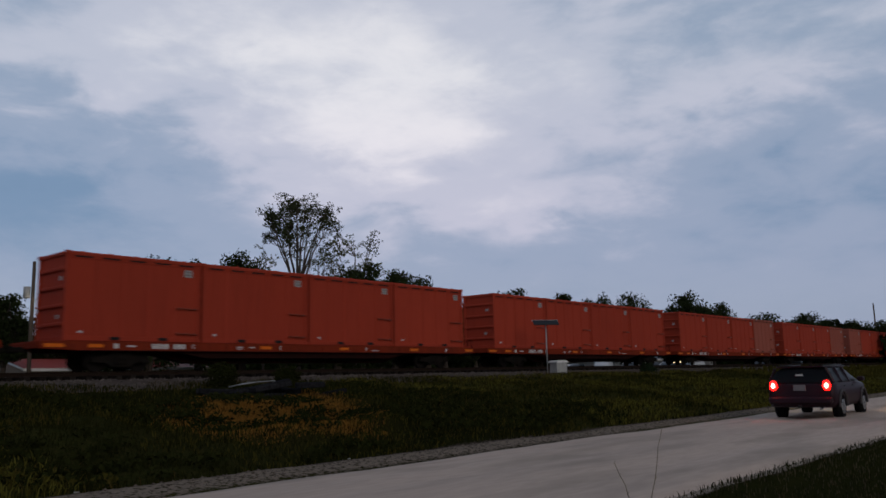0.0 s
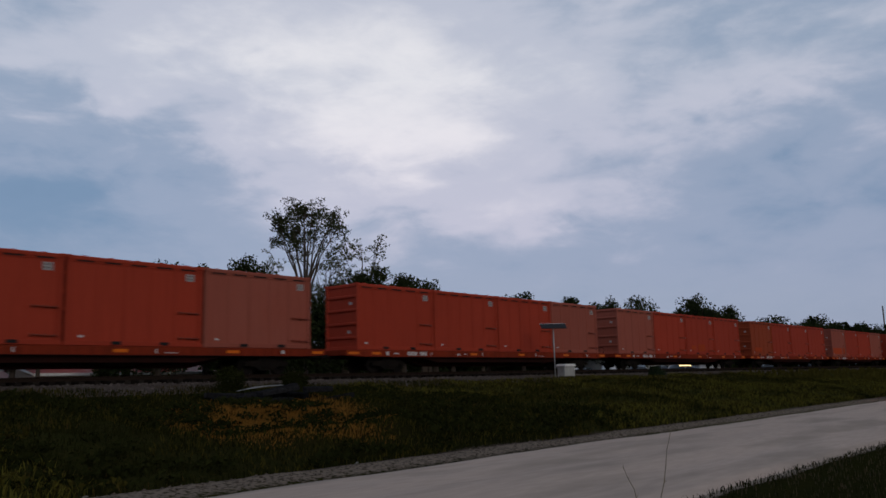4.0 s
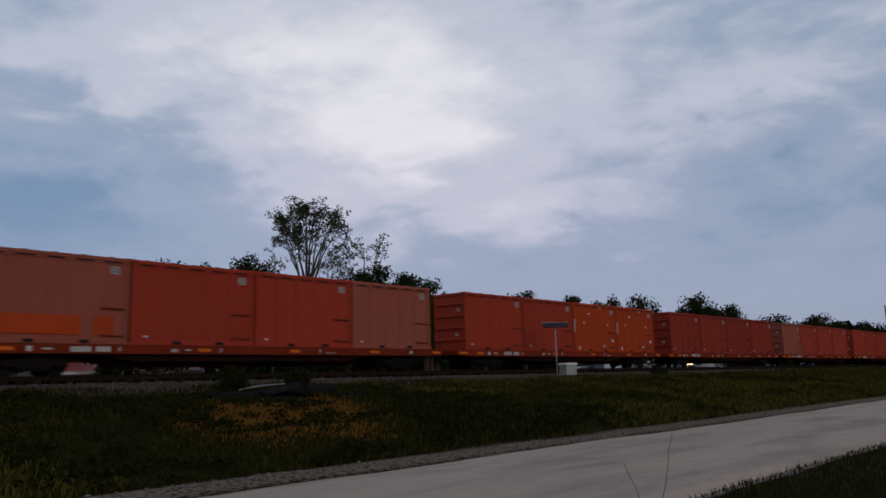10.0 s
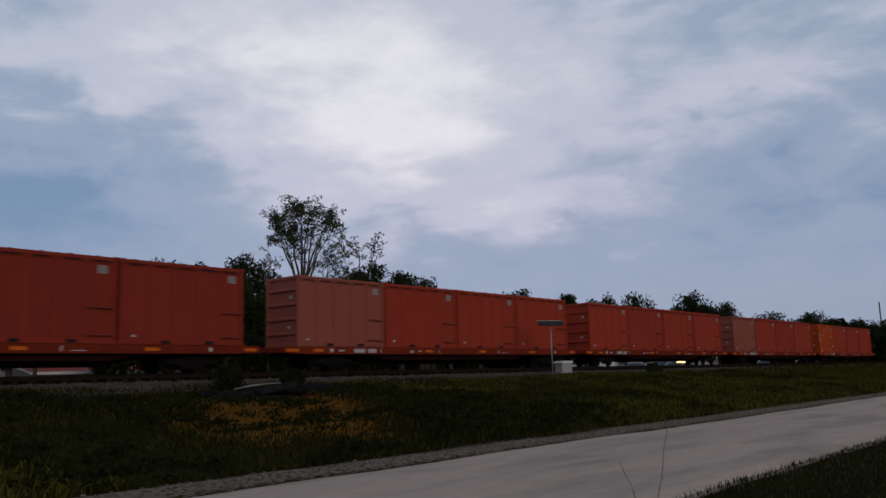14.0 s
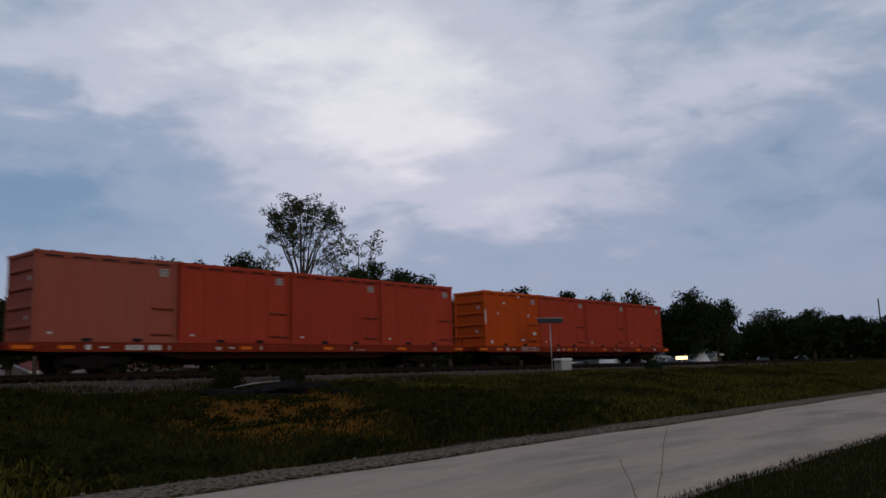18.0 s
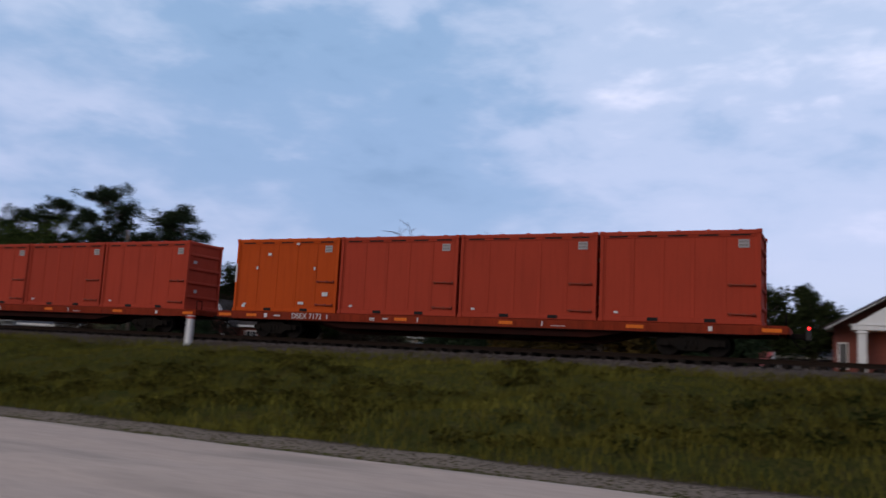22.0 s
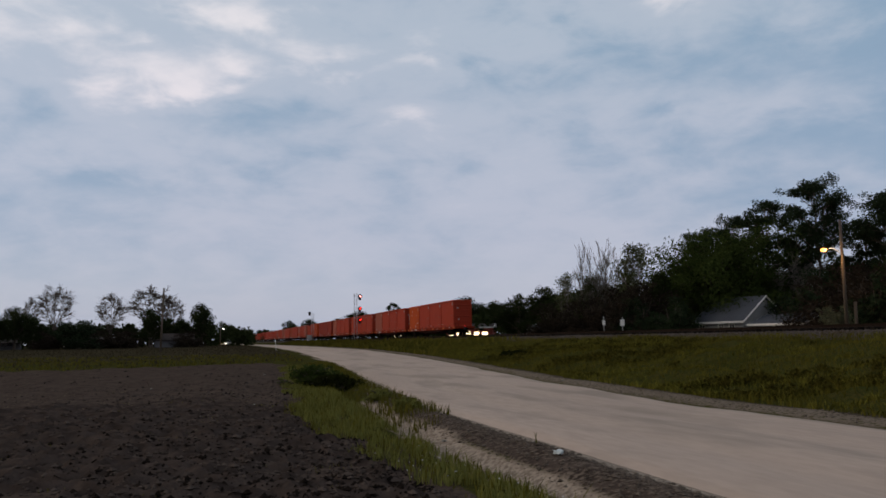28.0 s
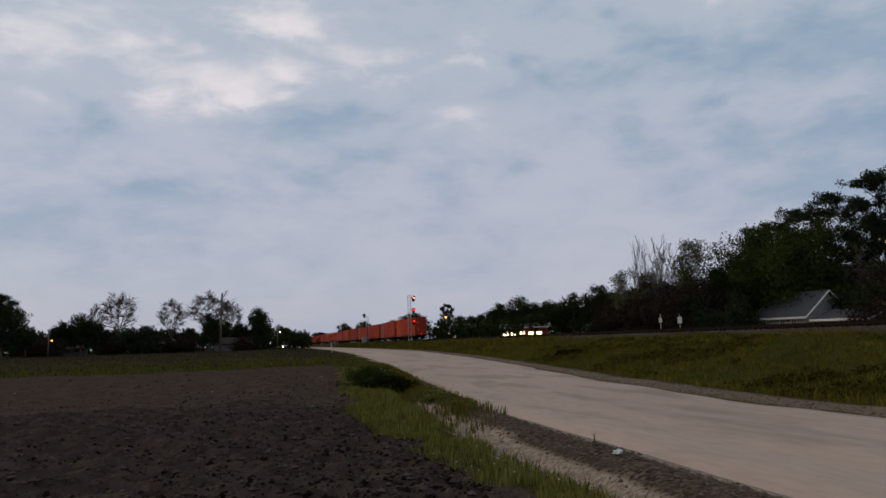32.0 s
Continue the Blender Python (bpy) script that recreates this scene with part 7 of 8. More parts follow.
house(facing(-38.9, 80), "dark red brick house with a white-trimmed gable porch", 8.6, 7.5, 2.7, 5.5, "brick", "shingle", [(-0.2, 1.3, 0.8, 2.0), (2.7, 1.2, 0.7, 2.1), (3.75, 0.7, 0.7, 2.1)], gable=(-3.3, 3.0, 4.7, 1.6))
house(facing(-55.05, 84, 13), "white house with a blue grey roof among trees", 5.8, 6.0, 2.05, 4.25, "siding", "slate roof", [(-2.2, 0.7, 0.8, 1.6), (0.2, 0.6, 0.8, 1.6), (1.5, 0.6, 0.8, 1.6)])
house(facing(-51.5, 80, 13), "white wing of the house half hidden by a tree", 5.6, 5.0, 1.6, 2.4, "siding", "slate roof", [(0.0, 0.7, 0.7, 1.4)])
house(facing(-30.4, 84), "low white bungalow behind blossoming trees", 11.0, 7.0, 2.4, 3.9, "tan", "shingle", [(-3.5, 1.2, 0.9, 1.9), (0.5, 1.6, 0.8, 1.9), (3.6, 1.0, 0.9, 1.9)])
church(facing(4.0, 58))
house(facing(-6.2, 58), "low shed with a red metal roof", 3.9, 4.0, 1.0, 1.9, "tan", "red roof", [(0.0, 0.8, 0.4, 0.8)])
p = at(12.8, 62)
house(pose(p.x + 2.2, p.y + 3.0, 0.87, 0, 0, 90), "small orange red gable-fronted building, its roof coloured pink like reflected sky", 6.0, 4.4, 1.2, 3.3, "clay", "pink roof", [(0.0, 0.9, 0.3, 0.9)])
house(facing(19.0, 64), "low building behind the track, coloured pale pink for the dusk light", 5.0, 5.0, 1.3, 1.9, "pink wall", "pink roof", [(-1.2, 0.9, 0.4, 1.0), (1.2, 0.9, 0.4, 1.0)])
house(facing(-2.2, 66), "long low grey shed behind the pine", 5.0, 5.0, 1.9, 2.5, "grey wall", "slate roof", [(0.5, 0.9, 0.5, 1.2)])
house(facing(28.0, 66), "long low pale workshop behind the track", 14.0, 7.0, 1.7, 2.4, "tan", "red roof", [(4, 1.4, 0.7, 1.3)])
house(facing(67.2, 100), "small white hut under the trees", 3.4, 4.0, 2.0, 2.6, "siding", "slate roof", [(0.4, 0.9, 0.8, 1.6)])
house(facing(63.0, 112), "low white building with a pale blue roof", 16.0, 7.0, 2.2, 3.4, "siding", "slate roof", [(-5, 1.6, 0.8, 1.7), (0, 1.6, 0.8, 1.7), (5, 1.6, 0.8, 1.7)])
house(facing(-76.1, 200, 72), "lit filling station shop by the far road", 9.0, 7.0, 3.6, 4.6, "siding", "slate roof", [(-3.4, 1.3, 1.0, 2.3), (-1.5, 1.3, 1.0, 2.3), (0.4, 1.3, 1.0, 2.3), (2.2, 0.9, 0.2, 2.2), (3.6, 1.0, 1.2, 2.2)], lit=True, category="shop")
house(facing(-71.9, 158, 66), "low shop with a red front and lit windows", 9.0, 7.0, 2.8, 3.5, "red roof", "shingle", [(-3.4, 1.0, 1.2, 1.9), (-1.9, 1.0, 1.2, 1.9), (-0.2, 0.9, 0.3, 2.0), (1.4, 1.0, 1.2, 1.9), (3.0, 1.0, 1.2, 1.9)], lit=True, category="shop")
p = at(-73.3, 168)
ob = thing("shop_sign", "glowing orange sign on a post by the far road", "sign", pose(p.x, p.y, 0.87, 0, 0, 70))
bm = B()
tube(bm, (0, 0.1, -0.2), (0, 0.1, 3.0), 0.07, sides=8)
part("post", bm, M["galv"], ob)
bm = B()
box(bm, (0, 0, 3.2), (1.5, 0.16, 0.7), 0.03)
part("panel", bm, M["sodium"], ob, "glowing orange panel")
house(facing(-67.6, 150), "pale low building behind oaks", 10.0, 7.0, 2.2, 3.2, "siding", "slate roof", [(-2.4, 1.0, 0.8, 1.8), (2.4, 1.0, 0.8, 1.8)])
p = at(-92.0, 190)
house(pose(p.x, p.y, 0.55, 0, 0, 90), "brown bungalow across the field", 8, 8, 1.6, 3.0, "grey wall", "shingle", [(2.5, 1.0, 0.9, 1.6)], trim="shingle")
p = at(-102.4, 195)
house(pose(p.x, p.y, 0.5, 0, 0, 100), "dark low bungalow across the field", 9, 8, 1.5, 2.6, "grey wall", "shingle", [(2.5, 1.0, 0.9, 1.6)], trim="shingle")
p = at(-96.9, 192)
house(pose(p.x, p.y, 0.5, 0, 0, 95), "dark low house behind bare trees", 8, 7, 1.4, 2.4, "grey wall", "shingle", [(-2, 1.0, 0.9, 1.6)], trim="shingle")

# road beyond the track
M["asphalt"] = shader("worn pale asphalt", (0.14, 0.13, 0.12), second=(0.10, 0.095, 0.09), rough=0.9, scale=0.2, fine=6, stretch=(0.2, 1, 1))
bm = B()
xs = [-900, -400, -200, -100, -50, 0, 50, 100, 200, 400, 900]
lo = [bm.verts.new((x, 34.8, 1.235)) for x in xs]
hi = [bm.verts.new((x, 40.5, 0.91)) for x in xs]
for i in range(len(xs) - 1):
    bm.faces.new((lo[i], lo[i + 1], hi[i + 1], hi[i]))
tagged(part("far_road", bm, M["asphalt"]), "worn asphalt road beyond the railway", "road", kind="structure")


# ---------------------------------------------------------------- vehicles
M["suv paint"] = shader("dark wine car paint", (0.022, 0.006, 0.011), second=(0.016, 0.005, 0.009), rough=0.45, spec=0.2, bump=0.0)
M["white paint"] = shader("white car paint", (0.62, 0.63, 0.64), second=(0.52, 0.53, 0.54), rough=0.35, spec=0.5, bump=0.0)
M["blue paint"] = shader("pale blue car paint", (0.25, 0.36, 0.42), second=(0.2, 0.3, 0.36), rough=0.35, spec=0.5, bump=0.0)
M["core"] = shader("white hot brake lamp core", (0.6, 0.3, 0.25), rough=0.3, emission=(1.0, 0.20, 0.14), glow=14.0)
M["headlamp"] = shader("lit headlamp glass", (0.8, 0.8, 0.75), rough=0.3, emission=(1.0, 0.72, 0.38), glow=70.0)
M["tint"] = shader("black tinted glass", (0.004, 0.004, 0.005), rough=0.4, spec=0.12, bump=0.0)
M["tyre"] = shader("black tyre rubber", (0.010, 0.010, 0.010), rough=0.95, spec=0.02)
M["rim"] = shader("alloy wheel", (0.42, 0.42, 0.43), second=(0.3, 0.3, 0.31), rough=0.35, metal=0.8)
M["tail"] = shader("lit brake light", (0.5, 0.02, 0.02), rough=0.3, emission=(1.0, 0.003, 0.002), glow=22.0)
M["flare"] = shader("grey plastic trim", (0.06, 0.05, 0.05), rough=0.6, bump=0.0)
M["chrome"] = shader("dull chrome", (0.45, 0.45, 0.46), rough=0.25, metal=1.0, bump=0.0)


def shell(sections):
    """A closed body from cross sections: x and half outlines of (y, z) from the floor up to the middle of the top."""
    bm = B()
    rings = []
    for x, half in sections:
        full = [(-y, z) for y, z in half] + [(y, z) for y, z in half[::-1] if y > 1e-4]
        rings.append([bm.verts.new((x, y, z)) for y, z in full])
    n = len(rings[0])
    for a, b in zip(rings, rings[1:]):
        for i in range(n):
            j = (i + 1) % n
            bm.faces.new((a[i], a[j], b[j], b[i])).smooth = True
    bm.faces.new(rings[0])
    bm.faces.new(rings[-1][::-1])
    bmesh.ops.recalc_face_normals(bm, faces=bm.faces)
    return bm


def wheel(parent, x, y, r=0.36, w=0.24):
    ob = thing("wheel", "", "")
    ob.parent = parent
    ob.location = (x, y, r)
    s = 1 if y > 0 else -1
    bm = B()
    tube(bm, (0, -w / 2, 0), (0, w / 2, 0), r * 0.94, sides=22)
    tube(bm, (0, -w / 2 + 0.03, 0), (0, w / 2 - 0.03, 0), r, sides=22)
    part("tyre", bm, M["tyre"], ob)
    bm = B()
    tube(bm, (0, s * (w / 2 - 0.02), 0), (0, s * (w / 2 + 0.006), 0), r * 0.62, r * 0.58, sides=16)
    for q in range(5):
        a = q * 2 * math.pi / 5
        box(bm, (math.cos(a) * r * 0.33, s * (w / 2 + 0.012), math.sin(a) * r * 0.33), (r * 0.5, 0.02, 0.07), 0.0, Matrix.Rotation(-a, 3, "Y"))
    part("rim", bm, M["rim"], ob)
    return ob


def suv(m):
    """A dark estate car seen from behind; front towards +x, ground centre at the origin."""
    ob = thing("suv", "dark wine-coloured estate car with lit brake lights", "car", m)
    L0, W = 4.75, 0.92

    def low(x, top, w, floor=0.34):
        return (x, [(w * 0.86, floor), (w * 0.99, floor + 0.14), (w, 0.72), (w * 0.985, top - 0.06), (w * 0.93, top), (0.0, top + 0.02)])

    body = shell([low(-2.36, 0.98, W * 0.90, 0.42), low(-2.30, 1.04, W * 0.97, 0.38), low(-1.9, 1.08, W), low(0.4, 1.07, W), low(1.0, 1.06, W), low(1.9, 0.98, W * 0.97), low(2.30, 0.86, W * 0.90, 0.40), low(2.40, 0.76, W * 0.80, 0.46)])
    part("body", body, M["suv paint"], ob)

    def up(x, base, top, w0, w1):
        return (x, [(w0, base), (w0 * 0.995, base + 0.05), (w1 + (w0 - w1) * 0.35, base + (top - base) * 0.62), (w1, top - 0.05), (w1 * 0.86, top), (0.0, top + 0.03)])

    part("cabin", shell([up(-2.32, 1.0, 1.06, 0.86, 0.84), up(-2.22, 1.02, 1.44, 0.86, 0.66), up(-1.6, 1.05, 1.50, 0.88, 0.68), up(0.0, 1.05, 1.50, 0.88, 0.68), up(0.5, 1.05, 1.43, 0.87, 0.66), up(1.22, 1.03, 1.08, 0.84, 0.80)]), M["tint"], ob, "dark tinted windows")
    bm = B()
    box(bm, (-0.85, 0, 1.515), (2.75, 1.30, 0.045), 0.02)
    roof = part("roof", bm, M["suv paint"], ob)
    for y in (-0.6, 0.6):
        bm = B()
        tube(bm, (-2.0, y, 1.565), (0.3, y, 1.565), 0.018, sides=6)
        part("roof_rail", bm, M["black"], roof)
    for x in (-2.18, -1.25, -0.30):
        for s in (-1, 1):
            bm = B()
            tube(bm, (x, s * 0.885, 1.06), (x + (0.06 if x > -2 else 0.0), s * 0.70, 1.48), 0.045, sides=5)
            part("pillar", bm, M["suv paint"], ob)
    bm = B()
    box(bm, (-2.42, 0, 0.56), (0.16, 1.74, 0.20), 0.05)
    part("rear_bumper", bm, M["suv paint"], ob)
    bm = B()
    box(bm, (2.38, 0, 0.54), (0.16, 1.60, 0.22), 0.05)
    part("front_bumper", bm, M["suv paint"], ob)
    for s in (-1, 1):
        bm = B()
        box(bm, (-2.33, s * 0.73, 0.98), (0.10, 0.17, 0.34), 0.03)
        cluster = part("tail_light", bm, M["band"], ob, "red tail light cluster")
        bm = B()
        bmesh.ops.create_uvsphere(bm, u_segments=10, v_segments=8, radius=0.5)
        for v in bm.verts:
            v.co = Vector((v.co.x * 0.06 - 2.385, v.co.y * 0.22 + s * 0.73, v.co.z * 0.28 + 0.98))
        lamp = part("brake_lamp", bm, M["tail"], cluster, "glowing brake lamp")
        bm = B()
        bmesh.ops.create_uvsphere(bm, u_segments=10, v_segments=8, radius=0.5)
        for v in bm.verts:
            v.co = Vector((v.co.x * 0.06 - 2.405, v.co.y * 0.12 + s * 0.73, v.co.z * 0.16 + 0.98))
        part("lamp_core", bm, M["core"], lamp, "white hot lamp core")
        bm = B()
        box(bm, (2.37, s * 0.66, 0.70), (0.08, 0.30, 0.16), 0.02)
        part("headlight", bm, M["headlamp"], ob, "lit headlight")
        bm = B()
        box(bm, (0.85, s * 1.0, 1.12), (0.12, 0.20, 0.14), 0.03)
        part("mirror", bm, M["suv paint"], ob)
        for x in (-1.05, 0.05):
            bm = B()
            box(bm, (x, s * 0.932, 0.95), (0.18, 0.02, 0.03), 0.008)
            part("door_handle", bm, M["black"], ob)
    bm = B()
    box(bm, (-2.405, 0, 0.92), (0.02, 0.34, 0.17), 0.005)
    part("number_plate", bm, M["mark"], ob, "plain dim number plate")
    bm = B()
    box(bm, (-2.32, 0.0, 1.28), (0.012, 0.20, 0.05), 0.0, Matrix.Rotation(radians(-10), 3, "Y"))
    part("rear_sticker", bm, M["plate"], ob, "small white sticker")
    bm = B()
    tube(bm, (-2.30, -0.55, 0.34), (-2.50, -0.55, 0.33), 0.035, sides=8)
    part("exhaust", bm, M["chrome"], ob)
    for x in (-1.42, 1.45):
        for s in (-1, 1):
            bm = B()
            arc = [Vector((x + 0.46 * math.cos(a), s * 0.925, 0.36 + 0.46 * math.sin(a))) for a in (math.pi * k / 8 for k in range(9))]
            for p, q in zip(arc, arc[1:]):
                tube(bm, p, q, 0.045, sides=6, cap=False)
            part("wheel_arch", bm, M["flare"], ob, "grey wheel arch flare")
    bm = B()
    box(bm, (-2.50, 0, 0.40), (0.16, 0.10, 0.08), 0.02)
    part("tow_hitch", bm, M["black"], ob)
    wheels = [wheel(ob, x, y) for x in (-1.42, 1.45) for y in (-0.80, 0.80)]
    return ob, wheels


def parked_car(m, paint, label, lights=True, van=False):
    ob = thing("parked_car", label, "car", m)
    top = 1.05 if not van else 1.15

    def low(x, t, w):
        return (x, [(w * 0.88, 0.30), (w, 0.5), (w, t - 0.1), (w * 0.92, t), (0.0, t + 0.02)])

    part("body", shell([low(-2.2, 0.8, 0.78), low(-2.0, top * 0.9, 0.88), low(0.8, top * 0.92, 0.88), low(2.0, 0.78, 0.82), low(2.2, 0.66, 0.74)]), M[paint], ob)
    h = 1.45 if not van else 1.95
    part("cabin", shell([(-2.0 if van else -1.7, [(0.80, 0.9), (0.79, 0.95), (0.72, 1.0), (0.0, 1.02)]), (-1.8 if van else -1.1, [(0.82, 0.92), (0.78, 1.1), (0.62, h), (0.0, h + 0.03)]), (0.2, [(0.82, 0.92), (0.78, 1.1), (0.62, h), (0.0, h + 0.03)]), (1.1, [(0.80, 0.9), (0.79, 0.93), (0.72, 0.96), (0.0, 0.97)])]), M["glass"] if not van else M[paint], ob)
    for x in (-1.35, 1.35):
        for y in (-0.76, 0.76):
            wheel(ob, x, y, 0.32, 0.2)
    if lights:
        for s in (-1, 1):
            bm = B()
            bmesh.ops.create_uvsphere(bm, u_segments=10, v_segments=6, radius=0.15)
            for v in bm.verts:
                v.co += Vector((2.2, s * 0.6, 0.68))
            part("headlight", bm, M["lamp white"] if s > 0 else M["warm"], ob, "lit headlight")
    return ob


SUV, SUV_WHEELS = suv(pose(25.95, 7.65, 0.03, 0, 0, 2.0))
for ob in SUV.children_recursive:
    ob.location = ob.location * 0.95
    if ob.type == "MESH":
        ob.data.transform(Matrix.Scale(0.95, 4))
for az_b, d, turn, paint, lit, van, label in (
        (62.0, 78, 215, "white paint", True, False, "white car with lit headlights under the oaks"), (60.2, 82, 200, "white paint", False, True, "white van parked under the oaks"),
        (65.1, 76, 250, "white paint", True, False, "white car facing the track with bright lights"), (63.6, 86, 190, "blue paint", False, False, "pale blue car parked under the oaks"),
        (58.2, 84, 185, "white paint", True, False, "white car parked beside a drive"), (66.3, 92, 220, "white paint", True, True, "white van with a lit lamp"),
        (72.5, 110, 180, "white paint", False, False, "white car beyond the trees"), (70.2, 104, 200, "white paint", False, False, "pale car beyond the trees"),
        (-27.0, 58, 170, "white paint", True, False, "white car with lit headlights on the far road"), (-72.8, 180, 200, "white paint", True, False, "car with lit headlights at the filling station"),
        (-70.6, 160, 200, "white paint", True, False, "car with lit headlights by the far road"), (-69.2, 150, 205, "white paint", True, False, "parked car with its lights on"),
        (-88.7, 240, -10, "white paint", True, False, "white car with lit headlights at the crossing"), (-88.3, 246, -10, "white paint", True, False, "white car waiting at the crossing"), (-98.0, 190, 60, "white paint", False, True, "white van across the field"),
        (-57.6, 88, 190, "white paint", False, False, "pale car parked behind the track")):
    p = at(az_b, d)
    parked_car(pose(p.x, p.y, 0.88 if -80 < az_b else 0.6, 0, 0, turn), paint, label, lit, van)

# ---------------------------------------------------------------- small things
# lamp at the tail of the train
tail_wagon = TRAIN[0][0]
bm = B()
box(bm, (11.31, -0.16, 0.78), (0.15, 0.19, 0.34), 0.02)
tail_box = part("end_device", bm, M["black"], tail_wagon, "black end-of-train box")
bm = B()
tube(bm, (11.33, -0.16, 0.95), (11.33, -0.16, 1.01), 0.032, 0.028, sides=10)
part("end_lamp", bm, M["signal red"], tail_box, "red end-of-train lamp")

# white marks on the three orange containers
DECALS = ((-2.43, 1.55, 0.08, 0.75), (-0.80, 2.30, 0.16, 0.10), (-1.38, 1.75, 0.08, 0.12), (1.40, 1.72, 0.08, 0.13), (1.95, 0.72, 0.26, 0.15), (0.85, 0.36, 0.26, 0.10), (-1.95, 0.22, 0.16, 0.12), (0.55, 2.70, 0.14, 0.07))
for ob, m in TRAIN:
    if any(abs(m.translation.x - (FIRST + CAR * k + CL / 2 + i * PITCH)) < 0.1 for k, i in ((12, 0), (7, 2), (7, 3))) and ob.name.startswith("waste_container"):
        for x, z, w, h in DECALS:
            bm = B()
            box(bm, (x, -CW / 2 - 0.004, z), (w, 0.012, h))
            part("decal", bm, M["plate"], ob, "small white decal")

# bright repainted patch low on one faded container
for ob, m in TRAIN:
    if ob.name.startswith("waste_container") and abs(m.translation.x - (FIRST + CAR * 6 + CL / 2)) < 0.1:
        for x, w in ((-0.65, 3.0), (1.65, 0.7)):
            bm = B()
            box(bm, (x, -CW / 2 + 0.022, 0.62), (w, 0.012, 0.62), 0.005)
            part("repainted_patch", bm, M["vermilion"], ob, "orange red repainted patch")
    # scuffed ochre touch-ups low on two others
    for k, i, x, w, h in ((5, 0, -0.9, 1.5, 0.34), (4, 2, 0.1, 1.2, 0.5), (4, 2, -1.3, 0.7, 0.3)):
        if ob.name.startswith("waste_container") and abs(m.translation.x - (FIRST + CAR * k + CL / 2 + i * PITCH)) < 0.1:
            bm = B()
            box(bm, (x, -CW / 2 + 0.022, 0.52), (w, 0.012, h), 0.005)
            part("touched_up_patch", bm, M["vermilion"], ob, "scuffed orange touched-up patch")

# bushes on the verge and the bank crest
def bush(x, y, h, wide, seed, leaf, label, per=60, size=0.07):
    ob = leafy("bush", label, seed, h, wide, 0.02, 16, 7, per, size, h * 0.28, leaf, shape="dome", trunks=4, girth=0.02, category="bush")
    ob.matrix_basis = pose(x, y, land_at(x, y))
    return ob


bush(-26.6, 3.5, 0.65, 1.0, 101, "leaf green", "low dense green bush on the road verge")
bush(-27.8, 3.9, 0.6, 0.8, 102, "grass verge", "leafy green clump on the road verge")
bush(-24.8, 3.9, 0.55, 0.8, 103, "leaf weed", "dark weedy clump on the road verge")
bush(15.3, 22.3, 0.95, 0.55, 104, "leaf weed", "round dark bush beside the tie pile")
bush(18.2, 22.9, 0.65, 0.45, 105, "leaf weed", "small dark bush at the crest of the bank")
bush(47.0, 23.8, 0.75, 0.6, 106, "leaf pine", "dark twiggy bush at the crest of the bank")
bush(-41.0, 15.9, 0.35, 0.7, 107, "leaf weed", "dark clump of weeds on the bank")
bush(-19.5, 4.05, 0.32, 0.35, 108, "grass verge", "small green tuft on the road shoulder", 40, 0.05)
bush(-16.5, 4.0, 0.25, 0.3, 109, "grass verge", "small green tuft on the road shoulder", 40, 0.05)


def stalk(x, y, h, lean, seed):
    rd = random.Random(seed)
    ob = thing("dry_stalk", "tall thin dry weed stalk at the road edge", "weed", pose(x, y, land_at(x, y)))
    lines = [wander(rd, Vector((0, 0, -0.05)), Vector((lean * 0.45, -lean * 0.89, h)), 0.006, 0.003, 0.015, 5)]
    for i in range(4):
        q = lines[0][rd.randint(2, 5)][0]
        lines.append([(q, 0.003), (q + Vector((rd.uniform(-0.03, 0.03), rd.uniform(-0.02, 0.02), rd.uniform(0.02, 0.05))), 0.002)])
    hold("stem", limb_mesh("stem", lines, M["straw"], 4), None, ob)
    return ob


stalk(8.42, 4.38, 0.80, 0.16, 1)
stalk(8.10, 4.36, 0.46, -0.21, 2)


def litter(x, y, size, material, label, seed, name="litter"):
    rd = random.Random(seed)
    bm = B()
    bmesh.ops.create_icosphere(bm, subdivisions=2, radius=size)
    for v in bm.verts:
        k = rd.uniform(0.55, 1.2)
        v.co = Vector((v.co.x * k * 1.3, v.co.y * k, v.co.z * k * 0.45 + size * 0.3))
    ob = part(name, bm, material)
    ob.location = (x, y, land_at(x, y) + 0.01)
    tagged(ob, label, "litter")
    return ob


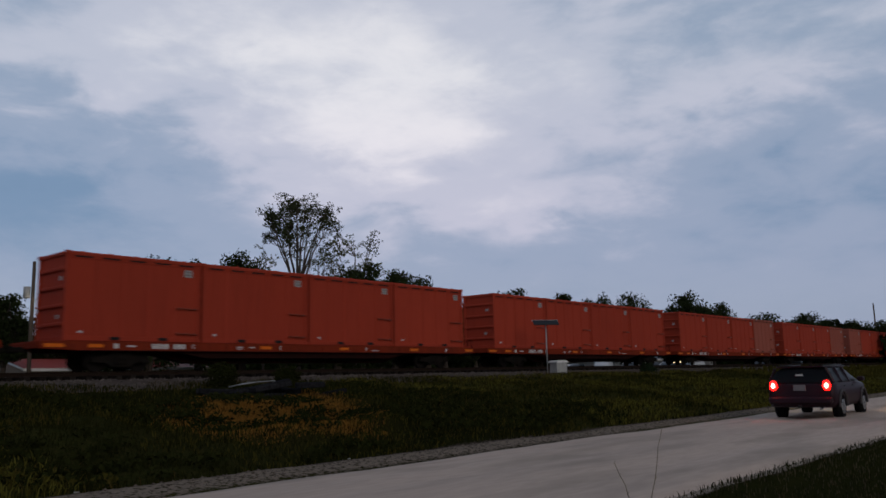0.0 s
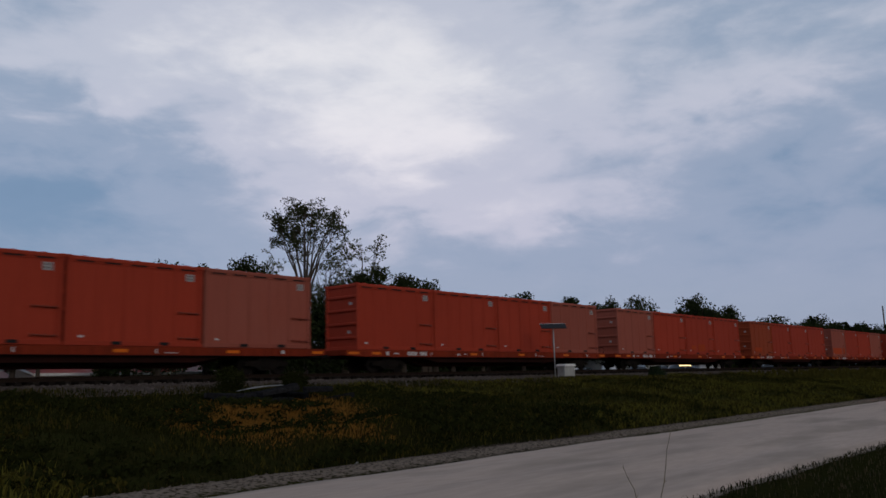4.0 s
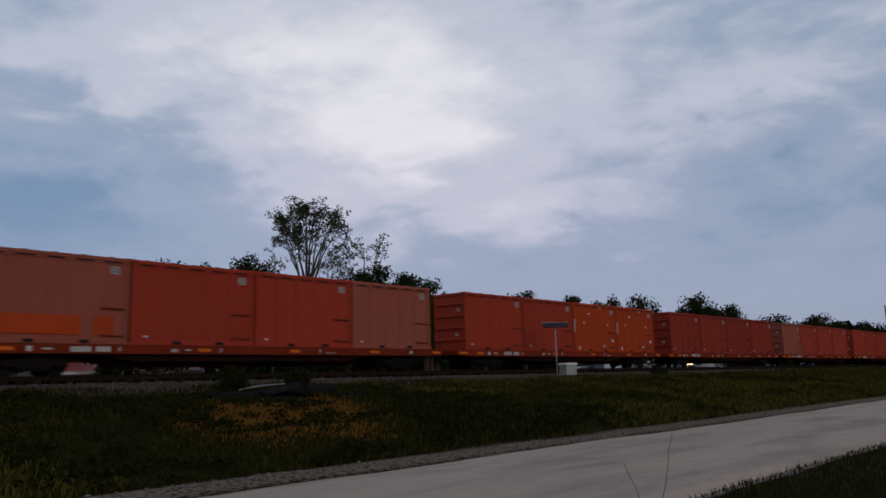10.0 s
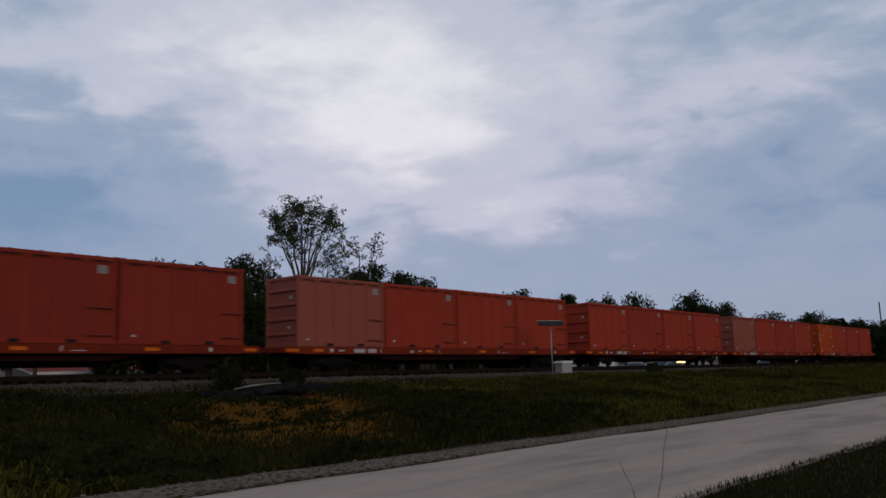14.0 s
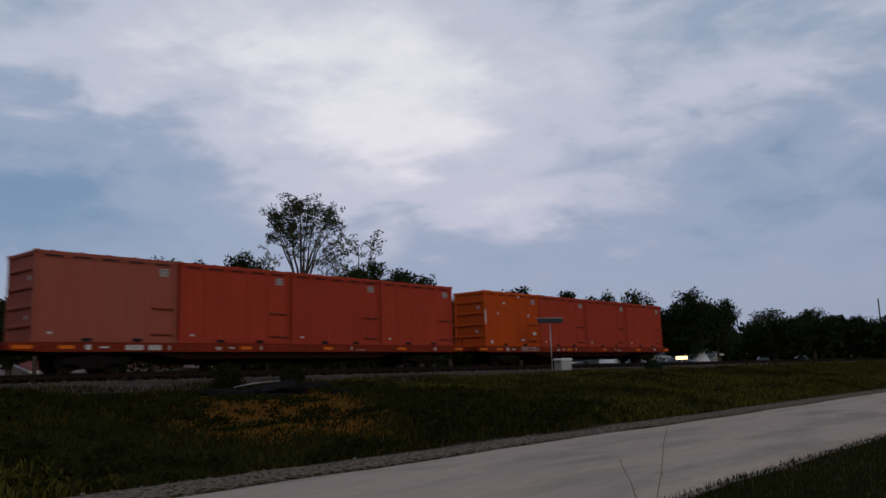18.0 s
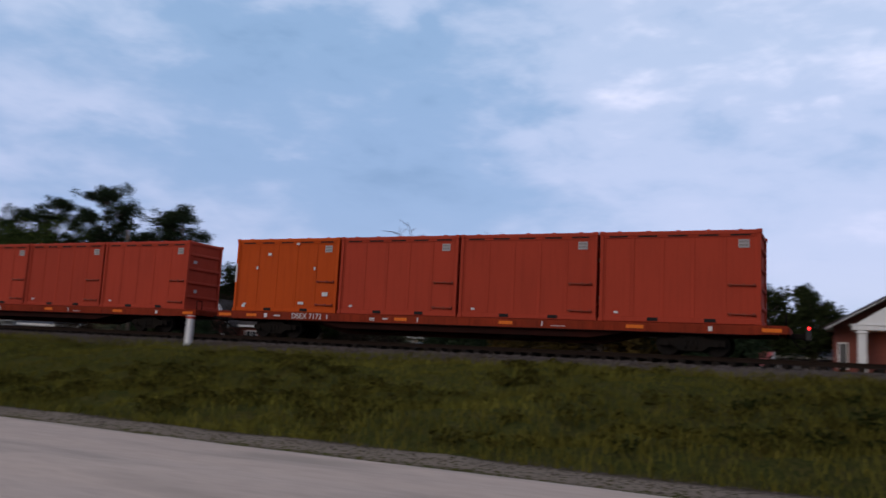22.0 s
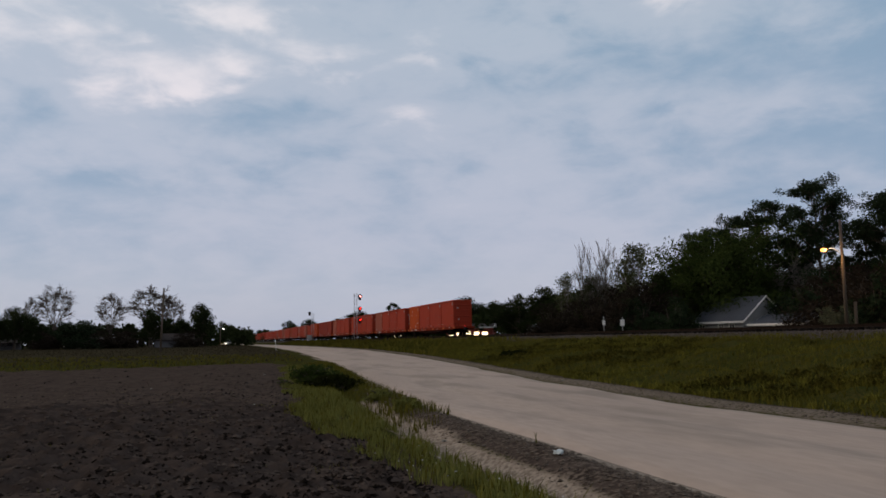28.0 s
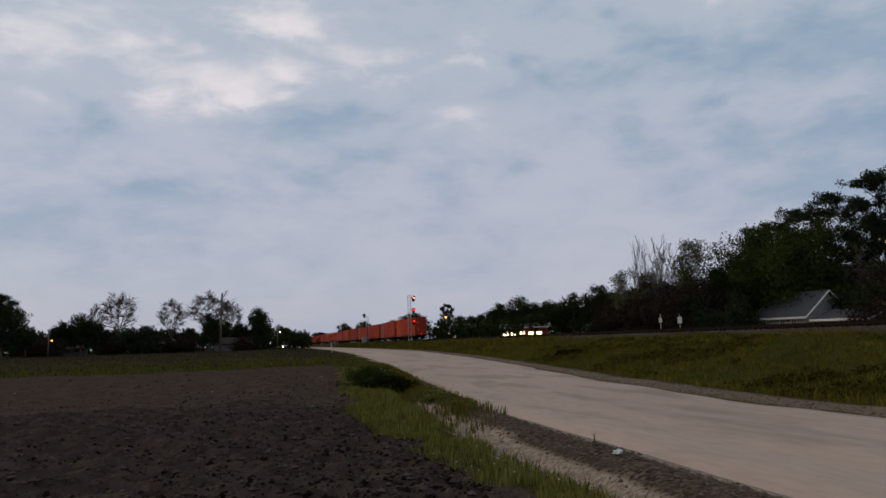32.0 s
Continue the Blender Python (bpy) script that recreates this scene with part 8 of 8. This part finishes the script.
M["bag"] = shader("pale plastic film", (0.55, 0.60, 0.60), second=(0.42, 0.5, 0.48), rough=0.4, scale=5, fine=30, bump=0.3)
M["pale"] = shader("weathered pale scrap", (0.26, 0.25, 0.22), second=(0.18, 0.17, 0.15), rough=0.8, scale=5, fine=30, bump=0.3)
litter(-9.15, 4.05, 0.07, M["bag"], "crumpled pale plastic bag by the rut", 1)
litter(-7.1, 1.15, 0.07, M["bag"], "crumpled greenish plastic in the field", 2)
for i, (x, y, s) in enumerate(((-17.0, -4.3, 0.06), (-14.0, 0.9, 0.06), (-10.4, -0.2, 0.05), (-20.0, 1.2, 0.06), (-12.2, 3.55, 0.06), (-8.9, 1.3, 0.04), (-30, -8, 0.09), (-34, 2.4, 0.09), (-27, -1.5, 0.07), (-15.9, 10.55, 0.05), (-24.0, 10.9, 0.07), (5.2, 10.7, 0.05), (9.8, 10.6, 0.05))):
    litter(x, y, s * 0.6, M["pale"], "small pale scrap on the ground", 20 + i)


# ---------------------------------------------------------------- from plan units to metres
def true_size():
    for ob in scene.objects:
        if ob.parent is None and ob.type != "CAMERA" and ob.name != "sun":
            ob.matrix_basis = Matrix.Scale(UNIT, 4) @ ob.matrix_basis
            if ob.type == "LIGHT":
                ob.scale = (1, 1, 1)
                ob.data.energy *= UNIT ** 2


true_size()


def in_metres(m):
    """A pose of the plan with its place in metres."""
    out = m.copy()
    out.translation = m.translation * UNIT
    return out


# ---------------------------------------------------------------- everything that moves
def motions():
    # the train rolls by at an even speed
    for ob, m in TRAIN:
        walk(ob, [(0.0, in_metres(m)), (32.0, in_metres(Matrix.Translation((-SPEED * 32.0, 0, 0)) @ m))])
    # its wheels turn
    turns = [(i / 25, Matrix.Rotation(-SPEED * i / 25 / WHEEL_R, 4, "Y")) for i in range(801)]
    for ob, m in TRAIN:
        for truck in ob.children:
            for w in truck.children:
                if w.name.startswith("wheelset"):
                    here = Matrix.Translation(w.location.copy())
                    walk(w, [(t, here @ q) for t, q in turns])
    # the dark car drives off along the dirt road
    drive = [(0, 25.95, 7.65, 3.0), (1, 30.4, 7.86, 3.0), (2, 34.7, 8.02, 4.0), (3, 39.6, 8.4, 3.0), (4, 44.6, 8.6, 1.0), (6, 55, 8.5, -1.0), (10, 77, 7.6, -1.5), (20, 135, 7.5, 0.0), (32, 205, 7.5, 0.0)]
    walk(SUV, [(t, in_metres(pose(x, y, 0.03, 0, 0, a))) for t, x, y, a in drive])
    # wheels turn with the road
    times = [d[0] for d in drive]
    for w in SUV_WHEELS:
        rows = []
        for i in range(0, 32 * 15 + 1):
            t = i / 15
            x = float(np.interp(t, times, [d[1] for d in drive])) - drive[0][1]
            rows.append((t, Matrix.Translation(w.location.copy()) @ Matrix.Rotation(x / 0.342, 4, "Y")))
        walk(w, rows)


motions()
